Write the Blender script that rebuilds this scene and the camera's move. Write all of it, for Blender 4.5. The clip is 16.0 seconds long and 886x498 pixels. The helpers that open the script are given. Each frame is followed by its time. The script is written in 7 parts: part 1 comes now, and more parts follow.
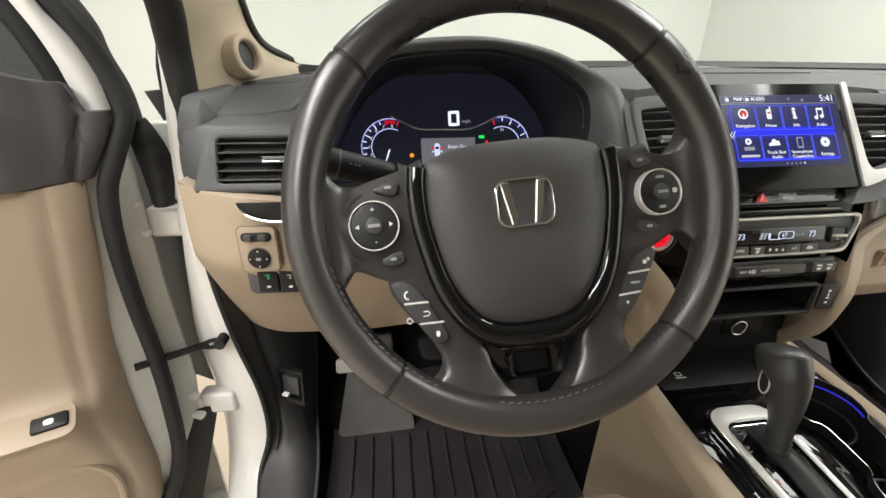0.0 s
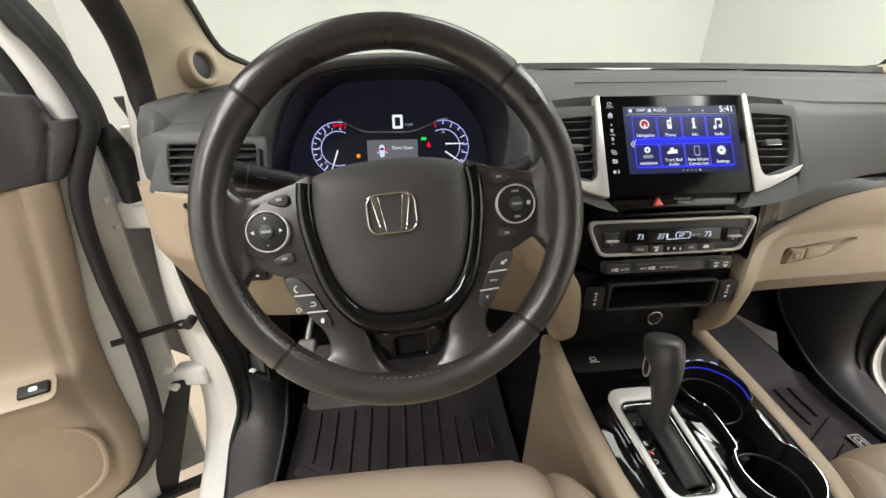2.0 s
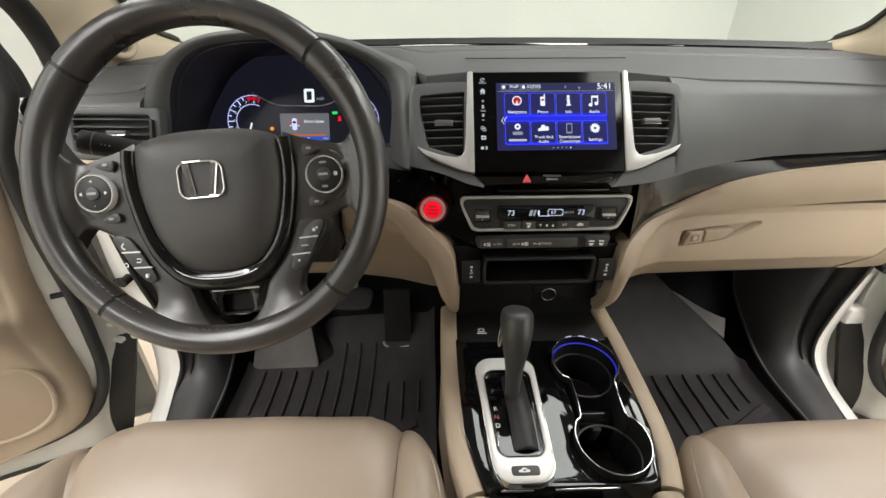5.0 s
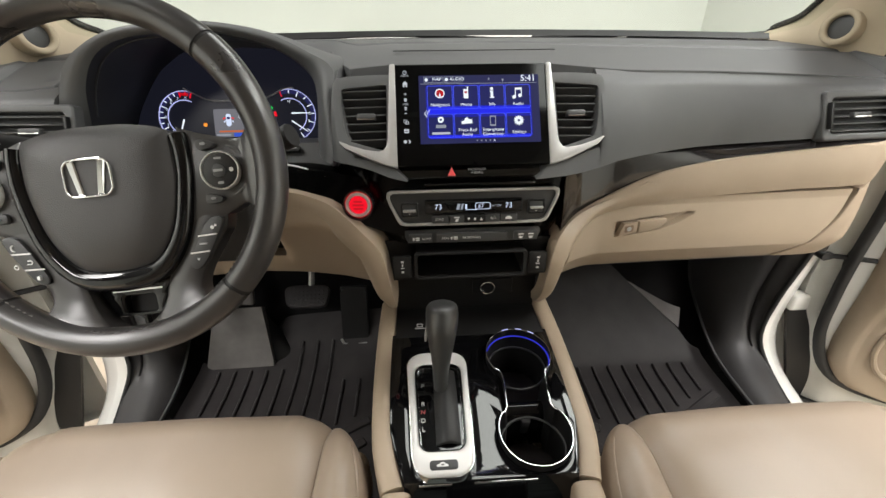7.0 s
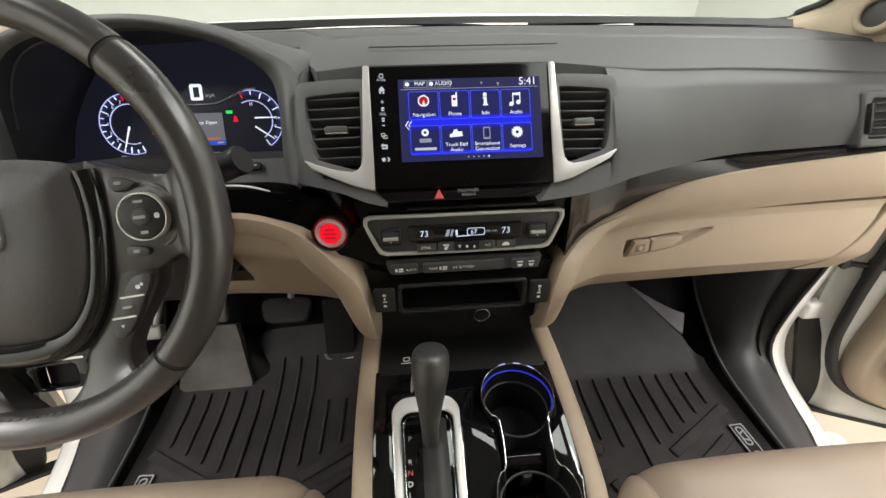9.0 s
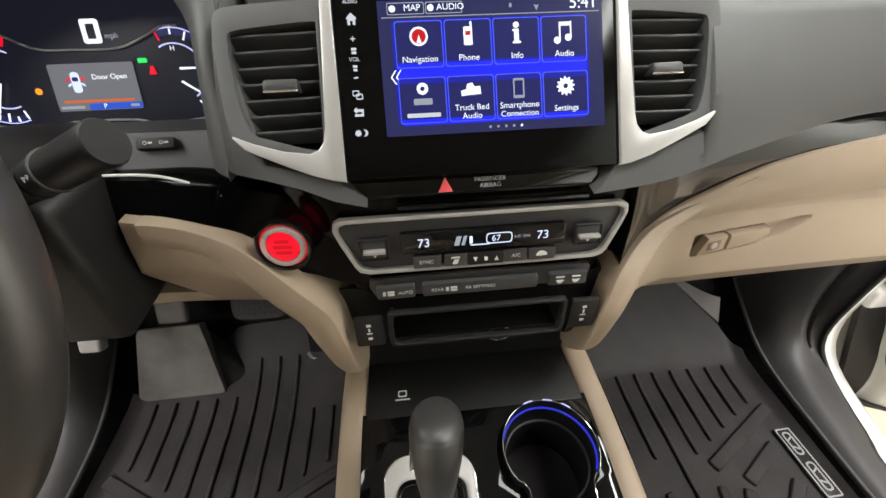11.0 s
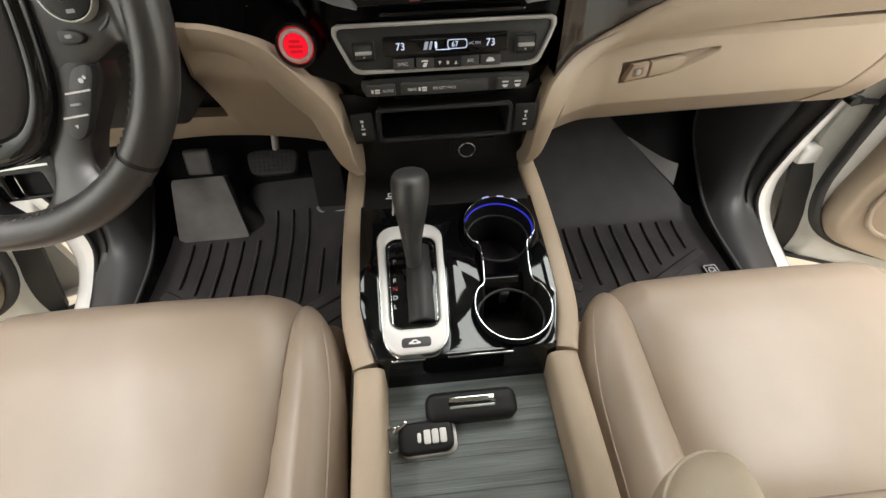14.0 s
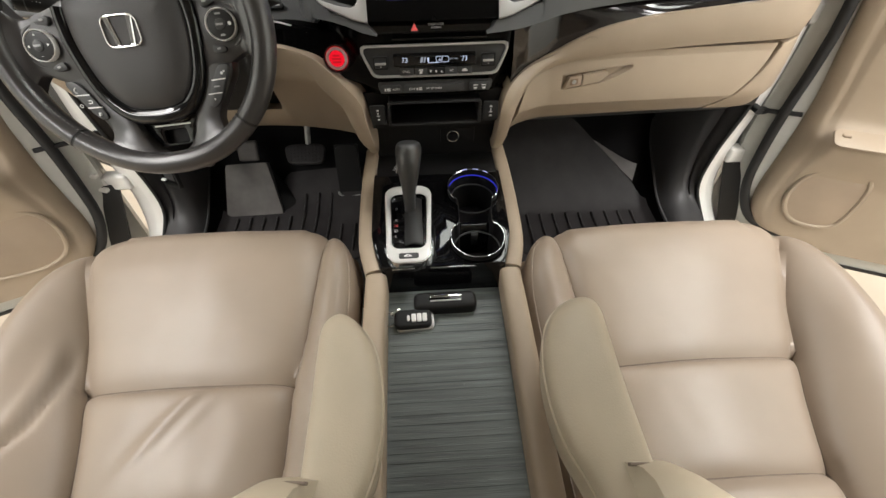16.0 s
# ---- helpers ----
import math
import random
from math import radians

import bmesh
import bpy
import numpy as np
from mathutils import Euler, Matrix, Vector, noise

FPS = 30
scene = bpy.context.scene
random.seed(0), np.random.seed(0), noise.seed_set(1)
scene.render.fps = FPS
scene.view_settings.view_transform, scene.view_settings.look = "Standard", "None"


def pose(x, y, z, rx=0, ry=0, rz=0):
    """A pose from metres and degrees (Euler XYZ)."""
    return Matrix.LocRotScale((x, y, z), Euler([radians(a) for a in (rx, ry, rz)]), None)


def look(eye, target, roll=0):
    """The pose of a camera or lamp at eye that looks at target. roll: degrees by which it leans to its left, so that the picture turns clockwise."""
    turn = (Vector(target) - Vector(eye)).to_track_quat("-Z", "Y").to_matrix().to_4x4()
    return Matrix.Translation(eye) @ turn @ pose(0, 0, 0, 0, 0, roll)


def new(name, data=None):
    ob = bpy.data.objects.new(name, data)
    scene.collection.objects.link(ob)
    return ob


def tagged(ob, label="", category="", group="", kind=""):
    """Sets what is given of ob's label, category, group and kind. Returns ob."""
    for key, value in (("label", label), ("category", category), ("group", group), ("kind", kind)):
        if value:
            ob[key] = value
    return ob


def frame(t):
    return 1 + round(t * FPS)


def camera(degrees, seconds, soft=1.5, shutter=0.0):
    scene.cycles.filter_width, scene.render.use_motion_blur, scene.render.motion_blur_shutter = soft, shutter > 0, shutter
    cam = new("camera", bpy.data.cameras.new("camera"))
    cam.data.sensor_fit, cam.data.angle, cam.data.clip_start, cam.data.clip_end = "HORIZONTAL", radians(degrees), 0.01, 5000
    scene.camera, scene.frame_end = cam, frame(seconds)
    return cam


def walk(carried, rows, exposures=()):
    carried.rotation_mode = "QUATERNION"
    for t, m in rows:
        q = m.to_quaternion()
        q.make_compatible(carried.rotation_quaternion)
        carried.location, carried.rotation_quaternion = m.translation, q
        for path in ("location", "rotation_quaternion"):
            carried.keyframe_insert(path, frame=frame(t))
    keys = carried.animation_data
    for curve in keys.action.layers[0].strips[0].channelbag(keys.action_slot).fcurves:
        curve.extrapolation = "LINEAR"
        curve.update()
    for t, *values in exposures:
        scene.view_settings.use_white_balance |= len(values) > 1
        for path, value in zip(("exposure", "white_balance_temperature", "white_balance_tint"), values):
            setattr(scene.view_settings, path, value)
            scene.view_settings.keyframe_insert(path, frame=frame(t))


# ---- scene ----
cam = camera(94.2, 16.0)
PATH = [
    (0, (-0.525, 0.001, 1.250), (-0.290, 1.812, 0.436), -0.1),
    (0.5, (-0.501, -0.010, 1.252), (-0.246, 1.796, 0.432), -0.2),
    (1, (-0.474, -0.023, 1.272), (-0.225, 1.777, 0.438), -0.1),
    (1.5, (-0.448, -0.042, 1.287), (-0.223, 1.751, 0.429), -0.1),
    (2, (-0.407, -0.067, 1.295), (-0.224, 1.716, 0.407), -0.1),
    (2.5, (-0.363, -0.075, 1.301), (-0.227, 1.696, 0.382), -0.1),
    (3, (-0.323, -0.090, 1.305), (-0.231, 1.670, 0.359), -0.1),
    (3.5, (-0.273, -0.096, 1.311), (-0.215, 1.656, 0.348), -0.2),
    (4, (-0.238, -0.106, 1.304), (-0.196, 1.641, 0.331), -0.1),
    (6.5, (-0.095, -0.116, 1.296), (-0.012, 1.620, 0.306), -0.3),
    (7, (-0.078, -0.114, 1.295), (0.021, 1.615, 0.294), -0.4),
    (7.5, (-0.062, -0.102, 1.296), (0.050, 1.615, 0.276), -0.5),
    (8, (-0.069, -0.093, 1.301), (0.053, 1.614, 0.266), -0.5),
    (8.5, (-0.066, -0.058, 1.314), (0.063, 1.637, 0.261), -0.5),
    (11, (-0.062, 0.174, 1.260), (0.086, 1.730, 0.011), -1),
    (11.5, (-0.057, 0.170, 1.245), (0.085, 1.677, -0.062), -1.1),
    (12, (-0.055, 0.146, 1.219), (0.082, 1.601, -0.147), -1.1),
    (12.5, (-0.044, 0.109, 1.213), (0.084, 1.512, -0.207), -1.1),
    (13, (-0.047, 0.057, 1.216), (0.073, 1.412, -0.250), -1.2),
    (13.5, (-0.051, 0.015, 1.226), (0.059, 1.330, -0.277), -1.3),
    (14, (-0.044, -0.041, 1.252), (0.054, 1.251, -0.271), -1.3),
    (14.5, (-0.042, -0.097, 1.258), (0.043, 1.183, -0.276), -1.4),
    (15, (-0.030, -0.171, 1.275), (0.044, 1.120, -0.251), -1.4),
    (15.5, (-0.016, -0.235, 1.306), (0.048, 1.082, -0.198), -1.3),
    (16, (-0.019, -0.301, 1.343), (0.035, 1.069, -0.112), -1.2),
]
walk(cam, [(t, look(eye, target, roll)) for t, eye, target, roll in PATH],
     exposures=((0.0, 0.17), (2.0, 0.12), (6.5, 0.09), (8.5, 0.11), (11.0, 0.38), (12.0, 0.50), (13.0, 0.40), (13.5, 0.32), (14.0, 0.20), (14.5, 0.11), (15.0, 0.04), (16.0, -0.02)))

# ---- world and lights: a white photo bay with ceiling panels and added fill lamps ----
GROUND = -0.10
world = bpy.data.worlds.new("bay")
scene.world = world
world.use_nodes = True
world.node_tree.nodes["Background"].inputs[0].default_value = (1.0, 0.98, 0.95, 1)
world.node_tree.nodes["Background"].inputs[1].default_value = 0.3
scene.view_settings.exposure = 0.0


def area_lamp(m, w, d, power):
    data = bpy.data.lights.new("panel_or_fill_light", "AREA")
    data.shape, data.size, data.size_y, data.energy = "RECTANGLE", w, d, power
    data.color = (1.0, 0.975, 0.945)
    ob = new("panel_or_fill_light", data)
    ob.matrix_world = m
    return ob


for lx in (-1.9, 0.0, 1.6):
    # Added washer with no known source, to brighten the front wall.
    area_lamp(look((lx, 3.0, 3.12), (lx, 4.5, 1.3)), 1.6, 0.5, 11)
    area_lamp(pose(lx, -2.2, 3.17), 1.4, 0.6, 60)
for lx, wide in ((-1.9, 1.3), (0.55, 1.1), (2.0, 0.9)):
    area_lamp(pose(lx, 1.65, 3.17), wide, 0.9, 27)
for lx, wx in ((-2.1, -3.4), (1.75, 2.85)):
    # Added fill: washers for the side walls, lamps above the open doors.
    area_lamp(look((lx, -0.2, 3.1), (wx, -0.2, 1.0)), 3.0, 0.4, 95)
    area_lamp(pose(lx * 0.85, -0.3, 3.17), 0.8, 1.6, 55)


# ---- materials ----
def nodes_of(name):
    m = bpy.data.materials.new(name)
    m.use_nodes = True
    nt = m.node_tree
    return m, nt, nt.nodes["Principled BSDF"], nt.links


def surface(name, colour, rough=0.5, metal=0.0, grain=900.0, bump=0.0, mottle=0.08, blotch=9.0, coat=0.0, rough_var=0.08,
            kind="noise", spec=0.5, stretch=(1, 1, 1)):
    """A procedural surface: base colour broken at two scales, roughness that wanders, and a fine relief."""
    m, nt, b, ln = nodes_of(name)
    tc = nt.nodes.new("ShaderNodeTexCoord")
    mp = nt.nodes.new("ShaderNodeMapping")
    mp.inputs["Scale"].default_value = stretch
    ln.new(tc.outputs["Object"], mp.inputs["Vector"])
    big = nt.nodes.new("ShaderNodeTexNoise")
    big.inputs["Scale"].default_value, big.inputs["Detail"].default_value = blotch, 5
    fine = nt.nodes.new("ShaderNodeTexVoronoi" if kind == "leather" else "ShaderNodeTexNoise")
    fine.inputs["Scale"].default_value = grain
    ln.new(mp.outputs[0], big.inputs["Vector"])
    ln.new(mp.outputs[0], fine.inputs["Vector"])
    ramp = nt.nodes.new("ShaderNodeValToRGB")
    lo = [c * (1 - mottle * 1.4) for c in colour]
    hi = [min(1, c * (1 + mottle)) for c in colour]
    ramp.color_ramp.elements[0].position, ramp.color_ramp.elements[1].position = 0.32, 0.68
    ramp.color_ramp.elements[0].color, ramp.color_ramp.elements[1].color = (*lo, 1), (*hi, 1)
    ln.new(big.outputs["Fac"], ramp.inputs[0])
    ln.new(ramp.outputs[0], b.inputs["Base Color"])
    mr = nt.nodes.new("ShaderNodeMapRange")
    mr.inputs["To Min"].default_value, mr.inputs["To Max"].default_value = max(0.0, rough - rough_var), min(1, rough + rough_var)
    ln.new(big.outputs["Fac"], mr.inputs["Value"])
    ln.new(mr.outputs[0], b.inputs["Roughness"])
    if bump:
        bp = nt.nodes.new("ShaderNodeBump")
        bp.inputs["Strength"].default_value, bp.inputs["Distance"].default_value = bump, 0.0006
        ln.new(fine.outputs["Distance" if kind == "leather" else "Fac"], bp.inputs["Height"])
        ln.new(bp.outputs[0], b.inputs["Normal"])
    b.inputs["Metallic"].default_value = metal
    b.inputs["Coat Weight"].default_value, b.inputs["Coat Roughness"].default_value = coat, 0.03
    b.inputs["Specular IOR Level"].default_value = spec
    return m


def glow(name, colour, strength):
    m, nt, b, ln = nodes_of(name)
    b.inputs["Base Color"].default_value = (0.01, 0.01, 0.01, 1)
    b.inputs["Emission Color"].default_value = (*colour, 1)
    b.inputs["Emission Strength"].default_value = strength
    b.inputs["Roughness"].default_value = 0.25
    b.inputs["Specular IOR Level"].default_value = 0.12
    return m


LEATHER = surface("beige_leather", (0.285, 0.226, 0.173), 0.40, grain=520, bump=0.07, mottle=0.07, kind="leather", rough_var=0.09, blotch=5)
ARMREST = surface("beige_vinyl", (0.46, 0.392, 0.290), 0.5, grain=520, bump=0.25, mottle=0.05, kind="leather")
TAN = surface("tan_plastic", (0.38, 0.302, 0.220), 0.5, grain=700, bump=0.2, mottle=0.04, kind="leather")
TAN_DARK = surface("tan_fabric", (0.36, 0.28, 0.205), 0.75, grain=900, bump=0.4, mottle=0.06)
PILLAR = surface("beige_woven_trim", (0.43, 0.36, 0.26), 0.8, grain=1200, bump=0.4, mottle=0.07)
SOFT = surface("charcoal_soft_plastic", (0.069, 0.0705, 0.071), 0.55, grain=900, bump=0.11, mottle=0.10, kind="leather")
SOFT2 = surface("charcoal_hard_plastic", (0.044, 0.0445, 0.045), 0.45, grain=800, bump=0.25, mottle=0.1)
BLACK = surface("black_plastic", (0.0105, 0.0103, 0.0103), 0.48, grain=700, bump=0.2, mottle=0.15, spec=0.30)
KICK = surface("black_kick_plastic", (0.056, 0.054, 0.055), 0.5, grain=500, bump=0.3, mottle=0.12)
PIANO = surface("piano_black", (0.004, 0.004, 0.0045), 0.035, coat=0.0, mottle=0.1, rough_var=0.02, spec=0.55)
GLOSS = surface("gloss_black_trim", (0.004, 0.004, 0.0045), 0.04, mottle=0.1, rough_var=0.02, spec=0.6)
SILVER = surface("satin_silver", (0.50, 0.495, 0.48), 0.32, metal=0.40, grain=1500, bump=0.05, mottle=0.04)
TRIM = surface("gloss_brown_black_trim", (0.014, 0.012, 0.012), 0.09, mottle=0.12, rough_var=0.03, spec=0.55)
GLASS_B = surface("screen_glass", (0.003, 0.003, 0.003), 0.12, mottle=0.1, rough_var=0.04, spec=0.12)
BRIGHT = surface("pearl_silver", (0.72, 0.71, 0.69), 0.34, metal=0.15, mottle=0.03)
CHROME = surface("chrome", (0.82, 0.82, 0.82), 0.09, metal=1.0, mottle=0.02, rough_var=0.03)
WHEEL = surface("black_leather", (0.034, 0.0315, 0.031), 0.29, spec=0.78, grain=1100, bump=0.06, mottle=0.17, blotch=9, kind="leather", rough_var=0.05)
KNOB = surface("worn_knob_leather", (0.040, 0.040, 0.039), 0.36, grain=1300, bump=0.08, mottle=0.15, blotch=20, kind="leather", rough_var=0.1, spec=0.6)
PAD = surface("airbag_vinyl", (0.049, 0.047, 0.0465), 0.43, grain=900, bump=0.4, mottle=0.1, kind="leather")
RUBBER = surface("mat_rubber", (0.033, 0.030, 0.0305), 0.55, spec=0.22, grain=420, bump=0.5, mottle=0.22, blotch=12, rough_var=0.12)
PADGREY = surface("worn_grey_pad", (0.30, 0.29, 0.28), 0.6, grain=420, bump=0.3, mottle=0.15, blotch=30)
RUBBER2 = surface("worn_and_lit_rubber", (0.118, 0.109, 0.104), 0.6, grain=420, bump=0.5, mottle=0.2, blotch=14)
CARPET = surface("black_carpet", (0.012, 0.0115, 0.012), 0.95, grain=1500, bump=0.9, mottle=0.2, spec=0.1)
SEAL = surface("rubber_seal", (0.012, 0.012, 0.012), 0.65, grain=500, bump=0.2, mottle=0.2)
PAINT = surface("white_car_paint", (0.80, 0.79, 0.755), 0.25, coat=0.5, mottle=0.02, rough_var=0.04)
PRIMER = surface("white_door_paint", (0.60, 0.60, 0.56), 0.35, coat=0.2, mottle=0.05, blotch=16)
WALL = surface("bay_wall_paint", (0.66, 0.68, 0.645), 0.85, grain=60, bump=0.05, mottle=0.03, blotch=0.6)
FLOOR = surface("bay_floor_epoxy", (0.56, 0.47, 0.37), 0.4, grain=80, bump=0.1, mottle=0.1, blotch=1.3)
CEILING = surface("dark_ceiling", (0.10, 0.10, 0.10), 0.9, mottle=0.1)
LINER = surface("grey_headliner", (0.42, 0.40, 0.36), 0.9, grain=900, bump=0.4, mottle=0.05)
INSERT = surface("ribbed_console_mat", (0.138, 0.158, 0.152), 0.5, grain=160, bump=0.6, mottle=0.25, blotch=30, stretch=(0.25, 5, 1))
STEEL = surface("worn_steel", (0.42, 0.42, 0.41), 0.4, metal=0.9, mottle=0.15, blotch=60)
WHITE_P = surface("white_print", (0.75, 0.75, 0.74), 0.5, mottle=0.02)
GREY_P = surface("grey_print", (0.33, 0.33, 0.33), 0.5, mottle=0.02)
THREAD = surface("grey_thread", (0.10, 0.095, 0.09), 0.7, mottle=0.1)
LOCK_T = surface("brown_lock_plastic", (0.20, 0.135, 0.085), 0.45, mottle=0.1)
KEY_B = surface("dark_key_plastic", (0.018, 0.018, 0.018), 0.45, grain=800, bump=0.15, mottle=0.1, spec=0.35)
SEAM = surface("dark_seam", (0.17, 0.13, 0.10), 0.7, mottle=0.1)
RED_P = surface("red_print", (0.75, 0.10, 0.10), 0.4, mottle=0.03)
G_WHITE = glow("lit_white", (0.86, 0.93, 1.0), 1.0)
G_DIM = glow("lit_grey", (0.6, 0.65, 0.75), 0.45)
G_KEY = glow("lit_key", (0.72, 0.76, 0.82), 0.7)
G_BLUE = glow("lit_blue", (0.008, 0.014, 0.80), 1.0)
G_NAVY = glow("lit_navy", (0.014, 0.016, 0.075), 1.0)
G_MID = glow("lit_mid_blue", (0.006, 0.009, 0.30), 1.0)
G_TILE = glow("lit_tile", (0.009, 0.011, 0.095), 1.0)
G_EDGE = glow("lit_tile_edge", (0.06, 0.10, 1.0), 1.0)
G_RED = glow("lit_red", (0.80, 0.004, 0.020), 1.0)
G_REDDIM = glow("lit_dark_red", (0.45, 0.004, 0.008), 1.0)
G_GREEN = glow("lit_green", (0.02, 0.75, 0.12), 1.0)
G_ORANGE = glow("lit_orange", (0.50, 0.11, 0.03), 1.0)
G_STRIP = glow("lit_strip", (0.02, 0.07, 0.50), 1.0)
G_TEAL = glow("lit_teal", (0.03, 0.42, 0.20), 0.8)
G_AMBER = glow("lit_amber", (1.0, 0.32, 0.02), 1.0)
G_DARK = glow("lit_dark", (0.007, 0.0075, 0.013), 1.0)
G_LCD = glow("lit_lcd", (0.13, 0.13, 0.15), 1.0)
G_LCDW = glow("lit_lcd_text", (0.62, 0.70, 0.90), 1.0)
G_LINE = glow("lit_gauge", (0.52, 0.55, 0.98), 1.0)
G_CUP = glow("lit_cup_rim", (0.05, 0.06, 1.0), 0.45)


def clear_glass(name, tint, gloss=0.05):
    m, nt, b, ln = nodes_of(name)
    nt.nodes.remove(b)
    out = nt.nodes["Material Output"]
    tr, gl, mix = (nt.nodes.new(k) for k in ("ShaderNodeBsdfTransparent", "ShaderNodeBsdfGlossy", "ShaderNodeMixShader"))
    tr.inputs[0].default_value = (*tint, 1)
    gl.inputs["Roughness"].default_value = 0.02
    mix.inputs[0].default_value = gloss
    ln.new(tr.outputs[0], mix.inputs[1])
    ln.new(gl.outputs[0], mix.inputs[2])
    ln.new(mix.outputs[0], out.inputs["Surface"])
    return m


GLASS = clear_glass("window_glass", (0.90, 0.95, 0.92))
DARKGLASS = clear_glass("tinted_glass", (0.12, 0.13, 0.13))
REARGLASS = clear_glass("privacy_glass", (0.36, 0.37, 0.37))


# ---- mesh helpers ----
PLACE = {}


def thing(name, at, label, category, group="", kind=""):
    ob = new(name)
    ob.location = at
    ob.empty_display_size = 0.05
    PLACE[ob] = Matrix.Translation(at)
    return tagged(ob, label, category, group, kind)


def part(name, bm, material, parent, label="", sharp=38):
    """Links a bmesh, given in world places, as one mesh under a thing or a part."""
    me = bpy.data.meshes.new(name)
    m = PLACE.get(parent, Matrix())
    if parent is not None:
        bm.transform(m.inverted())
    bmesh.ops.recalc_face_normals(bm, faces=bm.faces)
    bm.to_mesh(me)
    bm.free()
    me.shade_smooth()
    me.set_sharp_from_angle(angle=radians(sharp))
    me.materials.append(material)
    ob = new(name, me)
    if parent is not None:
        ob.parent = parent
        PLACE[ob] = m
    if label:
        ob["label"] = label
    return ob


def struct(name, bm, material, label, category):
    ob = part(name, bm, material, None)
    PLACE[ob] = Matrix()
    return tagged(ob, label, category, kind="structure")


def curve(table, x):
    """A smooth value at x through a short table of (x, value)."""
    xs, vs = [r[0] for r in table], [r[1] for r in table]
    if x <= xs[0]:
        return vs[0]
    if x >= xs[-1]:
        return vs[-1]
    k = max(i for i in range(len(xs) - 1) if xs[i] <= x)
    h = xs[k + 1] - xs[k]

    def slope(i):
        if i == 0 or i == len(xs) - 1:
            j = min(i, len(xs) - 2)
            return (vs[j + 1] - vs[j]) / (xs[j + 1] - xs[j])
        a, b = (vs[i] - vs[i - 1]) / (xs[i] - xs[i - 1]), (vs[i + 1] - vs[i]) / (xs[i + 1] - xs[i])
        return 0 if a * b <= 0 else 2 * a * b / (a + b)
    s = (x - xs[k]) / h
    return ((1 + 2 * s) * (1 - s) ** 2 * vs[k] + s * (1 - s) ** 2 * h * slope(k)
            + s * s * (3 - 2 * s) * vs[k + 1] + s * s * (s - 1) * h * slope(k + 1))


def ease(a, b, x):
    s = min(1.0, max(0.0, (x - a) / (b - a)))
    return s * s * (3 - 2 * s)


def spline(pts, n, closed=False):
    """n points on a curve through pts."""
    p = [Vector(q) for q in pts]
    m = len(p)
    segs = m if closed else m - 1
    out = []
    for i in range(n):
        t = i * segs / (n if closed else n - 1)
        k = min(int(t), segs - 1)
        s = t - k
        g = (lambda j: p[j % m]) if closed else (lambda j: p[min(max(j, 0), m - 1)])
        a, b, c, d = g(k - 1), g(k), g(k + 1), g(k + 2)
        out.append(0.5 * ((2 * b) + (c - a) * s + (2 * a - 5 * b + 4 * c - d) * s * s + (3 * b - a - 3 * c + d) * s ** 3))
    return out


def sheet(f, nu, nv, back=(0, 1, 0), depth=0.02, roll=0.005, close=True):
    """A surface f(u, v) with a skirt that runs back from its rim, and a rounded rim."""
    bm = bmesh.new()
    g = [[bm.verts.new(f(i / nu, j / nv)) for j in range(nv + 1)] for i in range(nu + 1)]
    for i in range(nu):
        for j in range(nv):
            bm.faces.new((g[i][j], g[i + 1][j], g[i + 1][j + 1], g[i][j + 1]))
    if depth:
        ring = [g[i][0] for i in range(nu + 1)] + [g[nu][j] for j in range(1, nv + 1)]
        ring += [g[i][nv] for i in range(nu - 1, -1, -1)] + [g[0][j] for j in range(nv - 1, 0, -1)]
        low = [bm.verts.new(v.co + Vector(back) * depth) for v in ring]
        edges = []
        for k in range(len(ring)):
            n = (k + 1) % len(ring)
            bm.faces.new((ring[k], ring[n], low[n], low[k]))
            edges.append(bm.edges.get((ring[k], ring[n])))
        if roll:
            bmesh.ops.bevel(bm, geom=[e for e in edges if e], offset=roll, segments=3, profile=0.5, affect="EDGES", clamp_overlap=True)
    return bm


def tube(path, r, n=12, caps=True, flat=None, closed=False):
    """A tube along path; r: a radius, or a function of 0..1; flat: (a, b) ellipse factors with the first axis kept level."""
    bm = bmesh.new()
    p = [Vector(q) for q in path]
    m = len(p)
    rings = []
    side = None
    for i in range(m):
        t = (p[(i + 1) % m] - p[i - 1]) if closed else (p[min(i + 1, m - 1)] - p[max(i - 1, 0)])
        t.normalize()
        if flat:
            side = t.cross(Vector((0, 0, 1)))
            if side.length < 1e-3:
                side = Vector((1, 0, 0))
        elif side is None:
            side = t.orthogonal()
        else:
            side = side - t * side.dot(t)
        side.normalize()
        up = side.cross(t)
        rad = r(i / (m - 1)) if callable(r) else r
        fa, fb = flat or (1, 1)
        rings.append([bm.verts.new(p[i] + (side * math.cos(k * math.tau / n) * fa + up * math.sin(k * math.tau / n) * fb) * rad) for k in range(n)])
    for i in range(m if closed else m - 1):
        a, b = rings[i], rings[(i + 1) % m]
        for k in range(n):
            bm.faces.new((a[k], a[(k + 1) % n], b[(k + 1) % n], b[k]))
    if caps and not closed:
        bm.faces.new(rings[0][::-1])
        bm.faces.new(rings[-1])
    return bm


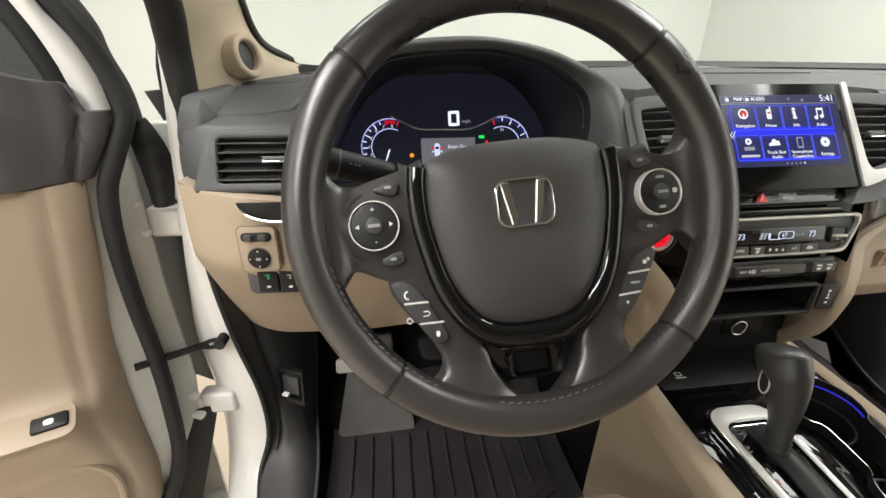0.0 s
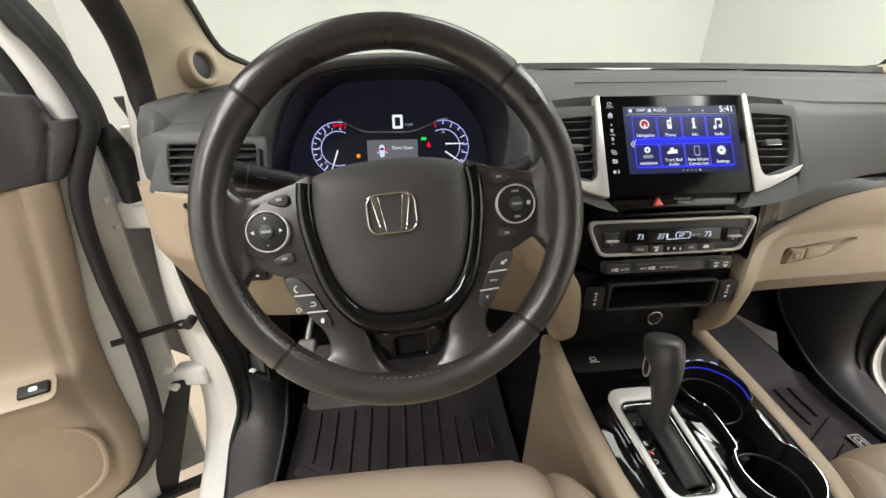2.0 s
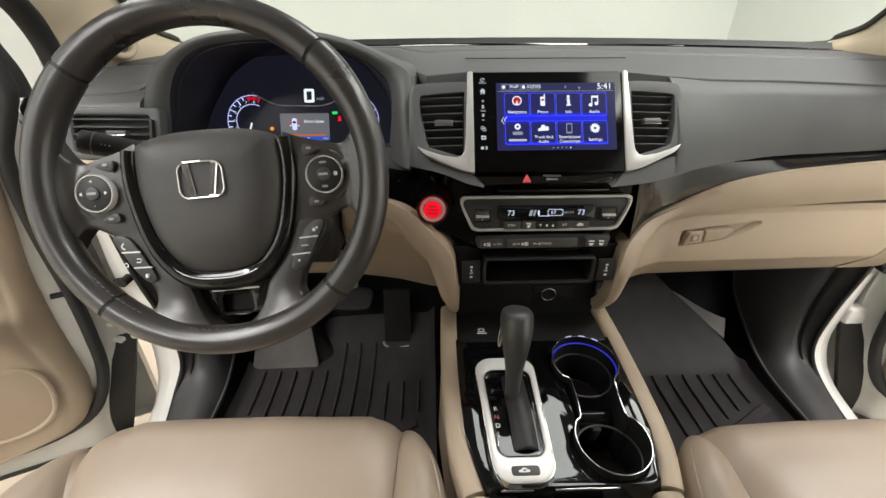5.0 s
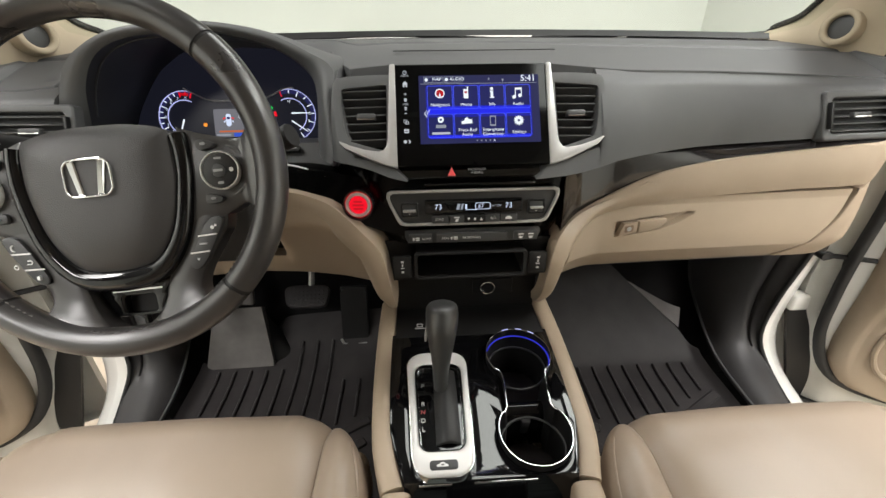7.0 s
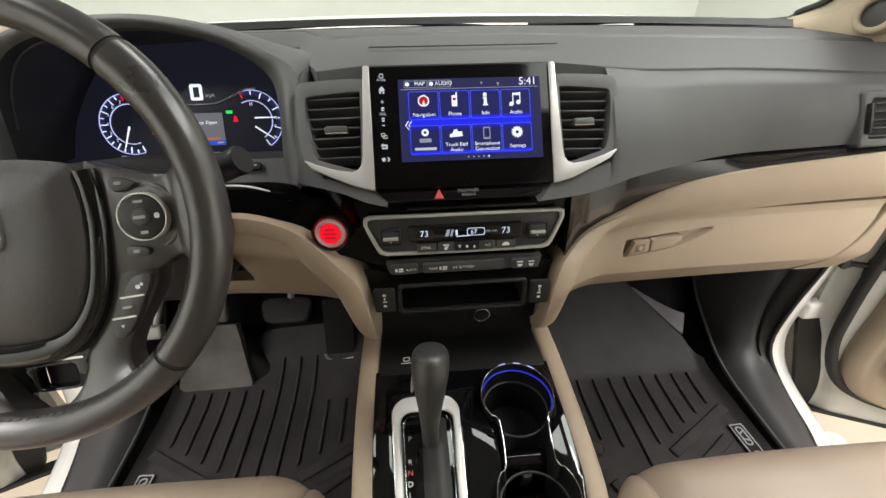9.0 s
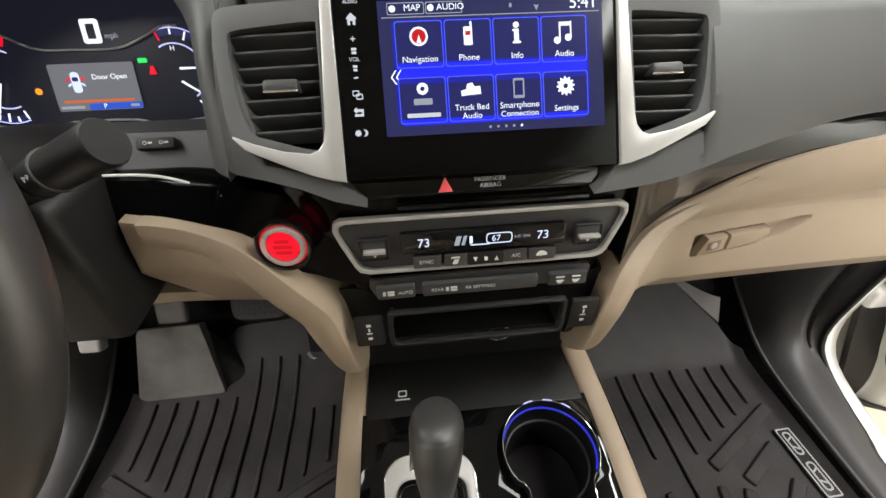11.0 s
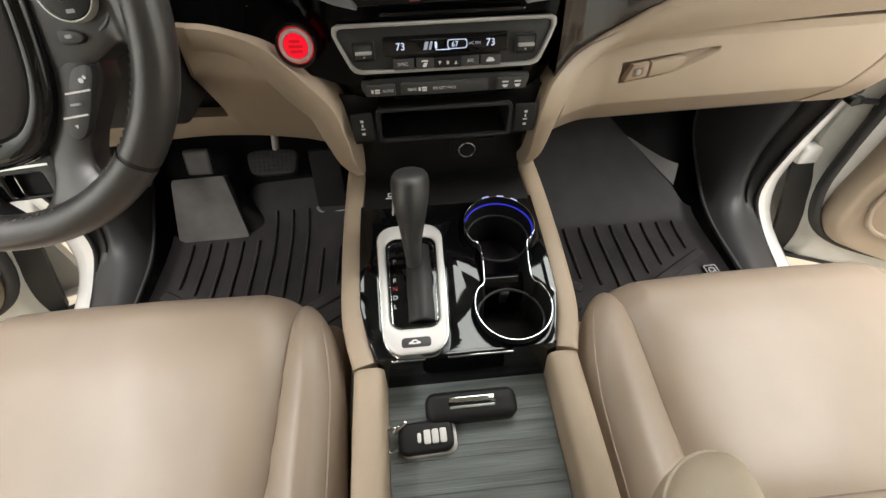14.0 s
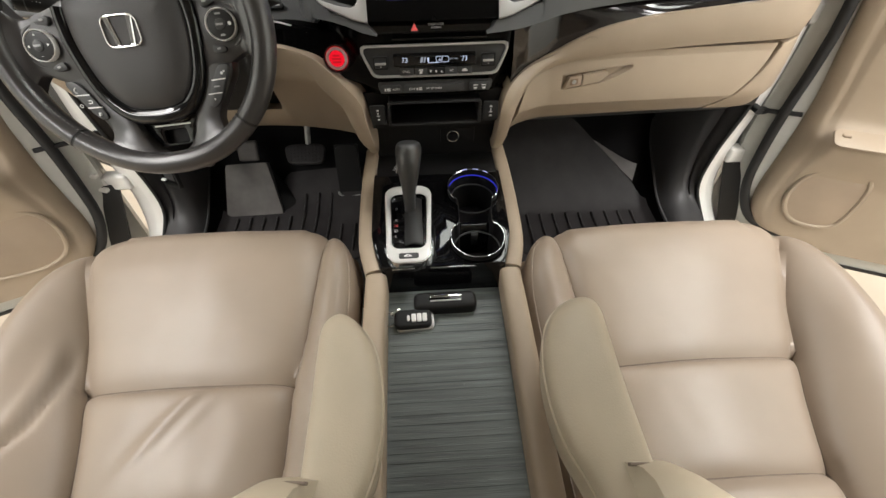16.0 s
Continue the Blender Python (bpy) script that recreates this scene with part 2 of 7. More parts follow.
def sweep(path, prof, up=(0, 0, 1), scale=None):
    """A closed profile [(side, up), ...] carried along path, with the profile's up kept near the given one."""
    bm = bmesh.new()
    p = [Vector(q) for q in path]
    rings = []
    for i in range(len(p)):
        t = (p[min(i + 1, len(p) - 1)] - p[max(i - 1, 0)]).normalized()
        side = t.cross(Vector(up)).normalized()
        u = side.cross(t)
        k = scale(i / (len(p) - 1)) if scale else 1.0
        rings.append([bm.verts.new(p[i] + side * a * k + u * b * k) for a, b in prof])
    n = len(prof)
    for a, b in zip(rings, rings[1:]):
        for k in range(n):
            bm.faces.new((a[k], a[(k + 1) % n], b[(k + 1) % n], b[k]))
    bm.faces.new(rings[0][::-1])
    bm.faces.new(rings[-1])
    return bm


def rrect(w, h, r, n=5, cx=0.0, cy=0.0):
    out = []
    for k, (sx, sy) in enumerate(((1, 1), (-1, 1), (-1, -1), (1, -1))):
        for i in range(n + 1):
            a = math.pi / 2 * (k + i / n)
            out.append((cx + sx * (w / 2 - r) + r * math.cos(a), cy + sy * (h / 2 - r) + r * math.sin(a)))
    return out


def circle(r, n=28, cx=0.0, cy=0.0):
    return [(cx + r * math.cos(i * math.tau / n), cy + r * math.sin(i * math.tau / n)) for i in range(n)]


def rounded(pts, n=64):
    return [(p.x, p.y) for p in spline([(a, b, 0) for a, b in pts], n, True)]


def plane(o, up=(0, 0, 1), x=(1, 0, 0)):
    """The pose of a flat face: its x and up in the face, z out of it."""
    x, up = Vector(x).normalized(), Vector(up)
    up = (up - x * up.dot(x)).normalized()
    z = x.cross(up)
    m = Matrix((x, up, z)).transposed().to_4x4()
    m.translation = Vector(o)
    return m


def slab(outline, m, h, bevel=0.0, holes=(), seg=2, z=0.0):
    """A plate: outline (and holes) in the face of m, from height z + h down to z, with its front edges rounded."""
    bm = bmesh.new()
    loops, edges = [], []
    for loop in (outline, *holes):
        vs = [bm.verts.new((a, b, z + h)) for a, b in loop]
        es = [bm.edges.new((vs[i], vs[(i + 1) % len(vs)])) for i in range(len(vs))]
        loops.append(vs)
        edges += es
    if len(holes) == 1 and len(holes[0]) == len(outline):
        a, b = loops
        for i in range(len(a)):
            j = (i + 1) % len(a)
            bm.faces.new((a[i], a[j], b[j], b[i]))
    elif holes:
        bmesh.ops.triangle_fill(bm, use_beauty=True, use_dissolve=False, edges=edges)
    else:
        bm.faces.new(loops[0])
    front = [f for f in bm.faces]
    for vs in loops:
        low = [bm.verts.new((v.co.x, v.co.y, z)) for v in vs]
        for i in range(len(vs)):
            j = (i + 1) % len(vs)
            bm.faces.new((vs[i], vs[j], low[j], low[i]))
        if not holes:
            bm.faces.new(low[::-1])
    if bevel:
        bmesh.ops.recalc_face_normals(bm, faces=bm.faces[:])
        rim = [e for e in edges if e.is_valid]
        bmesh.ops.bevel(bm, geom=rim, offset=bevel, segments=seg, profile=0.5, affect="EDGES", clamp_overlap=True)
    bm.transform(m)
    return bm


def pillow(outline, m, h, rings=7, base=0.0, power=2.6, shift=(0, 0), wave=None):
    """A swelling pad over a star-shaped outline."""
    bm = bmesh.new()
    cx = sum(a for a, b in outline) / len(outline) + shift[0]
    cy = sum(b for a, b in outline) / len(outline) + shift[1]
    prev = None
    for k in range(rings):
        s = 1 - (k / rings) ** 1.6
        zz = base + h * (1 - s ** power)
        cur = [bm.verts.new((cx + (a - cx) * s, cy + (b - cy) * s, zz)) for a, b in outline]
        if prev:
            for i in range(len(cur)):
                j = (i + 1) % len(cur)
                bm.faces.new((prev[i], prev[j], cur[j], cur[i]))
        else:
            low = [bm.verts.new((a, b, base - 0.012)) for a, b in outline]
            for i in range(len(cur)):
                j = (i + 1) % len(cur)
                bm.faces.new((low[i], low[j], cur[j], cur[i]))
        prev = cur
    top = bm.verts.new((cx, cy, base + h))
    for i in range(len(prev)):
        bm.faces.new((prev[i], prev[(i + 1) % len(prev)], top))
    bm.transform(m)
    return bm


def box(sx, sy, sz, m, bevel=0.0, seg=2):
    bm = bmesh.new()
    bmesh.ops.create_cube(bm, size=1)
    bm.transform(Matrix.Diagonal((sx, sy, sz, 1)))
    if bevel:
        bmesh.ops.bevel(bm, geom=list(bm.edges), offset=bevel, segments=seg, profile=0.5, affect="EDGES", clamp_overlap=True)
    bm.transform(m)
    return bm


WRITING = []


def letters(text, size, m, material, parent, name="lettering", lift=0.0006):
    data = bpy.data.curves.new("lettering", "FONT")
    data.body, data.size, data.align_x, data.align_y = text, size, "CENTER", "CENTER"
    data.extrude, data.resolution_u = 0.0001, 3
    WRITING.append((new("lettering", data), m @ Matrix.Translation((0, 0, lift)), material, parent, name))


def write_all():
    """Turns the queued lettering into meshes."""
    deps = bpy.context.evaluated_depsgraph_get()
    done = []
    for ob, m, material, parent, name in WRITING:
        me = bpy.data.meshes.new_from_object(ob.evaluated_get(deps))
        me.transform(PLACE[parent].inverted() @ m)
        me.materials.clear()
        me.materials.append(material)
        done.append((ob, me, parent, name))
    for ob, me, parent, name in done:
        bpy.data.objects.remove(ob)
        o = new(name, me)
        o.parent = parent


def mark(parent, m, w, h, x, y, material, name="printed_mark", lift=0.0005, r=0.0004):
    return part(name, slab(rrect(w, h, min(r, w * 0.45, h * 0.45), 2, x, y), m, lift), material, parent)

# ---- the photo bay ----
X0, X1, Y0, Y1, TOP = -3.4, 2.85, -5.0, 4.5, 3.2
struct("ground", box(X1 - X0 + 0.4, Y1 - Y0 + 0.4, 0.1, pose((X0 + X1) / 2, (Y0 + Y1) / 2, GROUND - 0.05)), FLOOR, "smooth tan epoxy floor of a photo bay", "floor")
struct("wall_north", box(X1 - X0, 0.1, TOP - GROUND, pose((X0 + X1) / 2, Y1 + 0.05, (TOP + GROUND) / 2)), WALL, "plain white painted bay wall", "wall")
struct("wall_south", box(X1 - X0, 0.1, TOP - GROUND, pose((X0 + X1) / 2, Y0 - 0.05, (TOP + GROUND) / 2)), WALL, "plain white painted bay wall", "wall")
struct("wall_east", box(0.1, Y1 - Y0, TOP - GROUND, pose(X1 + 0.05, (Y0 + Y1) / 2, (TOP + GROUND) / 2)), WALL, "plain white painted bay wall", "wall")
struct("wall_west", box(0.1, Y1 - Y0, TOP - GROUND, pose(X0 - 0.05, (Y0 + Y1) / 2, (TOP + GROUND) / 2)), WALL, "plain white painted bay wall", "wall")
struct("ceiling", box(X1 - X0 + 0.4, Y1 - Y0 + 0.4, 0.1, pose((X0 + X1) / 2, (Y0 + Y1) / 2, TOP + 0.06)), CEILING, "dark grey bay ceiling with light panels", "ceiling")

# ---- the car's shell round the cabin ----
body = thing("car_body", (0, 0, GROUND), "white painted pickup body shell seen from inside", "car")


def hood_f(u, v):
    x = -0.85 + 1.7 * u
    y = 1.0 + 1.15 * v
    return (x, y - 0.10 * (x / 0.85) ** 2, 1.232 - 0.02 * (x / 0.85) ** 2 + 0.03 * math.sin(min(1, v * 1.8) * math.pi * 0.5) - 0.16 * v ** 2.2)


part("hood", sheet(hood_f, 24, 14, (0, 0, -1), 0.03, 0.008), PAINT, body, "white painted engine hood")
part("cowl", sheet(lambda u, v: (-0.80 + 1.6 * u, 0.885 + 0.16 * v - 0.10 * (2 * u - 1) ** 2, 1.246 - 0.024 * v - 0.012 * (2 * u - 1) ** 2), 24, 3, (0, 0, -1), 0.02, 0.004), BLACK, body, "black plastic cowl")
part("floor_pan", box(1.56, 2.6, 0.02, pose(0, -0.45, 0.405)), CARPET, body, "black carpet")
part("toe_board", sheet(lambda u, v: (-0.80 + 1.6 * u, 0.80 + 0.42 * v, 0.41 + 0.62 * v ** 1.2), 8, 8, (0, 0, -1), 0.01, 0), CARPET, body, "black carpet")
part("bulkhead", box(1.5, 0.02, 0.5, pose(0, 1.12, 0.94)), BLACK, body)
for wx, wl in ((-0.18, 0.56), (0.44, 0.50)):
    part("wiper_arm", tube([(wx - wl * 0.5 + wl * i / 12, 0.940 - 0.10 * ((wx - wl * 0.5 + wl * i / 12) / 0.8) ** 2, 1.240 + 0.009 * math.sin(math.pi * i / 12) - 0.010 * ((wx - wl * 0.5 + wl * i / 12) / 0.8) ** 2) for i in range(13)], lambda t: 0.006 - 0.003 * t, 8), BLACK, body, "black wiper arm")
part("roof_lining", sheet(lambda u, v: (-0.68 + 1.36 * u, 0.22 - 1.9 * v, 1.60 + 0.08 * math.sin(math.pi * u) + 0.05 * math.sin(math.pi * v)), 10, 10, (0, 0, 1), 0.03, 0.01), LINER, body, "grey fabric headliner")
part("cab_back", box(1.5, 0.05, 0.65, pose(0, -1.72, 0.72)), LINER, body)
# Out of view; added to dim the light that comes from behind.
part("rear_glass", box(1.36, 0.006, 0.58, pose(0, -1.70, 1.33)), REARGLASS, body, "unseen tinted rear window, added to cut light")
for s in (-1, 1):
    # Also out of view, added to hold back light from the rear sides.
    part("rear_side_glass", box(0.006, 0.90, 0.50, pose(s * 0.775, -1.18, 1.36, 0, s * -14)), REARGLASS, body, "unseen tinted rear side window, added to cut light")
    # rear quarter below the glass, and the pillar behind the open door
    part("rear_side", box(0.06, 0.95, 0.72, pose(s * 0.84, -1.2, 0.75), 0.02), TAN, body)
    part("centre_pillar", sweep(spline([(s * 0.86, -0.60, 0.42), (s * 0.87, -0.62, 0.9), (s * 0.80, -0.66, 1.3), (s * 0.68, -0.70, 1.62)], 12), [(-0.06, -0.04), (0.06, -0.04), (0.06, 0.04), (-0.06, 0.04)], up=(0, 1, 0)), LINER, body)
    part("roof_rail", tube(spline([(s * 0.70, 0.12, 1.62), (s * 0.69, 0.0, 1.63), (s * 0.68, -0.3, 1.63), (s * 0.68, -1.7, 1.60)], 20), 0.045, 10), PAINT, body)

    # windscreen pillar trim, swept up and back from the dash end
    pa = spline([(s * 0.60, 0.878, 1.19), (s * 0.660, 0.852, 1.243), (s * 0.728, 0.822, 1.278), (s * 0.742, 0.772, 1.335), (s * 0.70, 0.55, 1.45), (s * 0.61, 0.17, 1.65)], 31)
    pb_ = spline([(s * 0.797, 0.682, 1.18), (s * 0.792, 0.674, 1.225), (s * 0.782, 0.652, 1.278), (s * 0.757, 0.588, 1.335), (s * 0.715, 0.42, 1.47), (s * 0.665, 0.16, 1.62)], 31)

    def pillar_f(u, v, s=s, pa=pa, pb_=pb_):
        k = round(v * 30)
        return pa[k].lerp(pb_[k], u) + Vector((-s * 0.55, -0.75, 0.1)) * 0.004 * math.sin(math.pi * u)
    part("pillar_trim", sheet(pillar_f, 14, 30, (s * 0.4, 0.9, -0.1), 0.02, 0.004), PILLAR, body, "beige windscreen pillar trim")
    # tweeter in its round pod
    tw = Vector((s * 0.7490, 0.737, 1.2610))
    face = Vector((-s * 0.92, -0.37, 0.17)).normalized()
    side = face.cross(Vector((0, 0, 1))).normalized()
    tm = plane(tw + face * 0.012, face.cross(side), side)
    pod = part("tweeter_pod", slab(circle(0.0318, 40), tm, 0.062, 0.0042, (circle(0.0210, 40),), 3, -0.050), PILLAR, body, "round beige tweeter pod")
    part("tweeter_grille", pillow(circle(0.0212, 28), tm @ Matrix.Translation((0, 0, 0.001)), 0.003, 5, 0.0, 2.0), SOFT2, pod, "dark mesh grille")
    part("pillar_seal", tube([p + Vector((s * 0.020, 0.004, 0.003)) for p in pb_], 0.0215, 12), SEAL, body, "black rubber door seal")
    part("windscreen_edge", tube(spline([(s * 0.40, 0.905, 1.246)] + [p + Vector((-s * 0.004, 0.004, 0.002)) for p in pa[6::3]], 30), 0.006, 8), BLACK, body)

    # painted door jamb, sill and the black trim inside it
    inner = [(s * 0.812, 0.668, 1.30), (s * 0.818, 0.668, 1.24), (s * 0.834, 0.664, 1.07), (s * 0.836, 0.660, 0.93), (s * 0.822, 0.656, 0.80), (s * 0.802, 0.660, 0.67), (s * 0.806, 0.664, 0.55), (s * 0.828, 0.632, 0.475), (s * 0.800, 0.50, 0.455), (s * 0.775, 0.34, 0.45), (s * 0.765, -0.40, 0.45)]
    outer = [(s * 0.822, 0.690, 1.30), (s * 0.829, 0.692, 1.24), (s * 0.857, 0.698, 1.07), (s * 0.884, 0.698, 0.93), (s * 0.902, 0.700, 0.80), (s * 0.896, 0.702, 0.67), (s * 0.900, 0.706, 0.55), (s * 0.905, 0.670, 0.44), (s * 0.870, 0.52, 0.425), (s * 0.842, 0.34, 0.42), (s * 0.830, -0.40, 0.42)]
    if s > 0:
        outer = [(x - 0.020 * ease(0.98, 0.85, z) * ease(0.42, 0.52, z), y, z) for x, y, z in outer]
    ic, oc = spline(inner, 41), spline(outer, 41)

    def jamb_f(u, v, ic=ic, oc=oc, s=s):
        k = round(v * 40)
        a, b = ic[k], oc[k]
        return a.lerp(b, u) + Vector((s * 0.010, -0.012, 0.004)) * math.sin(math.pi * u)
    part("door_jamb", sheet(jamb_f, 4, 40, (s * 0.3, 0.5, -0.5), 0.03, 0.003), PAINT, body, "white painted door jamb")
    part("jamb_seal", tube([p + Vector((-s * 0.006, -0.006, 0.006)) for p in ic[4:]], 0.0055, 8), SEAL, body, "black rubber door seal")
    part("fender_corner", box(0.036, 0.020, 0.125, pose(s * 0.868, 0.715, 1.110), 0.006, 3), PAINT, body, "white painted fender corner")
    part("rocker", box(0.05, 1.5, 0.22, pose(s * 0.865, -0.25, 0.33), 0.02), PAINT, body)
    # Black sheet that stands in for the deep shade of the door gap.
    part("fender_gap_shade", sheet(lambda u, v, s=s: (s * (0.886 + 0.135 * u), 0.725 + 0.075 * u, 0.64 + 0.50 * v), 4, 10, (0, 1, 0), 0.02, 0), SEAL, body, "black sheet standing in for the shade behind the fender")
    part("fender", sheet(lambda u, v, s=s: (s * (0.985 + 0.01 * math.sin(math.pi * v)), 0.86 + 0.75 * u, 0.64 + 0.42 * v), 8, 10, (-s, 0, 0), 0.01, 0.003), PAINT, body)

    part("footwell_side", box(0.012, 0.46, 0.62, pose(s * 0.792, 0.96, 0.71), 0.002), CARPET, body, "black carpet")
    part("footwell_floor", box(0.10, 0.36, 0.012, pose(s * 0.765, 0.84, 0.412), 0.002), CARPET, body)
    # kick panel and sill cover
    kin = [(s * 0.742, 0.90, 0.90), (s * 0.742, 0.92, 0.75), (s * 0.738, 0.90, 0.60), (s * 0.732, 0.78, 0.505), (s * 0.714, 0.66, 0.472), (s * 0.706, 0.50, 0.465), (s * 0.702, 0.30, 0.465), (s * 0.700, -0.40, 0.465)]
    kout = [(s * 0.824, 0.652, 0.92), (s * 0.814, 0.652, 0.78), (s * 0.797, 0.656, 0.66), (s * 0.800, 0.660, 0.55), (s * 0.822, 0.628, 0.487), (s * 0.792, 0.50, 0.468), (s * 0.767, 0.34, 0.463), (s * 0.757, -0.40, 0.463)]
    ki, ko = spline(kin, 41), spline(kout, 41)

    def kick_f(u, v, ki=ki, ko=ko, s=s):
        k = round(v * 40)
        bulge = Vector((-s * 0.018, -0.020, 0.020)) * math.sin(math.pi * min(1, u * 1.05)) * (1 - 0.45 * ease(0.5, 0.9, v))
        groove = -0.006 * math.exp(-((u - 0.80) / 0.03) ** 2)
        return ki[k].lerp(ko[k], u) + bulge + Vector((-s, -1, 1)) * groove * (1 - ease(0.45, 0.55, v))
    part("kick_panel", sheet(kick_f, 26, 40, (0, 0, -1), 0.012, 0.003), KICK, body, "black moulded kick panel and sill cover")
    # Piping in a paler grey, which paints in its edge highlight.
    part("sill_edge", tube([p + Vector((-s * 0.002, 0, 0.001)) for p in ki[10:]], 0.0035, 8), SOFT, body, "grey edge piping of the sill cover, its highlight in the colour")

ws = thing("windscreen", (0, 0.9, 1.25), "clear raked windscreen glass above the dashboard", "windscreen")
gl = part("pane", sheet(lambda u, v: ((2 * u - 1) * (0.73 - 0.09 * v), 0.915 - 0.74 * v - 0.09 * (2 * u - 1) ** 2 * (1 - v), 1.248 + 0.40 * v + 0.03 * math.sin(math.pi * v) - 0.004 * (2 * u - 1) ** 2), 20, 12, (0, 1, 0), 0), GLASS, ws)
gl.visible_shadow = False
part("black_band", sheet(lambda u, v: ((2 * u - 1) * 0.72, 0.905 + 0.012 * v - 0.09 * (2 * u - 1) ** 2, 1.2480 + 0.011 * v - 0.010 * (2 * u - 1) ** 2), 24, 2, (0, 1, 0), 0.002, 0), BLACK, ws, "black ceramic edge band")

# ---- dashboard ----
dash = thing("dashboard", (0, 0.75, 0.86), "charcoal and beige moulded dashboard with gloss black trim", "dashboard")


def face_y(x, z):
    """How far forward the charcoal face stands at a height."""
    a = abs(x)
    near, far = 0.545 + 0.66 * (z - 1.20), 0.592 + 0.42 * (z - 1.18)
    s = ease(0.20, 0.46, a)
    return near * (1 - s) + far * s + (max(0.0, a - 0.735) / 0.065) ** 2 * 0.035


FACE_LOW = [(0.094, 1.0755), (0.12, 1.0775), (0.155, 1.081), (0.192, 1.0885), (0.232, 1.097), (0.28, 1.0995), (0.36, 1.097), (0.43, 1.0945), (0.51, 1.0965), (0.60, 1.100), (0.71, 1.105), (0.86, 1.114)]
FACE_LOW_L = [(0.094, 1.0765), (0.115, 1.080), (0.135, 1.088), (0.155, 1.094), (0.18, 1.100), (0.207, 1.102)]
FACE_TOP = [(0.12, 1.222), (0.24, 1.212), (0.34, 1.206), (0.52, 1.198), (0.70, 1.190), (0.86, 1.184)]
BEIGE_TOP = [(0.13, 0.945), (0.147, 0.977), (0.19, 0.998), (0.238, 1.014), (0.282, 1.036), (0.33, 1.055), (0.374, 1.065), (0.42, 1.072), (0.468, 1.077), (0.612, 1.088), (0.674, 1.092), (0.86, 1.102)]


def side_face(s, x1):
    """The soft face on one side of the screen: a tongue below the silver foot, then the full height."""
    def f(u, v):
        if u < 0.16:
            x = 0.096 + 0.103 * u / 0.16
            hi = curve([(0.096, 1.081), (0.100, 1.087), (0.106, 1.094), (0.114, 1.100), (0.15, 1.104), (0.202, 1.116)], x)
        else:
            x = 0.1990 + (x1 - 0.1990) * (u - 0.16) / 0.84
            hi = curve(FACE_TOP, x)
        lo = curve(FACE_LOW if s > 0 else FACE_LOW_L, x)
        hi = lo + (hi - lo) * ease(0.090, 0.128, x)
        z = lo + (hi - lo) * v
        full = (0.65 + 0.35 * ease(0.20, 0.27, x)) if u >= 0.16 else 0.0
        back = 0.014 * (max(0.0, x - 0.178) / 0.0285) ** 2 if s < 0 else 0.0
        return (s * x, back + face_y(x, z) - 0.012 * math.sin(math.pi * v) * full + 0.02 * ease(0.86, 1.0, v) * full, z)
    return f


def cut_vent(bm, cx):
    """Opens the face behind an outer vent."""
    gone = [f for f in bm.faces if abs(f.calc_center_median().x - cx) < 0.068 and abs(f.calc_center_median().z - 1.137) < 0.031 and f.calc_center_median().y < 0.61]
    bmesh.ops.delete(bm, geom=gone, context="FACES")
    return bm


part("passenger_face", cut_vent(sheet(side_face(1, 0.800), 110, 40, (0, 1, 0.1), 0.05, 0), 0.681), SOFT, dash, "charcoal grained soft face")
part("inner_face", sheet(side_face(-1, 0.2065), 25, 18, (0, 1, 0.1), 0.05, 0), SOFT, dash, "charcoal grained face beside the cluster")


def driver_face(u, v):
    x = -0.800 + 0.162 * u
    z = curve(FACE_LOW, -x) * (1 - v) + curve(FACE_TOP, -x) * v
    return (x, face_y(x, z) - 0.010 * math.sin(math.pi * v) + 0.02 * ease(0.86, 1.0, v), z)


part("driver_face", cut_vent(sheet(driver_face, 40, 40, (0, 1, 0.1), 0.05, 0), -0.681), SOFT, dash, "charcoal grained soft face")


def top_f(u, v):
    x = -0.835 + 1.67 * u
    a = abs(x)
    zf = curve(FACE_TOP, a) + 0.002
    yf = face_y(x, curve(FACE_TOP, a)) + 0.018
    yb = 0.90 - 0.10 * (x / 0.86) ** 2
    under = ease(-0.66, -0.63, x) * (1 - ease(-0.225, -0.195, x))
    yf += (0.77 - yf) * under
    zf += (1.226 - zf) * under
    y = yf + (yb - yf) * v
    z = zf + (1.244 - 0.010 * (x / 0.86) ** 2 - zf) * v + 0.010 * math.sin(math.pi * v)
    z -= 0.005 * math.exp(-((v - 0.52) / 0.018) ** 2)
    return (x, y, z)


part("top_pad", sheet(top_f, 56, 40, (0, 0, -1), 0.02, 0.004), SOFT, dash, "charcoal grained top pad")
# defroster slots at the ends of the top pad and the speaker slot in its middle
for s in (-1, 1):
    part("demister_slot", box(0.085, 0.012, 0.006, pose(s * 0.645, 0.70, 1.213, 0, s * 3, -s * 16), 0.002), BLACK, dash)
part("speaker_slot", box(0.27, 0.003, 0.002, pose(0.02, 0.640, 1.2385), 0.0005), SOFT2, dash)

LOW_R = [(0.13, 0.458), (0.147, 0.470), (0.19, 0.506), (0.25, 0.528), (0.70, 0.538)]
LOW_L = [(0.13, 0.452), (0.172, 0.458), (0.21, 0.472), (0.25, 0.486), (0.33, 0.498), (0.50, 0.510), (0.70, 0.532)]


def low_y(x, z):
    """Beige lower panels."""
    a = abs(x)
    if x > 0:
        back = 0.55 * max(0.0, 0.905 - z)
    else:
        back = (0.80 - 0.18 * ease(0.40, 0.65, a)) * max(0.0, 1.0 - z)
    return curve(LOW_R if x > 0 else LOW_L, a) + back + (max(0.0, a - 0.70) / 0.095) ** 2 * (0.065 if x > 0 else 0.042)


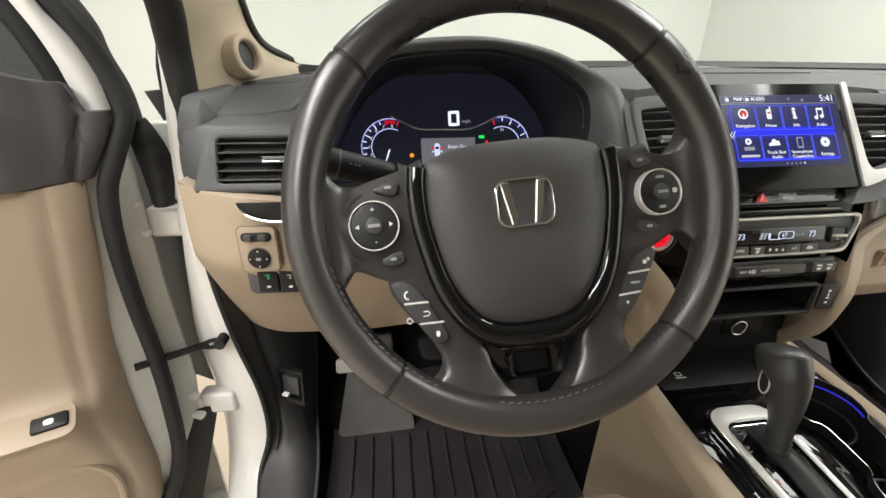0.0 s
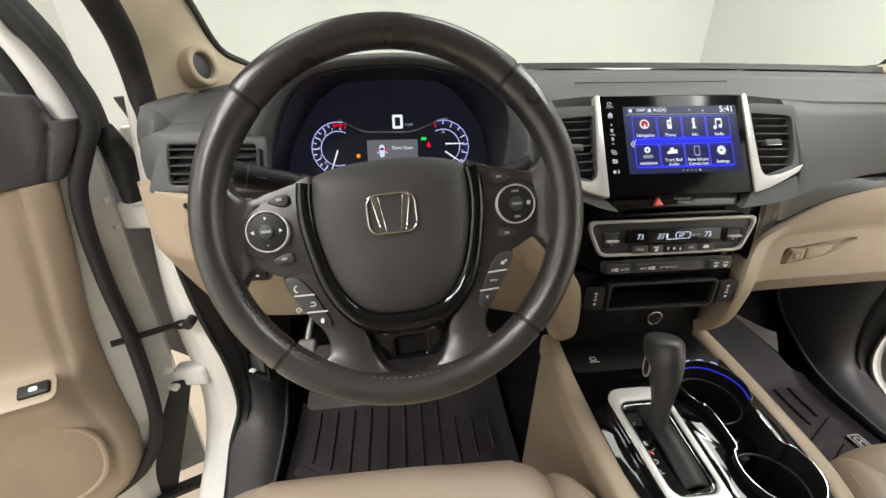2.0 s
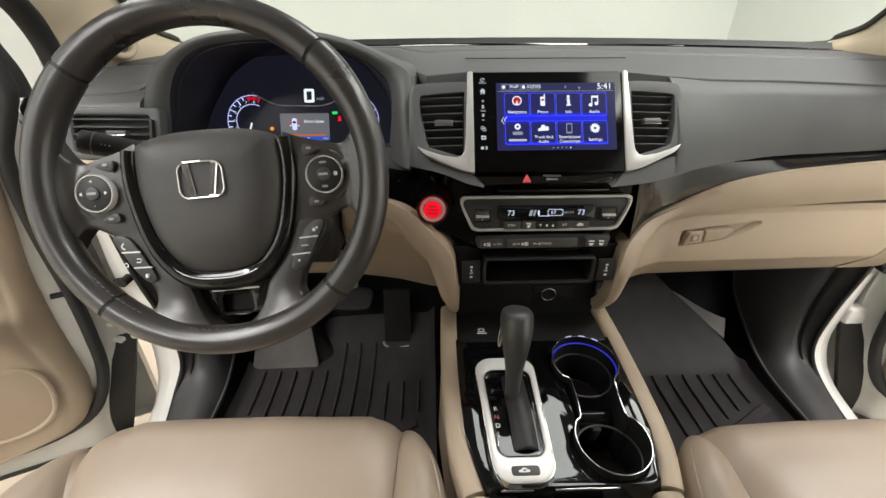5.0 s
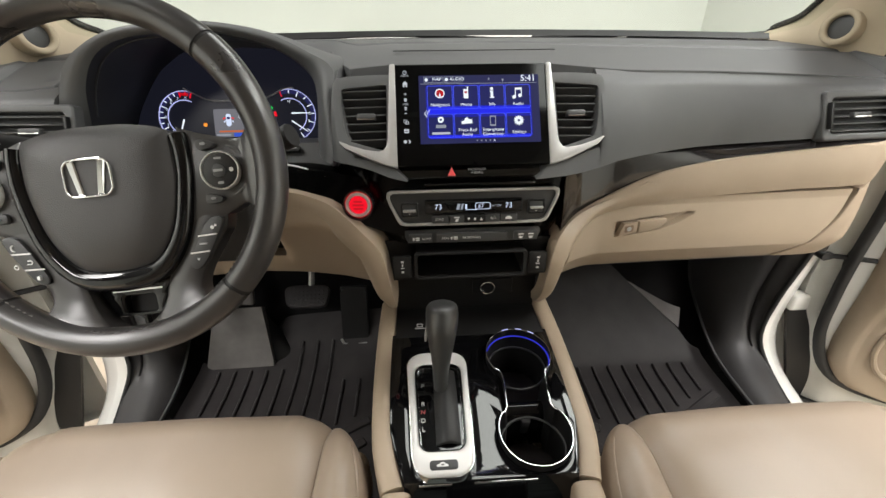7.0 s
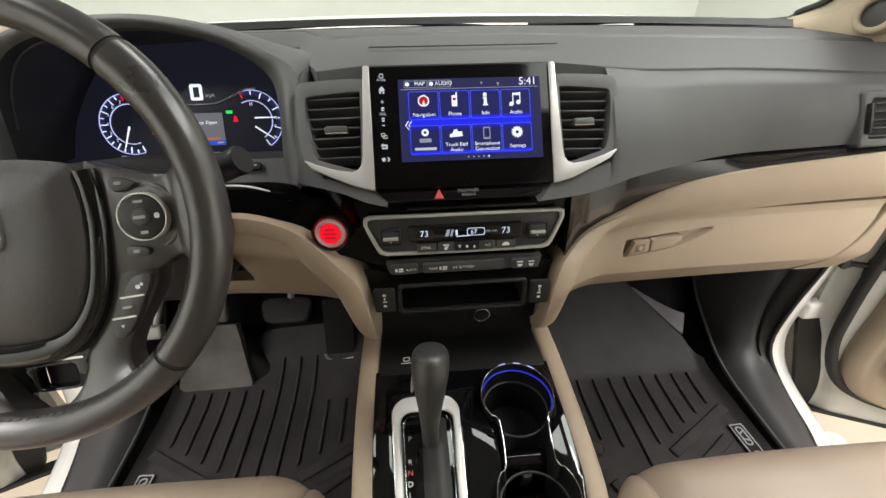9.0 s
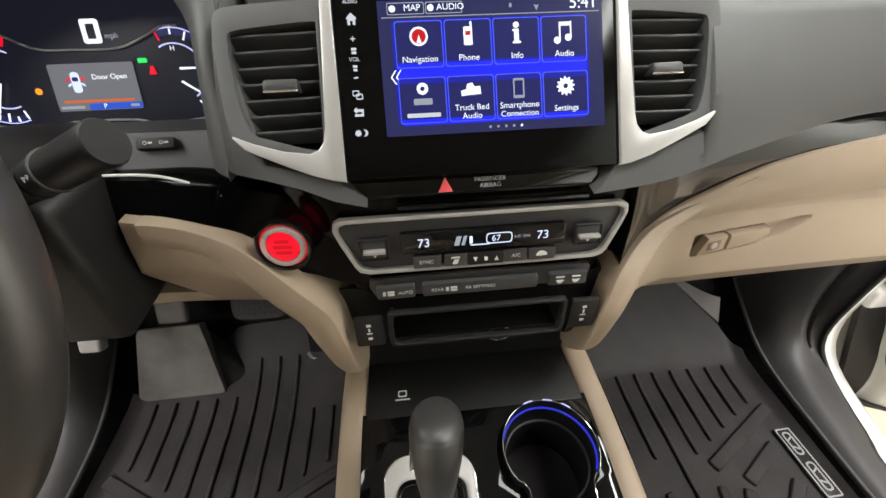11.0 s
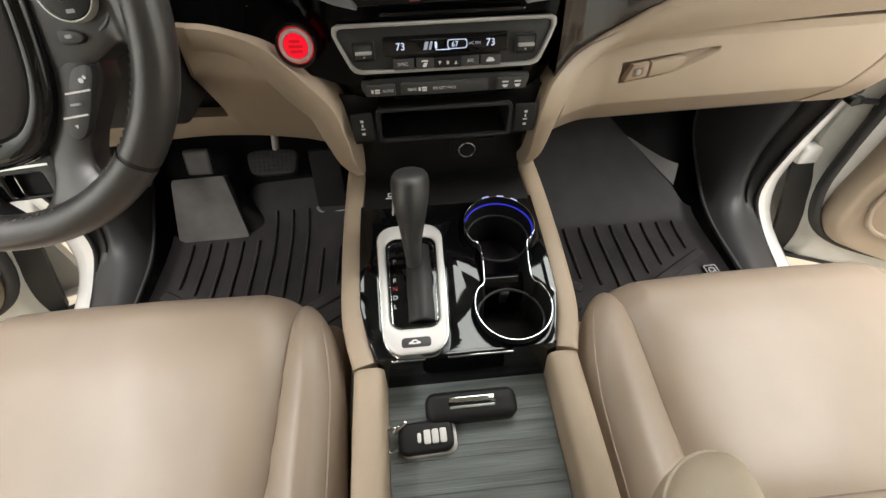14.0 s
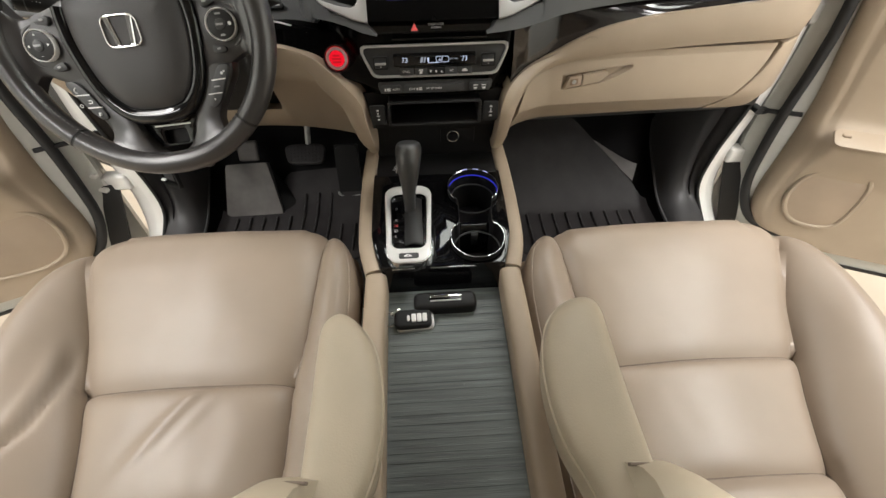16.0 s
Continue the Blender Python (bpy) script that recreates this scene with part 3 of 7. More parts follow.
# gloss trim strip over the glovebox
def strip_f(u, v):
    x = 0.150 + 0.625 * u
    lo, hi = curve(BEIGE_TOP, x) - 0.004, curve(FACE_LOW, x) - 0.0015
    yl = low_y(x, lo) + 0.004
    d = face_y(x, hi) - low_y(x, lo) - 0.006
    yh = low_y(x, lo) + 0.012 + 0.5 * (d + math.sqrt(d * d + 0.0003))
    return (x, yl + (yh - yl) * v - 0.004 * math.sin(math.pi * v), lo + (hi - lo) * v)


part("gloss_strip", sheet(strip_f, 110, 14, (0, 1, 0), 0.03, 0.002), TRIM, dash, "gloss black trim strip")


def upper_beige(u, v):
    lo_seam = [(0.13, 0.93), (0.20, 0.965), (0.27, 0.992), (0.34, 1.002), (0.47, 1.011), (0.62, 1.017), (0.86, 1.02)]
    x = 0.14 + 0.655 * u
    lo, hi = curve(lo_seam, x), curve(BEIGE_TOP, x)
    z = lo + (hi - lo) * v
    return (x, low_y(x, z) - 0.006 * math.sin(math.pi * v), z)


part("upper_beige_panel", sheet(upper_beige, 40, 10, (0, 1, 0), 0.04, 0.005), TAN, dash, "beige moulded panel")


def glove_f(u, v):
    z = 0.858 + 0.004 * u + (1.005 - 0.858 + 0.002 * u) * v
    xl = 0.160 + 0.045 * v
    xr = 0.620 + 0.088 * (1 - (1 - v) ** 1.6)
    x = xl + (xr - xl) * u
    a = x - 0.318
    b = z - 0.957 - 0.10 * a
    lo = curve([(-0.050, -0.0135), (0.030, -0.0105), (0.060, -0.004), (0.098, 0.0105)], a)
    dent = 0.011 * ease(-0.050, -0.046, a) * (1 - ease(0.088, 0.097, a)) * ease(lo - 0.0015, lo + 0.0015, b) * (1 - ease(0.0120, 0.0150, b))
    return (x, low_y(x, z) - 0.010 * math.sin(math.pi * min(1, v * 1.1)) + 0.004 + dent, z)


glove = part("glovebox_door", sheet(glove_f, 240, 110, (0, 1, 0), 0.05, 0.005), TAN, dash, "beige glovebox door")
gm = plane((0.318, low_y(0.3, 0.95) - 0.0065, 0.957), (0, 0.02, 1), (1, 0.075, 0.10))
part("latch", slab([(-0.008, -0.0105), (0.030, -0.0085), (0.046, 0.0015), (0.044, 0.0100), (-0.006, 0.0110)], gm, 0.0115, 0.002, (), 2, -0.0105), TAN, glove, "beige glovebox latch")
part("lock_plate", slab([(-0.045, -0.0115), (-0.010, -0.0100), (-0.009, 0.0105), (-0.034, 0.0115)], gm, 0.010, 0.001, (), 2, -0.0105), TAN_DARK, glove, "tan lock plate")
part("lock_recess", slab(rrect(0.017, 0.013, 0.002, 3, -0.025, 0.0), gm, 0.0104, 0.0005, (), 2, -0.0105), LOCK_T, glove, "brown lock recess")
part("lock", slab(circle(0.0045, 16, -0.025, 0), gm, 0.0112, 0.0006, (), 2, -0.0105), STEEL, glove, "round metal lock")


def glove_end(u, v):
    z = 0.862 + 0.150 * v
    xl = 0.627 + 0.088 * (1 - (1 - v) ** 1.6)
    x = xl + (0.792 - xl) * u
    return (x, low_y(x, z) - 0.006 * math.sin(math.pi * v), z)


part("end_panel", sheet(glove_end, 18, 10, (0, 1, 0), 0.05, 0.005), TAN, dash, "beige end panel")
part("under_cover", sheet(lambda u, v: (0.16 + 0.60 * u, 0.575 + 0.28 * v, 0.853 + 0.004 * u + 0.03 * v), 8, 4, (0, 0, 1), 0.02, 0.004), BLACK, dash, "black cover below the glovebox")

part("under_panel", sheet(lambda u, v: (0.19 + 0.54 * u, 0.580 + 0.045 * v, 0.853 - 0.040 * v + 0.008 * u), 8, 4, (0, 1, 0.3), 0.30, 0.004), SOFT2, dash, "charcoal panel under the glovebox")

# driver's knee panel
KNEE_TOP = [(0.15, 0.975), (0.172, 1.0), (0.21, 1.035), (0.25, 1.049), (0.29, 1.056), (0.36, 1.062), (0.60, 1.085), (0.86, 1.112)]
KNEE_LOW = [(0.14, 0.790), (0.24, 0.795), (0.35, 0.808), (0.45, 0.811), (0.780, 0.809), (0.800, 0.813), (0.815, 0.850)]
KNEE_X = [0.15 + 0.165 * i / 14 for i in range(15)] + [0.319, 0.322, 0.325, 0.328, 0.332, 0.336, 0.340, 0.345, 0.352] + [0.365 + 0.135 * i / 8 for i in range(9)] + [0.508, 0.514, 0.518, 0.520, 0.522, 0.524, 0.527] + [0.535 + 0.277 * i / 20 for i in range(21)]


def knee_f(u, v):
    """Knee panel, cut away round the column."""
    x = -KNEE_X[round(u * (len(KNEE_X) - 1))]
    lo, hi = curve(KNEE_LOW, -x), curve(KNEE_TOP, -x)
    gap = math.sqrt(ease(0.316, 0.345, -x)) * math.sqrt(1 - ease(0.508, 0.526, -x))
    hi += (0.884 - hi) * gap
    z = lo + (hi - lo) * v
    return (x, low_y(x, z) - 0.006 * math.sin(math.pi * v), z)


part("knee_panel", sheet(knee_f, len(KNEE_X) - 1, 24, (0, 1, 0), 0.03, 0.004), TAN, dash, "beige knee panel cut away round the steering column")
part("column_recess", box(0.28, 0.02, 0.195, pose(-0.420, 0.645, 0.9575), 0.004), BLACK, dash, "black recess round the column")
part("knee_return", sheet(lambda u, v: (-0.16 - 0.58 * u, 0.67 + 0.22 * v, curve(KNEE_LOW, 0.16 + 0.58 * u) + 0.008 + 0.03 * v), 10, 4, (0, 0, 1), 0.02, 0.004), BLACK, dash)
part("dash_gap_strip", sheet(lambda u, v: (-0.79 + 0.26 * u, low_y(-0.79 + 0.26 * u, 1.08) + 0.024, 1.05 + 0.054 * v), 16, 3, (0, 1, 0), 0.02, 0.002), BLACK, dash)

# mirror switch and the row of driver aids on the knee panel
km = plane((-0.700, low_y(-0.70, 1.03) - 0.012, 1.031), (0, 0.05, 1), (1, -0.05, 0))
plate = part("switch_plate", slab(rrect(0.048, 0.062, 0.007), km, 0.004, 0.002), TAN, dash, "beige mirror switch plate")
part("plate_rim", slab(rrect(0.0505, 0.0645, 0.008), km, 0.0022, 0.0008, (rrect(0.0475, 0.0615, 0.007),)), SEAM, plate, "dark joint round the plate")
part("selector", slab(rrect(0.038, 0.012, 0.005, 4, 0, 0.018), km, 0.007, 0.002), BLACK, plate)
for q in (-1, 1):
    part("selector_knob", slab(rrect(0.011, 0.009, 0.003, 4, q * 0.009, 0.018), km, 0.011, 0.002), SOFT2, plate)
    mark(plate, km, 0.0016, 0.0016, q * 0.0105, -0.011, WHITE_P, lift=0.0089)
    mark(plate, km, 0.0016, 0.0016, 0, -0.011 + q * 0.0105, WHITE_P, lift=0.0089)
mark(plate, km, 0.006, 0.0036, 0, -0.011, GREY_P, lift=0.0089)
part("direction_pad", slab(circle(0.0138, 28, 0, -0.011), km, 0.0085, 0.002), BLACK, plate)
part("direction_pad_ring", slab(circle(0.0150, 28, 0, -0.011), km, 0.006, 0.001, (circle(0.0140, 28, 0, -0.011),)), SEAM, plate)
# Flat dark plate; its colour paints the shade of a pocket here.
part("aid_recess_shade", slab(rrect(0.108, 0.044, 0.010, 6), plane((-0.674, low_y(-0.674, 0.975) - 0.0085, 0.978), (0, 0.05, 1), (1, -0.05, 0)), 0.002, 0.0008), KICK, dash, "dark plate painted as the shaded pocket behind the switches")
for i in range(3):
    bx = -0.700 + 0.030 * i
    m = plane((bx, low_y(bx, 0.975) - 0.012, 0.978), (0, 0.05, 1), (1, -0.05, 0))
    sw = part("aid_switch", slab(rrect(0.027, 0.036, 0.003), m, 0.005, 0.0015), BLACK, dash, "small black push switch")
    mark(sw, m, 0.006, 0.0018, 0, 0.0085, G_TEAL if i == 0 else GREY_P, lift=0.0056)
    mark(sw, m, 0.0026, 0.0036, 0.001, 0.0046, G_TEAL if i == 0 else GREY_P, lift=0.0056)
    mark(sw, m, 0.0050, 0.0030, 0, -0.0090, WHITE_P, lift=0.0056)

# outer vents in both ends of the dash
SLAT = {}


def slat_mesh(name, w, d, t):
    key = (w, d, t)
    if key not in SLAT:
        bm = box(w, d, t, Matrix(), t * 0.35, 1)
        me = bpy.data.meshes.new(name)
        bm.to_mesh(me)
        bm.free()
        me.shade_smooth()
        me.set_sharp_from_angle(angle=radians(40))
        me.materials.append(SOFT2)
        SLAT[key] = me
    return SLAT[key]


def put(name, me, m, parent):
    ob = new(name, me)
    ob.parent = parent
    ob.matrix_basis = PLACE[parent].inverted() @ m
    PLACE[ob] = PLACE[parent]
    return ob


for s in (-1, 1):
    c = (s * 0.683, face_y(0.681, 1.137) - 0.0085, 1.137)
    m = plane(c, (0, 0.40, 1), (1, s * 0.07, 0))
    edge = [(s * a, b) for a, b in ((0.071, 0.041), (0.0755, 0.037), (0.096, -0.036), (0.093, -0.041), (-0.074, -0.041), (-0.079, -0.036), (-0.079, 0.036), (-0.074, 0.041))][::-s]
    vent = part("outer_vent", slab(edge, m, 0.0185, 0.004, (rrect(0.126, 0.058, 0.005),), 4, -0.016), SOFT, dash, "charcoal air vent")
    part("vent_back", slab(rrect(0.130, 0.062, 0.003), m, 0.002, 0, (), 2, -0.014), BLACK, vent)
    for i in range(5):
        put("slat", slat_mesh("slat", 0.126, 0.016, 0.0022), m @ pose(0, -0.0235 + 0.0118 * i, -0.005, 106), vent)
    part("vent_tab", slab(rrect(0.034, 0.0085, 0.002, 3, -s * 0.012, 0.0), m, 0.009, 0.002), SOFT2, vent, "charcoal slider tab")
    part("tab_edge", slab(rrect(0.032, 0.0022, 0.0008, 2, -s * 0.012, -0.0032), m, 0.0100, 0.0006), CHROME, vent, "thin chrome edge")
    part("vent_wheel", box(0.006, 0.044, 0.012, m @ pose(-s * 0.070, 0, 0.004), 0.002), BLACK, vent)
pm = plane((-0.672, low_y(-0.672, 1.084) - 0.011, 1.0840), (0, 0.1, 1), (1, -0.08, 0))
pull = part("pocket_recess", slab([(-0.046, 0.010), (0.046, 0.010), (0.044, 0.000), (0.032, -0.009), (0.014, -0.012), (-0.014, -0.012), (-0.032, -0.006), (-0.042, 0.004)][::-1], pm, 0.003, 0.001), BLACK, dash, "black pull recess")
part("handle_trim", tube([pm @ Vector(q) for q in spline([(-0.045, 0.007, 0.004), (-0.036, -0.003, 0.005), (-0.018, -0.011, 0.006), (0.010, -0.0135, 0.006), (0.034, -0.0095, 0.005)], 20)], 0.0017, 8), CHROME, pull, "thin chrome trim line")
for s in (-1, 1):
    def cap_f(u, v, s=s):
        w, back = min(1.0, v / 0.75), max(0.0, v - 0.75) / 0.25
        z = 1.010 + (0.188 + 0.013 * ease(0.0, 0.45, u)) * w
        a, b = curve([(1.01, 0.822), (1.03, 0.818), (1.09, 0.792), (1.163, 0.760), (1.198, 0.745), (1.21, 0.742)], z), curve([(1.01, 0.834), (1.11, 0.826), (1.137, 0.821), (1.21, 0.803)], z)
        x = a + (b - a) * u
        y = 0.589 + (0.757 - min(a, 0.757)) * 0.3 + max(0.0, a - 0.757) * 0.45 + 0.040 * u ** 1.5
        y += 0.003 * math.exp(-((z - 1.149) / 0.003) ** 2)
        sink = 1 - ease(0.0, 0.40, u)
        y += 0.020 * sink
        z -= 0.016 * sink * ease(0.6, 1.0, w)
        return (s * (x - 0.012 * back), y + 0.10 * back + 0.008 * ease(0.9, 1.0, w) * (1 - back), z + 0.014 * back)
    part("door_end_cap", sheet(cap_f, 10, 64, (0, 1, -0.3), 0.02, 0.003), SOFT, dash, "charcoal dash end cap")

# ---- instrument hood and cluster ----
OUT = spline([(-0.652, 0.592, 1.085), (-0.646, 0.592, 1.150), (-0.608, 0.590, 1.224), (-0.562, 0.592, 1.259), (-0.508, 0.594, 1.278), (-0.43, 0.596, 1.285), (-0.37, 0.596, 1.283), (-0.300, 0.592, 1.269), (-0.240, 0.582, 1.243), (-0.2045, 0.570, 1.219), (-0.2055, 0.534, 1.170), (-0.207, 0.491, 1.0975)], 61)
RIM = spline([(-0.620, 0.602, 1.085), (-0.606, 0.600, 1.145), (-0.589, 0.596, 1.198), (-0.557, 0.594, 1.241), (-0.508, 0.596, 1.263), (-0.43, 0.598, 1.270), (-0.37, 0.598, 1.269), (-0.305, 0.596, 1.254), (-0.262, 0.594, 1.231), (-0.240, 0.588, 1.206), (-0.237, 0.580, 1.165), (-0.246, 0.575, 1.096)], 61)
LENS = spline([(-0.616, 0.700, 1.075), (-0.602, 0.722, 1.130), (-0.566, 0.745, 1.188), (-0.540, 0.752, 1.212), (-0.500, 0.760, 1.234), (-0.43, 0.764, 1.245), (-0.37, 0.764, 1.243), (-0.320, 0.760, 1.228), (-0.285, 0.748, 1.200), (-0.256, 0.735, 1.160), (-0.246, 0.722, 1.128), (-0.240, 0.700, 1.075)], 61)


def hood_top(u, v):
    p = OUT[round(u * 60)]
    w = ease(0, 1, v)
    low = 1.226 - 0.02 * abs(2 * u - 1)
    return (p.x + (p.x + 0.42) * 0.18 * v, p.y + 0.24 * v, p.z + (min(p.z, low) - p.z) * w)


part("instrument_hood", sheet(hood_top, 60, 12, (0, 0, -1), 0.004, 0), SOFT, dash, "charcoal grained instrument hood")


def hood_lip(u, v):
    k = round(u * 60)
    p, q = OUT[k], RIM[k]
    return p.lerp(q, v) + Vector((0, -(0.007 + 0.012 * ease(0.76, 0.90, u)) * math.sin(math.pi * v), 0.0015 * math.sin(math.pi * v)))


part("hood_lip", sheet(hood_lip, 60, 10, (0, 1, 0), 0, 0), SOFT, dash, "charcoal hood rim")


def shroud_f(u, v):
    k = round(u * 60)
    return RIM[k].lerp(LENS[k], v)


part("cluster_shroud", sheet(shroud_f, 60, 8, (0, 1, 0), 0, 0), KEY_B, dash, "matt black cluster shroud")
part("shroud_ridge", tube([RIM[k].lerp(LENS[k], 0.12) + Vector((0, 0, -0.001)) for k in range(6, 55)], 0.0014, 6), SOFT2, dash)
part("cluster_shelf", sheet(lambda u, v: (-0.645 + 0.44 * u, 0.575 + 0.130 * v, 1.073 - 0.015 * v), 6, 3, (0, 0, -1), 0.02, 0.004), SOFT2, dash)

cluster = thing("instrument_cluster", (-0.42, 0.69, 1.08), "black digital instrument cluster with white lit gauges, door open warning", "instrument cluster")
CUP = Vector((0, 0.35, 0.937)).normalized()
cm = plane((-0.415, 0.726, 1.130), CUP)


def cl(x, z):
    """Cluster face coordinates of a place in the plane."""
    return (x + 0.415, (z - 1.130) / CUP.z)


part("cluster_face", slab([cl(p.x, p.z) for p in spline([(-0.64, 0, 1.055), (-0.612, 0, 1.13), (-0.57, 0, 1.20), (-0.50, 0, 1.245), (-0.42, 0, 1.256), (-0.34, 0, 1.245), (-0.27, 0, 1.20), (-0.24, 0, 1.13), (-0.225, 0, 1.055)], 33)], cm, 0.01, 0, (), 2, -0.012), G_DARK, cluster, "dark backlit display face")


def arc_band(cx, cy, r0, r1, a0, a1, n=32):
    pts = [(cx + r1 * math.cos(radians(a0 + (a1 - a0) * i / n)), cy + r1 * math.sin(radians(a0 + (a1 - a0) * i / n))) for i in range(n + 1)]
    pts += [(cx + r0 * math.cos(radians(a1 + (a0 - a1) * i / n)), cy + r0 * math.sin(radians(a1 + (a0 - a1) * i / n))) for i in range(n + 1)]
    return pts


for s, gx, a0, a1 in ((-1, -0.107, 70, 290), (1, 0.090, 110, -60)):
    gy = -0.009
    dial = part("dial_ring", slab(arc_band(gx, gy, 0.0478, 0.0490, a0, a1), cm, 0.0012), G_LINE, cluster, "blue-white lit dial ring")
    part("dial_glow", slab(arc_band(gx, gy, 0.0310, 0.0325, a0 + s * 8, a1), cm, 0.001), G_LINE, dial)
    part("dial_plate", slab(arc_band(gx, gy, 0.0405, 0.0476, a0, a1), cm, 0.0004), G_NAVY, dial)
    for i in range(17 if s < 0 else 9):
        a = a0 + (a1 - a0) * i / (16 if s < 0 else 8)
        long = i % 2 == 0
        red = (s < 0 and i < 3) or (s > 0 and i == 0)
        tick = slab(rrect(0.010 if long else 0.006, 0.0014, 0.0004, 1, 0.0420 if long else 0.0440, 0), cm @ Matrix.Translation((gx, gy, 0)) @ pose(0, 0, 0, 0, 0, a), 0.0018)
        part("dial_tick", tick, G_RED if red else G_WHITE, dial)
    for needle, dy in (((250, 0.0),) if s < 0 else ((-35, -0.008), (0, 0.004))):
        part("needle", slab([(0.004, -0.0014), (0.040, -0.0006), (0.040, 0.0006), (0.004, 0.0014)], cm @ Matrix.Translation((gx, gy + dy, 0.002)) @ pose(0, 0, 0, 0, 0, needle), 0.0012), G_WHITE, dial)
part("red_band", slab(arc_band(-0.107, -0.009, 0.0400, 0.0450, 76, 100, 8), cm, 0.0010), G_REDDIM, cluster, "red band")
for i, n in enumerate(("8", "7", "6", "5", "4", "3", "2", "1")):
    a = radians(82 + 24 * i)
    letters(n, 0.0075, cm @ Matrix.Translation((-0.107 + 0.0355 * math.cos(a), -0.009 + 0.0355 * math.sin(a), 0.001)), G_LCDW, cluster, "dial_number")
letters("H", 0.0075, cm @ Matrix.Translation((0.090, 0.017, 0.001)), G_WHITE, cluster, "dial_letter")
letters("C", 0.0075, cm @ Matrix.Translation((0.128, -0.006, 0.001)), G_WHITE, cluster, "dial_letter")
letters("F", 0.0075, cm @ Matrix.Translation((0.126, -0.020, 0.001)), G_WHITE, cluster, "dial_letter")
part("bezel_line", tube([cm @ Vector(p) for p in spline([(-0.104, 0.044, 0.001), (-0.088, 0.035, 0.001), (-0.058, 0.0215, 0.001), (-0.02, 0.0195, 0.001), (0.029, 0.0195, 0.001), (0.061, 0.030, 0.001), (0.082, 0.040, 0.001), (0.100, 0.042, 0.001)], 32)], 0.0013, 6), BRIGHT, cluster, "thin silver line")
part("bezel_line", tube([cm @ Vector(p) for p in spline([(-0.13, -0.060, 0.001), (-0.079, -0.063, 0.001), (-0.032, -0.059, 0.001), (0.030, -0.060, 0.001), (0.056, -0.066, 0.001), (0.110, -0.062, 0.001)], 24)], 0.0013, 6), BRIGHT, cluster, "thin silver line")
part("speed_digit", slab(rrect(0.0195, 0.0255, 0.003, 4), cm @ Matrix.Translation((0.005, 0.038, 0)), 0.0014, 0, (rrect(0.0100, 0.0160, 0.001, 3),), 1), G_WHITE, cluster, "white lit zero")
letters("mph", 0.0085, cm @ Matrix.Translation((0.0265, 0.0325, 0.001)), G_DIM, cluster)
lcd = part("info_display", slab(rrect(0.095, 0.052, 0.002, 3, -0.0065, -0.021), cm, 0.001), G_LCD, cluster, "grey information display")
letters("Door Open", 0.0082, cm @ Matrix.Translation((0.012, -0.0105, 0.001)), G_WHITE, cluster)
part("car_symbol", slab(rrect(0.0095, 0.023, 0.004, 4, -0.0265, -0.0155), cm, 0.0018), G_LCDW, lcd)
part("window_symbol", slab(rrect(0.0065, 0.0045, 0.0015, 3, -0.0265, -0.0120), cm, 0.0022), G_TILE, lcd)
for k in (-1, 1):
    part("door_symbol", slab(rrect(0.006, 0.0022, 0.0008, 2), cm @ pose(-0.0265 + k * 0.0080, -0.0120, 0, 0, 0, -k * 35), 0.0018), G_RED, lcd)
    part("door_symbol", slab(rrect(0.005, 0.0018, 0.0008, 2), cm @ pose(-0.0265 + k * 0.0075, -0.0180, 0, 0, 0, -k * 35), 0.0018), G_LCDW, lcd)
part("bar_symbol", slab(rrect(0.080, 0.0030, 0.0010, 1, -0.0065, -0.0365), cm, 0.0016), G_ORANGE, lcd)
part("bar_symbol", slab(rrect(0.060, 0.0070, 0.0005, 1, 0.0110, -0.0430), cm, 0.0017), G_STRIP, lcd)
part("bar_symbol", slab(rrect(0.026, 0.0030, 0.0005, 1, -0.038, -0.0430), cm, 0.0018), G_DIM, lcd)
part("bar_symbol", slab(rrect(0.010, 0.0030, 0.0005, 1, 0.033, -0.0430), cm, 0.0018), G_DIM, lcd)
letters("P", 0.0075, cm @ Matrix.Translation((-0.0005, -0.0430, 0.0020)), G_WHITE, cluster)
part("warning_lamp", slab(circle(0.0036, 16, -0.071, -0.0235), cm, 0.0014), G_AMBER, cluster, "amber warning lamp")
part("warning_lamp", slab(rrect(0.010, 0.005, 0.001, 2, 0.053, 0.0055), cm, 0.0014), G_GREEN, cluster, "green light symbol")
part("warning_lamp", slab([(0.058, -0.010), (0.066, -0.010), (0.0635, -0.001), (0.0605, -0.001)], cm, 0.0014), G_RED, cluster, "red seat belt symbol")

# charcoal panel and gloss strip between the column and the centre
part("column_side_panel", sheet(lambda u, v: (-0.345 + 0.137 * u, 0.532 - 0.004 * u + 0.030 * v, 1.072 + 0.040 * v), 6, 4, (0, 1, 0), 0.03, 0.004), SOFT2, dash)
tm2 = plane((-0.284, 0.551, 1.104), (0, 0.9, 1))
part("trip_button", slab(rrect(0.034, 0.011, 0.003), tm2, 0.006, 0.002), BLACK, dash, "small black trip button")
for tx in (-0.0085, 0.0055):
    part("button_mark", slab(circle(0.0018, 12, tx, 0), tm2, 0.0065, 0, (circle(0.0012, 12, tx, 0),), 1), GREY_P, dash)
    part("button_mark", slab(rrect(0.0035, 0.0018, 0.0004, 2, tx + 0.0045, 0), tm2, 0.0065), GREY_P, dash)
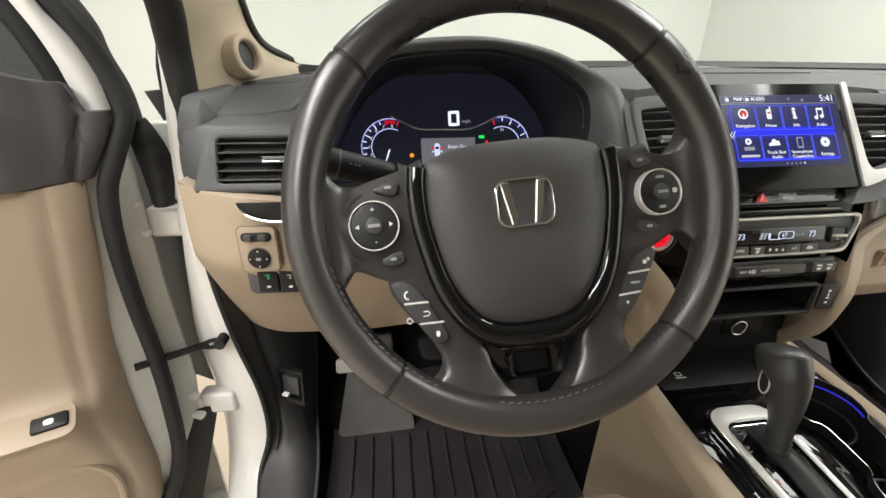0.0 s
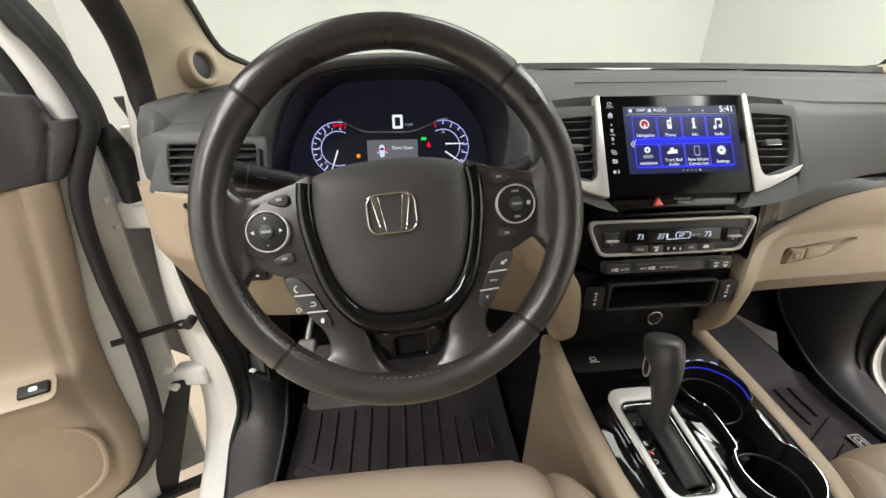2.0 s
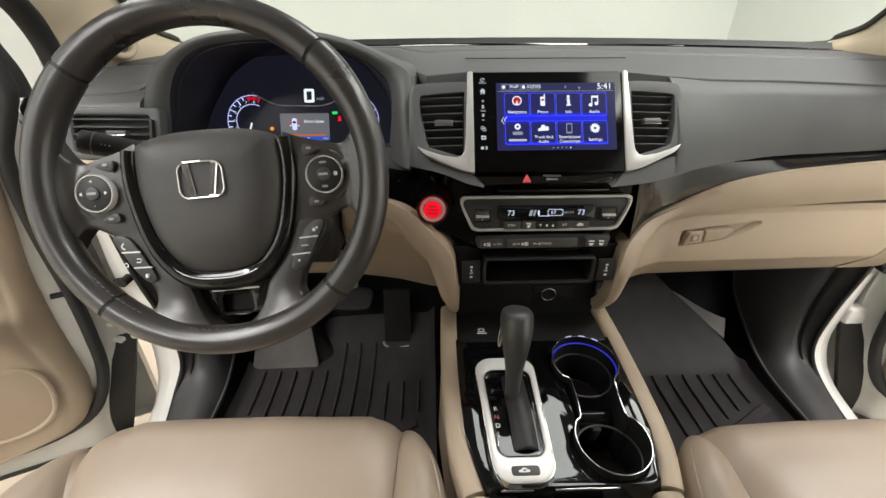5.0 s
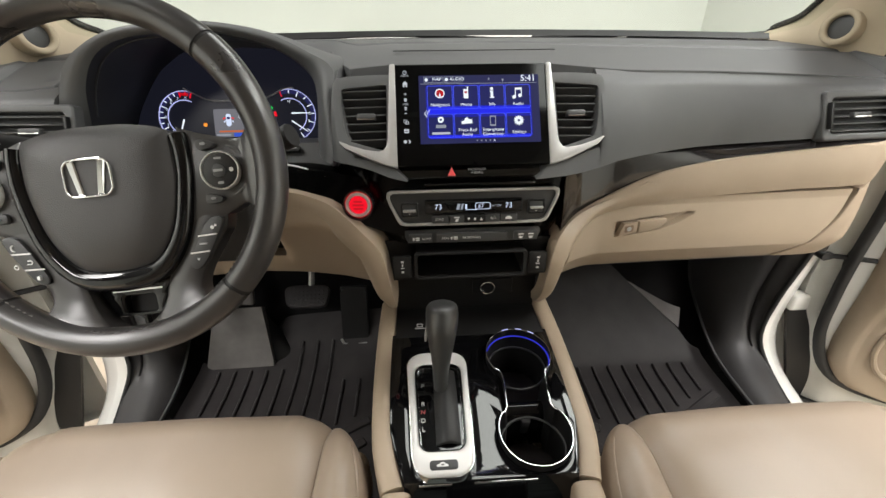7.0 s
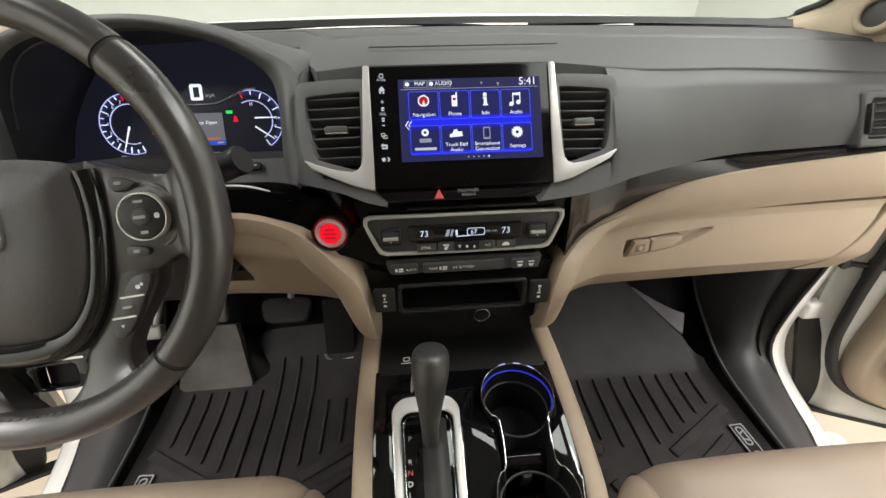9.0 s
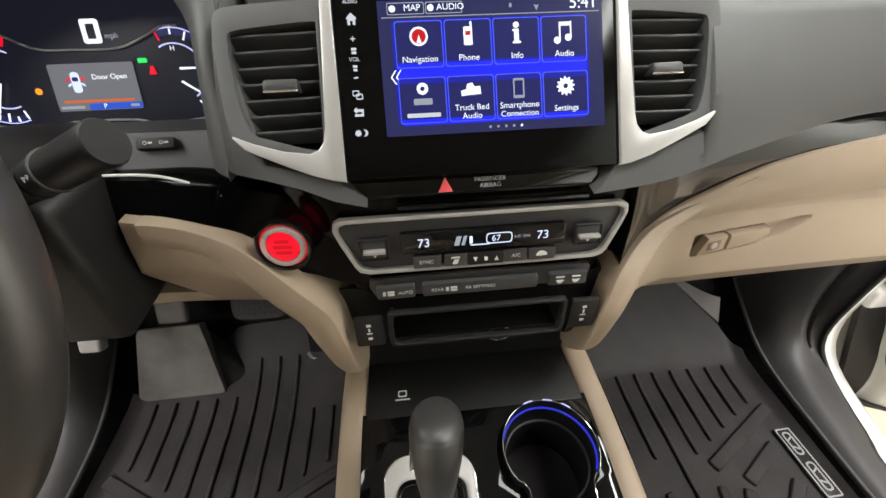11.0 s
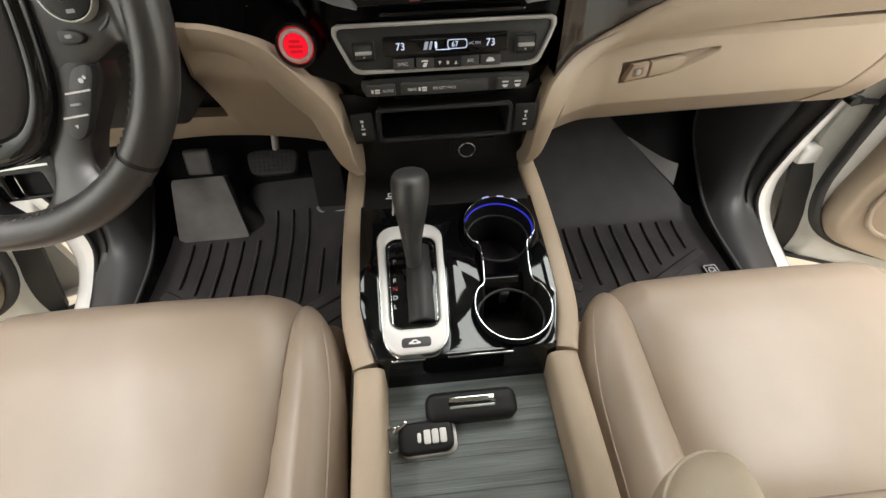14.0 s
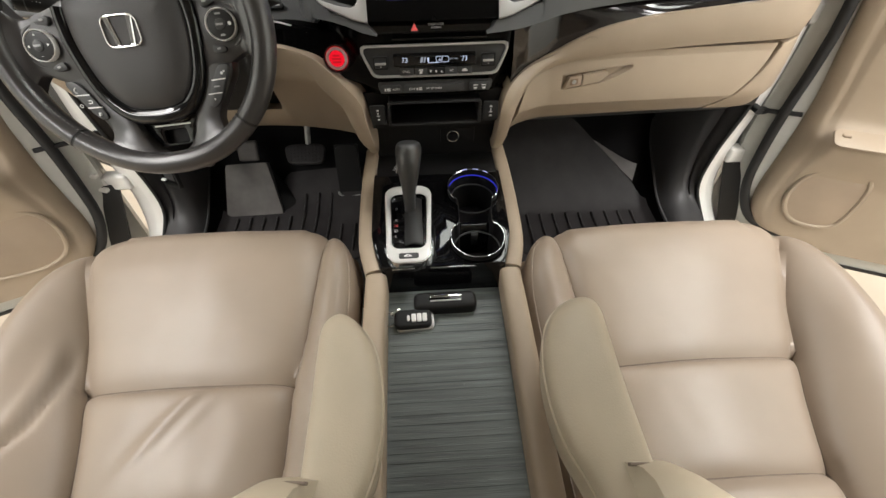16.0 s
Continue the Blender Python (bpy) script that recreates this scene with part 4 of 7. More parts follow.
part("gloss_side_panel", sheet(lambda u, v: (-0.345 + 0.245 * u, 0.505 - 0.035 * u + 0.020 * v, (1.036 - 0.056 * ease(0.3, 1, u)) + (0.050 + 0.034 * ease(0.3, 1, u)) * v), 18, 6, (0, 1, 0), 0.04, 0.004), GLASS_B, dash, "gloss black trim panel")
part("chrome_line", tube(spline([(-0.345, 0.526, 1.089), (-0.29, 0.520, 1.090), (-0.255, 0.514, 1.084), (-0.225, 0.506, 1.073)], 24), 0.0014, 8), BRIGHT, dash, "thin chrome trim line")

# start button
sm = plane((-0.173, 0.472, 1.040), (0, 0.15, 1), (1, -0.06, 0))
start = thing("start_button", (-0.173, 0.479, 1.04), "round red lit engine start stop button with silver ring", "start button")
part("bezel", slab(circle(0.0250, 36), sm, 0.006, 0.002, (circle(0.0206, 36),)), GLOSS, start, "gloss black outer ring")
part("ring", slab(circle(0.0192, 36), sm, 0.007, 0.002, (circle(0.0144, 36),)), SILVER, start, "pale silver ring")
part("lit_ring", slab(circle(0.0206, 36), sm, 0.0030, 0, (circle(0.0194, 36),), 1), G_REDDIM, start)
part("button", slab(circle(0.0138, 32), sm, 0.0060, 0.0015), G_RED, start, "red lit button")
for i, w in enumerate((0.012, 0.016, 0.014)):
    mark(start, sm, w, 0.0028, 0, 0.0055 - 0.0055 * i, G_REDDIM, "printed_bar", 0.0066)

# ---- centre stack ----
SUP = Vector((0, 0.54, 0.842)).normalized()
scm = plane((0.0, 0.552, 1.2285), SUP)   # top edge of the screen face; y runs up


def stack_y(z):
    return curve([(0.84, 0.500), (0.88, 0.470), (0.92, 0.461), (0.96, 0.461), (1.02, 0.470), (1.06, 0.476), (1.10, 0.482), (1.13, 0.50)], z)


HALF = [(0.86, 0.130), (0.90, 0.136), (0.95, 0.142), (1.00, 0.165), (1.04, 0.195), (1.07, 0.205), (1.12, 0.20)]
part("stack_panel", sheet(lambda u, v: ((2 * u - 1) * curve(HALF, 0.965 + 0.15 * v), stack_y(0.965 + 0.15 * v) + 0.008 + 0.05 * abs(2 * u - 1) ** 6, 0.965 + 0.15 * v), 30, 14, (0, 1, 0), 0.06, 0.004), GLASS_B, dash, "gloss black centre panel")
screen = thing("infotainment_screen", (0, 0.50, 1.10), "gloss black touchscreen with a lit blue menu of app tiles", "touchscreen")
face = part("glass_face", slab([(-0.113, 0), (0.120, 0), (0.120, -0.120), (0.119, -0.1535), (-0.112, -0.1535), (-0.113, -0.12)], scm, 0.012, 0.002, (), 2, -0.016), GLASS_B, screen, "gloss black bezel")
LX, LY, LW, LH = 0.0148, -0.0692, 0.180, 0.1030
dm = scm @ Matrix.Translation((LX, LY, -0.0035))
disp = part("display", slab(rrect(LW, LH, 0.001, 2), dm, 0.0004), G_NAVY, screen, "lit display")
part("display_field", slab(rrect(0.158, 0.080, 0.004, 3, -0.001, -0.0032), dm, 0.00052), G_MID, disp)
part("display_band", slab(rrect(0.154, 0.016, 0.004, 3, -0.001, -0.0032), dm, 0.0006), G_BLUE, disp)
part("display_band", slab(rrect(0.150, 0.004, 0.0015, 2, -0.001, -0.0418), dm, 0.0006), G_BLUE, disp)
part("header_line", slab(rrect(LW * 0.97, 0.0007, 0.0002, 1, 0, 0.0388), dm, 0.0006), G_DIM, disp)
letters("5:41", 0.0135, dm @ Matrix.Translation((0.074, 0.0452, 0.0006)), G_WHITE, disp, "clock_digits")
for x, t in ((-0.068, "MAP"), (-0.038, "AUDIO")):
    part("header_button", slab(rrect(0.029, 0.009, 0.001, 2, x, 0.0452), dm, 0.0006, 0, (rrect(0.0278, 0.0078, 0.001, 2, x, 0.0452),)), G_DIM, disp)
    letters(t, 0.0068, dm @ Matrix.Translation((x + 0.005, 0.0452, 0.0006)), G_WHITE, disp)
    part("header_symbol", slab(circle(0.0026, 12, x - 0.0105, 0.0452), dm, 0.0007), G_WHITE, disp)
part("header_symbol", slab(rrect(0.002, 0.003, 0.0004, 1, 0.015, 0.0452), dm, 0.0007), G_DIM, disp)
part("header_symbol", slab([(0.034, 0.0452), (0.036, 0.0405), (0.038, 0.0452), (0.036, 0.0445)], dm, 0.0007), G_DIM, disp)
for i in range(5):
    part("page_dot", slab(circle(0.0011, 10, -0.006 + 0.0065 * i, -0.0478), dm, 0.0007), G_WHITE if i == 4 else G_DIM, disp)
for k in (0, 1):
    part("back_arrow", slab([(-0.0835 + 0.004 * k, -0.006), (-0.0795 + 0.004 * k, -0.0005), (-0.0785 + 0.004 * k, -0.0005), (-0.0822 + 0.004 * k, -0.006), (-0.0785 + 0.004 * k, -0.0115), (-0.0795 + 0.004 * k, -0.0115)], dm, 0.0007), G_WHITE, disp)
names = (("Navigation", "Phone", "Info", "Audio"), (None, "Truck Bed\nAudio", "Smartphone\nConnection", "Settings"))
for r in range(2):
    for c in range(4):
        x, y = -0.0592 + 0.0389 * c, 0.0180 - 0.0427 * r
        tile = part("app_tile", slab(rrect(0.0365, 0.0345, 0.002, 3, x, y), dm, 0.0009), G_TILE, disp, "dark app tile with blue edge")
        part("tile_edge", slab(rrect(0.0375, 0.0355, 0.002, 3, x, y), dm, 0.0011, 0, (rrect(0.0361, 0.0341, 0.002, 3, x, y),)), G_EDGE, tile)
        part("tile_glow", slab(rrect(0.0355, 0.0040, 0.001, 2, x, y + (-0.0148 if r == 0 else 0.0148)), dm, 0.0011), G_MID, tile)
        part("tile_glow", slab(rrect(0.0355, 0.0024, 0.001, 2, x, y - 0.0156), dm, 0.0012), G_BLUE, tile)
        if names[r][c]:
            two = "\n" in names[r][c]
            letters(names[r][c], 0.0066, dm @ Matrix.Translation((x, y - (0.0105 if two else 0.0115), 0.0008)), G_WHITE, tile)
        else:
            part("printed_bar", slab(rrect(0.027, 0.0032, 0.001, 2, x, y - 0.0115), dm, 0.0014), G_KEY, tile)
            part("printed_bar", slab(rrect(0.015, 0.0048, 0.001, 2, x, y - 0.001), dm, 0.0014), G_DIM, tile)
        iy = y + 0.006
        if (r, c) == (0, 0):
            part("icon_ring", slab(circle(0.0072, 24, x, iy), dm, 0.0013, 0, (circle(0.0056, 24, x, iy),)), G_WHITE, tile)
            part("icon_dot", slab(circle(0.0055, 20, x, iy), dm, 0.0012), G_REDDIM, tile)
            part("icon_arrow", slab([(x - 0.002, iy - 0.005), (x + 0.002, iy - 0.005), (x, iy + 0.001)], dm, 0.0014), G_WHITE, tile)
        elif (r, c) == (0, 1):
            part("icon_phone", slab(rrect(0.007, 0.014, 0.0012, 3, x, iy - 0.001), dm, 0.0013), G_WHITE, tile)
            part("icon_aerial", slab(rrect(0.0016, 0.006, 0.0004, 1, x + 0.0026, iy + 0.007), dm, 0.0013), G_WHITE, tile)
            part("icon_window", slab(rrect(0.004, 0.003, 0.0004, 1, x, iy + 0.001), dm, 0.0016), G_REDDIM, tile)
        elif (r, c) == (0, 2):
            part("icon_dot", slab(circle(0.0024, 14, x, iy + 0.006), dm, 0.0013), G_WHITE, tile)
            part("icon_stem", slab([(x - 0.003, iy - 0.008), (x + 0.0035, iy - 0.008), (x + 0.0035, iy - 0.0065), (x + 0.002, iy - 0.006), (x + 0.002, iy + 0.003), (x - 0.003, iy + 0.003), (x - 0.003, iy + 0.0015), (x - 0.0018, iy + 0.001), (x - 0.0018, iy - 0.006), (x - 0.003, iy - 0.0065)], dm, 0.0013), G_WHITE, tile)
        elif (r, c) == (0, 3):
            for k in (-1, 1):
                part("icon_note", slab(circle(0.0028, 14, x - 0.001 + 0.0045 * k, iy - 0.006 + 0.001 * k), dm, 0.0013), G_WHITE, tile)
                part("icon_stem", slab(rrect(0.0012, 0.013, 0.0003, 1, x + 0.0012 + 0.0045 * k, iy + 0.001 * k), dm, 0.0013), G_WHITE, tile)
            part("icon_beam", slab(rrect(0.0102, 0.003, 0.0004, 1, x + 0.0012, iy + 0.0055), dm, 0.0013), G_WHITE, tile)
        elif (r, c) == (1, 0):
            part("icon_pin", slab(circle(0.0046, 18, x, iy + 0.003), dm, 0.0013, 0, (circle(0.0018, 12, x, iy + 0.003),)), G_WHITE, tile)
        elif (r, c) == (1, 1):
            part("icon_truck", slab([(x - 0.008, iy - 0.004), (x + 0.008, iy - 0.003), (x + 0.0075, iy + 0.003), (x + 0.003, iy + 0.003), (x + 0.001, iy + 0.006), (x - 0.003, iy + 0.005), (x - 0.004, iy + 0.001), (x - 0.008, iy)], dm, 0.0013), G_WHITE, tile)
        elif (r, c) == (1, 2):
            part("icon_phone", slab(rrect(0.009, 0.0155, 0.001, 3, x, iy), dm, 0.0013, 0, (rrect(0.0068, 0.0115, 0.0005, 2, x, iy + 0.0003),)), G_DIM, tile)
        else:
            gear = [((0.0075 if i % 4 < 2 else 0.0058) * math.cos(i * math.tau / 48) + x, (0.0075 if i % 4 < 2 else 0.0058) * math.sin(i * math.tau / 48) + iy) for i in range(48)]
            part("icon_gear", slab(gear, dm, 0.0013, 0, (circle(0.002, 12, x, iy),)), G_WHITE, tile)
KX = -0.0955


def touch_key(name, bm):
    return part(name, bm, G_KEY, screen, "small lit touch key")


touch_key("power_key", slab(circle(0.0030, 18, KX, -0.0125), scm, 0.0006, 0, (circle(0.0022, 18, KX, -0.0125),), 1, -0.0036))
letters("AUDIO", 0.0036, scm @ Matrix.Translation((KX, -0.0178, -0.0034)), G_KEY, screen)
touch_key("home_key", slab([(KX - 0.0030, -0.0345), (KX - 0.0010, -0.0345), (KX - 0.0010, -0.0315), (KX + 0.0010, -0.0315), (KX + 0.0010, -0.0345), (KX + 0.0030, -0.0345), (KX + 0.0030, -0.0300), (KX + 0.0042, -0.0300), (KX, -0.0255), (KX - 0.0042, -0.0300), (KX - 0.0030, -0.0300)], scm, 0.0006, 0, (), 1, -0.0036))
letters("+", 0.0085, scm @ Matrix.Translation((KX, -0.0455, -0.0034)), G_KEY, screen)
for ky, kw in ((-0.0525, 0.0040), (-0.0552, 0.0036), (-0.0655, 0.0036), (-0.0682, 0.0030)):
    touch_key("volume_bar", slab(rrect(kw, 0.0018, 0.0003, 1, KX, ky), scm, 0.0006, 0, (), 1, -0.0036))
letters("VOL", 0.0044, scm @ Matrix.Translation((KX, -0.0604, -0.0034)), G_KEY, screen)
touch_key("volume_bar", slab(rrect(0.0034, 0.0010, 0.0002, 1, KX, -0.0740), scm, 0.0006, 0, (), 1, -0.0036))
for kx, ky in ((-0.0012, -0.0858), (0.0014, -0.0884)):
    touch_key("window_key", slab(rrect(0.0052, 0.0044, 0.0006, 2, KX + kx, ky), scm, 0.0006, 0, (rrect(0.0038, 0.0030, 0.0004, 2, KX + kx, ky),), 1, -0.0036 + 0.0002 * (kx > 0)))
touch_key("back_key", slab([(KX - 0.0042, -0.0990), (KX - 0.0016, -0.0962), (KX - 0.0016, -0.0980), (KX + 0.0036, -0.0980), (KX + 0.0036, -0.1035), (KX - 0.0034, -0.1035), (KX - 0.0034, -0.1018), (KX + 0.0020, -0.1018), (KX + 0.0020, -0.1000), (KX - 0.0016, -0.1000), (KX - 0.0016, -0.1018)][::-1], scm, 0.0006, 0, (), 1, -0.0036))
touch_key("bright_key", slab([((0.0030 if k % 2 else 0.0018) * math.cos(k * math.tau / 16) + KX - 0.0020, (0.0030 if k % 2 else 0.0018) * math.sin(k * math.tau / 16) - 0.1165) for k in range(16)], scm, 0.0006, 0, (), 1, -0.0036))
touch_key("night_key", slab([(KX + 0.0030 + 0.0026 * math.cos(radians(a)), -0.1165 + 0.0026 * math.sin(radians(a))) for a in range(-110, 111, 20)] + [(KX + 0.0035, -0.1150), (KX + 0.0038, -0.1165), (KX + 0.0035, -0.1180)], scm, 0.0006, 0, (), 1, -0.0036))
for s in (-1, 1):
    ox = 0.0035
    arm = [(0.1135, -0.001), (0.1170, 0.0005), (0.1212, -0.001), (0.1240, -0.060), (0.1265, -0.112), (0.1285, -0.122), (0.1330, -0.1282), (0.1400, -0.1305), (0.160, -0.1275), (0.182, -0.1205), (0.197, -0.1140), (0.1975, -0.1155), (0.189, -0.1250), (0.165, -0.1365), (0.140, -0.1475), (0.122, -0.1530), (0.1135, -0.1540)]
    part("silver_frame", slab([(ox + s * a, b) for a, b in (arm if s > 0 else arm[::-1])], scm, 0.011, 0.002, (), 3, -0.012), SILVER, screen, "satin silver frame with a swept foot")

hz = plane((-0.002, stack_y(1.088) + 0.002, 1.088), (0, 0.55, 0.84))
panel = part("hazard_strip", slab(rrect(0.215, 0.026, 0.004), hz, 0.006, 0.002, (), 2, -0.006), PIANO, dash, "gloss black switch strip")
part("hazard_triangle", slab([(-0.0345, -0.0105), (-0.0225, -0.0105), (-0.0285, 0.0015)], hz, 0.007), RED_P, panel, "red hazard triangle")
letters("PASSENGER\nAIRBAG", 0.0052, hz @ Matrix.Translation((0.0095, -0.0045, 0.0058)), GREY_P, panel)

# centre vents


for s in (-1, 1):
    o = scm @ Vector((0.0035 + s * 0.155, -0.078, -0.008))
    m = plane(o, SUP, (1, s * 0.03, 0))
    vent = thing("centre_vent", o, "charcoal dashboard air vent with angled slats", "air vent", "centre vents")
    out = [(-0.0325, 0.030), (-0.0325, 0.0615), (-0.029, 0.063), (0.000, 0.0625), (0.034, 0.0595), (0.042, 0.054), (0.044, 0.040), (0.0435, 0.018), (0.041, -0.018), (0.036, -0.037), (0.027, -0.043), (0.010, -0.050), (-0.016, -0.0535), (-0.028, -0.051), (-0.0315, -0.042), (-0.0325, 0.0)]
    hole = [(-0.0285, 0.030), (-0.0285, 0.0440), (-0.026, 0.0475), (0.000, 0.0455), (0.024, 0.0425), (0.0290, 0.039), (0.0295, 0.030), (0.0290, 0.018), (0.0255, -0.014), (0.0205, -0.032), (0.0165, -0.0365), (0.006, -0.0405), (-0.018, -0.0485), (-0.0245, -0.0485), (-0.0275, -0.042), (-0.0285, 0.0)]
    out = rounded([(s * (1.08 * (a + 0.0325) - 0.0325), b) for a, b in out], 80)[::s]
    hole = rounded([(s * (1.16 * (a + 0.0325) - 0.0325), b) for a, b in hole], 80)[::s]
    part("surround", slab(out, m, 0.026, 0.003, (hole,), 3, -0.022), SOFT, vent, "charcoal vent surround")
    part("backing", slab(out, m, 0.002, 0, (), 2, -0.026), BLACK, vent)
    for i in range(7):
        y = -0.0365 + 0.0123 * i
        w = 0.053 + 0.0024 * i
        put("slat", slat_mesh("slat", round(w, 4), 0.017, 0.0026), m @ pose(s * 0.0011 * i, y, -0.008, 62, 0, -s * 1.5), vent)
    tab = part("tab", slab(rrect(0.028, 0.0100, 0.003, 3, s * 0.003, 0.0015), m, 0.012, 0.003, (), 2, -0.008), SOFT2, vent, "charcoal slider tab")
    part("tab_edge", slab(rrect(0.027, 0.0016, 0.0007, 2, s * 0.003, -0.0030), m, 0.0015, 0.0004, (), 1, 0.0028), CHROME, tab, "thin chrome edge")

# climate panel
CLU = Vector((0, 0.20, 0.98)).normalized()
ccm = plane((0.003, stack_y(1.034) - 0.001, 1.034), CLU, (1, 0.0, 0))
clim = thing("climate_panel", (0, 0.47, 1.0), "climate control panel with silver surround and lit display", "climate control")
def panel_line(d):
    """Outline of the climate panel, drawn in by d."""
    pts = [(-0.1335, 0.014), (-0.1325, 0.0215), (-0.127, 0.0245), (-0.060, 0.0245), (0.060, 0.0245), (0.129, 0.0245), (0.1345, 0.0215), (0.1355, 0.014), (0.131, 0.001), (0.1205, -0.0230), (0.1165, -0.0285), (0.108, -0.0312), (0.050, -0.0318), (-0.050, -0.0318), (-0.106, -0.0312), (-0.1145, -0.0285), (-0.1185, -0.0230), (-0.129, 0.001)]
    return [(a * (1 - d / 0.115), (b + 0.0035) * (1 - d / 0.027) - 0.0035) for a, b in pts]


out, hole = panel_line(0.0), panel_line(0.0040)
part("surround", slab(out, ccm, 0.008, 0.0012, (hole,), 2, -0.006), SILVER, clim, "satin silver surround")
base = part("panel_face", slab(hole, ccm, 0.003, 0.001, (), 2, -0.006), SOFT2, clim, "dark grey panel")
part("panel_display", slab(rrect(0.152, 0.0215, 0.003, 4, 0.0005, -0.0010), ccm, 0.0045, 0.001), PIANO, clim, "black display window")
for x in (-0.0545, 0.0550):
    letters("73", 0.0118, ccm @ Matrix.Translation((x, -0.0015, 0.0045)), G_LCDW, clim, "temperature_digits")
part("fan_icon", slab([(-0.0270, -0.0060), (-0.0225, -0.0060), (-0.0200, 0.0030), (-0.0245, 0.0030)], ccm, 0.0052), G_DIM, clim)
part("fan_icon", slab([(-0.0205, -0.0060), (-0.0175, -0.0060), (-0.0150, 0.0030), (-0.0180, 0.0030)], ccm, 0.0052), G_DIM, clim)
part("level_icon", slab(rrect(0.018, 0.0010, 0.0004, 1, -0.003, -0.0066), ccm, 0.0052), G_LCDW, clim)
part("level_icon", slab(rrect(0.0030, 0.0075, 0.0006, 1, -0.0115, -0.0015), ccm, 0.0052), G_LCDW, clim)
part("frame_icon", slab(rrect(0.024, 0.0105, 0.003, 4, 0.0145, -0.0012), ccm, 0.0052, 0, (rrect(0.0225, 0.0090, 0.003, 4, 0.0145, -0.0012),)), G_LCDW, clim)
letters("67", 0.0085, ccm @ Matrix.Translation((0.0115, -0.0015, 0.0046)), G_LCDW, clim, "temperature_digits")
letters("A/C ON", 0.0042, ccm @ Matrix.Translation((0.0355, -0.0012, 0.0046)), G_DIM, clim)
for s in (-1, 1):
    part("rocker", slab(rrect(0.0265, 0.0225, 0.002, 4, s * 0.0990, -0.0050), ccm, 0.005, 0.001, (rrect(0.0215, 0.0175, 0.002, 4, s * 0.0990, -0.0050),), 1, 0.0), BLACK, clim, "black temperature rocker")
    part("rocker_face", slab(rrect(0.0215, 0.0175, 0.002, 4, s * 0.0990, -0.0050), ccm, 0.0035, 0.001), SOFT2, clim)
    part("rocker_bar", slab(rrect(0.0200, 0.0035, 0.001, 3, s * 0.0990, -0.0060), ccm, 0.009, 0.001), SILVER, clim, "silver rocker bar")
    part("rocker_mark", slab([(s * 0.099 - 0.0016, -0.0105), (s * 0.099, -0.0128), (s * 0.099 + 0.0016, -0.0105)][::-1], ccm, 0.0004, 0, (), 1, 0.0036), WHITE_P, clim)
for x, w in ((-0.052, 0.026), (-0.0255, 0.022), (0.0305, 0.022), (0.056, 0.026)):
    part("key", slab(rrect(w, 0.0125, 0.0012, 3, x, -0.0215), ccm, 0.0038, 0.0008), SOFT2, clim, "charcoal climate key")
for x, t in ((-0.053, "SYNC"), (0.031, "A/C")):
    letters(t, 0.0052, ccm @ Matrix.Translation((x, -0.0212, 0.0038)), WHITE_P, clim)
part("printed_icon", slab(rrect(0.0085, 0.0018, 0.0006, 2, -0.0260, -0.0188), ccm, 0.0042), WHITE_P, clim)
part("printed_icon", slab([(-0.0290, -0.0255), (-0.0245, -0.0255), (-0.0225, -0.0208), (-0.0270, -0.0208)], ccm, 0.0042), WHITE_P, clim)
part("printed_icon", slab(rounded([(0.0505, -0.0232), (0.0600, -0.0232), (0.0605, -0.0210), (0.0580, -0.0190), (0.0535, -0.0188)], 20), ccm, 0.0042), WHITE_P, clim)
part("fan_key", slab(rrect(0.034, 0.0125, 0.0012, 3, 0.0025, -0.0215), ccm, 0.0046, 0.0008), BLACK, clim)
part("fan_arrow", slab([(-0.0095, -0.0195), (-0.0055, -0.0195), (-0.0075, -0.0240)][::-1], ccm, 0.0052), WHITE_P, clim)
part("fan_arrow", slab([(0.0105, -0.0240), (0.0145, -0.0240), (0.0125, -0.0195)], ccm, 0.0052), WHITE_P, clim)
part("fan_arrow", slab(rrect(0.003, 0.0038, 0.0006, 1, 0.0025, -0.0217), ccm, 0.0052), WHITE_P, clim)
low = plane((0.002, stack_y(0.984) - 0.002, 0.984), (0, 0.06, 1))
part("lower_panel", slab(rounded([(-0.1065, 0.0080), (-0.090, 0.0105), (0.0, 0.0115), (0.092, 0.0105), (0.1090, 0.0080), (0.1060, -0.0080), (0.094, -0.0105), (0.0, -0.0120), (-0.092, -0.0105), (-0.1035, -0.0080)], 64)[::-1], low, 0.004, 0.002, (), 2, -0.008), SOFT2, clim, "dark grey button row")
for x0, w in ((-0.0825, 0.036), (-0.001, 0.112), (0.085, 0.038)):
    part("key", slab(rrect(w, 0.0145, 0.002, 3, x0, 0), low, 0.0052, 0.001), SOFT2, clim, "charcoal key")
for x in (-0.0935, -0.0335):
    part("printed_icon", slab(rrect(0.0030, 0.0045, 0.0006, 2, x, 0), low, 0.0058), WHITE_P, clim)
    part("printed_icon", slab(rrect(0.0065, 0.0022, 0.0006, 2, x + 0.0062, 0.0016), low, 0.0058), WHITE_P, clim)
    part("printed_icon", slab(rrect(0.0065, 0.0022, 0.0006, 2, x + 0.0062, -0.0016), low, 0.0058), WHITE_P, clim)
letters("AUTO", 0.0050, low @ Matrix.Translation((-0.0735, 0, 0.0050)), WHITE_P, clim)
letters("REAR", 0.0050, low @ Matrix.Translation((-0.0430, 0, 0.0050)), WHITE_P, clim)
letters("RR SETTINGS", 0.0050, low @ Matrix.Translation((-0.0015, 0, 0.0050)), WHITE_P, clim)
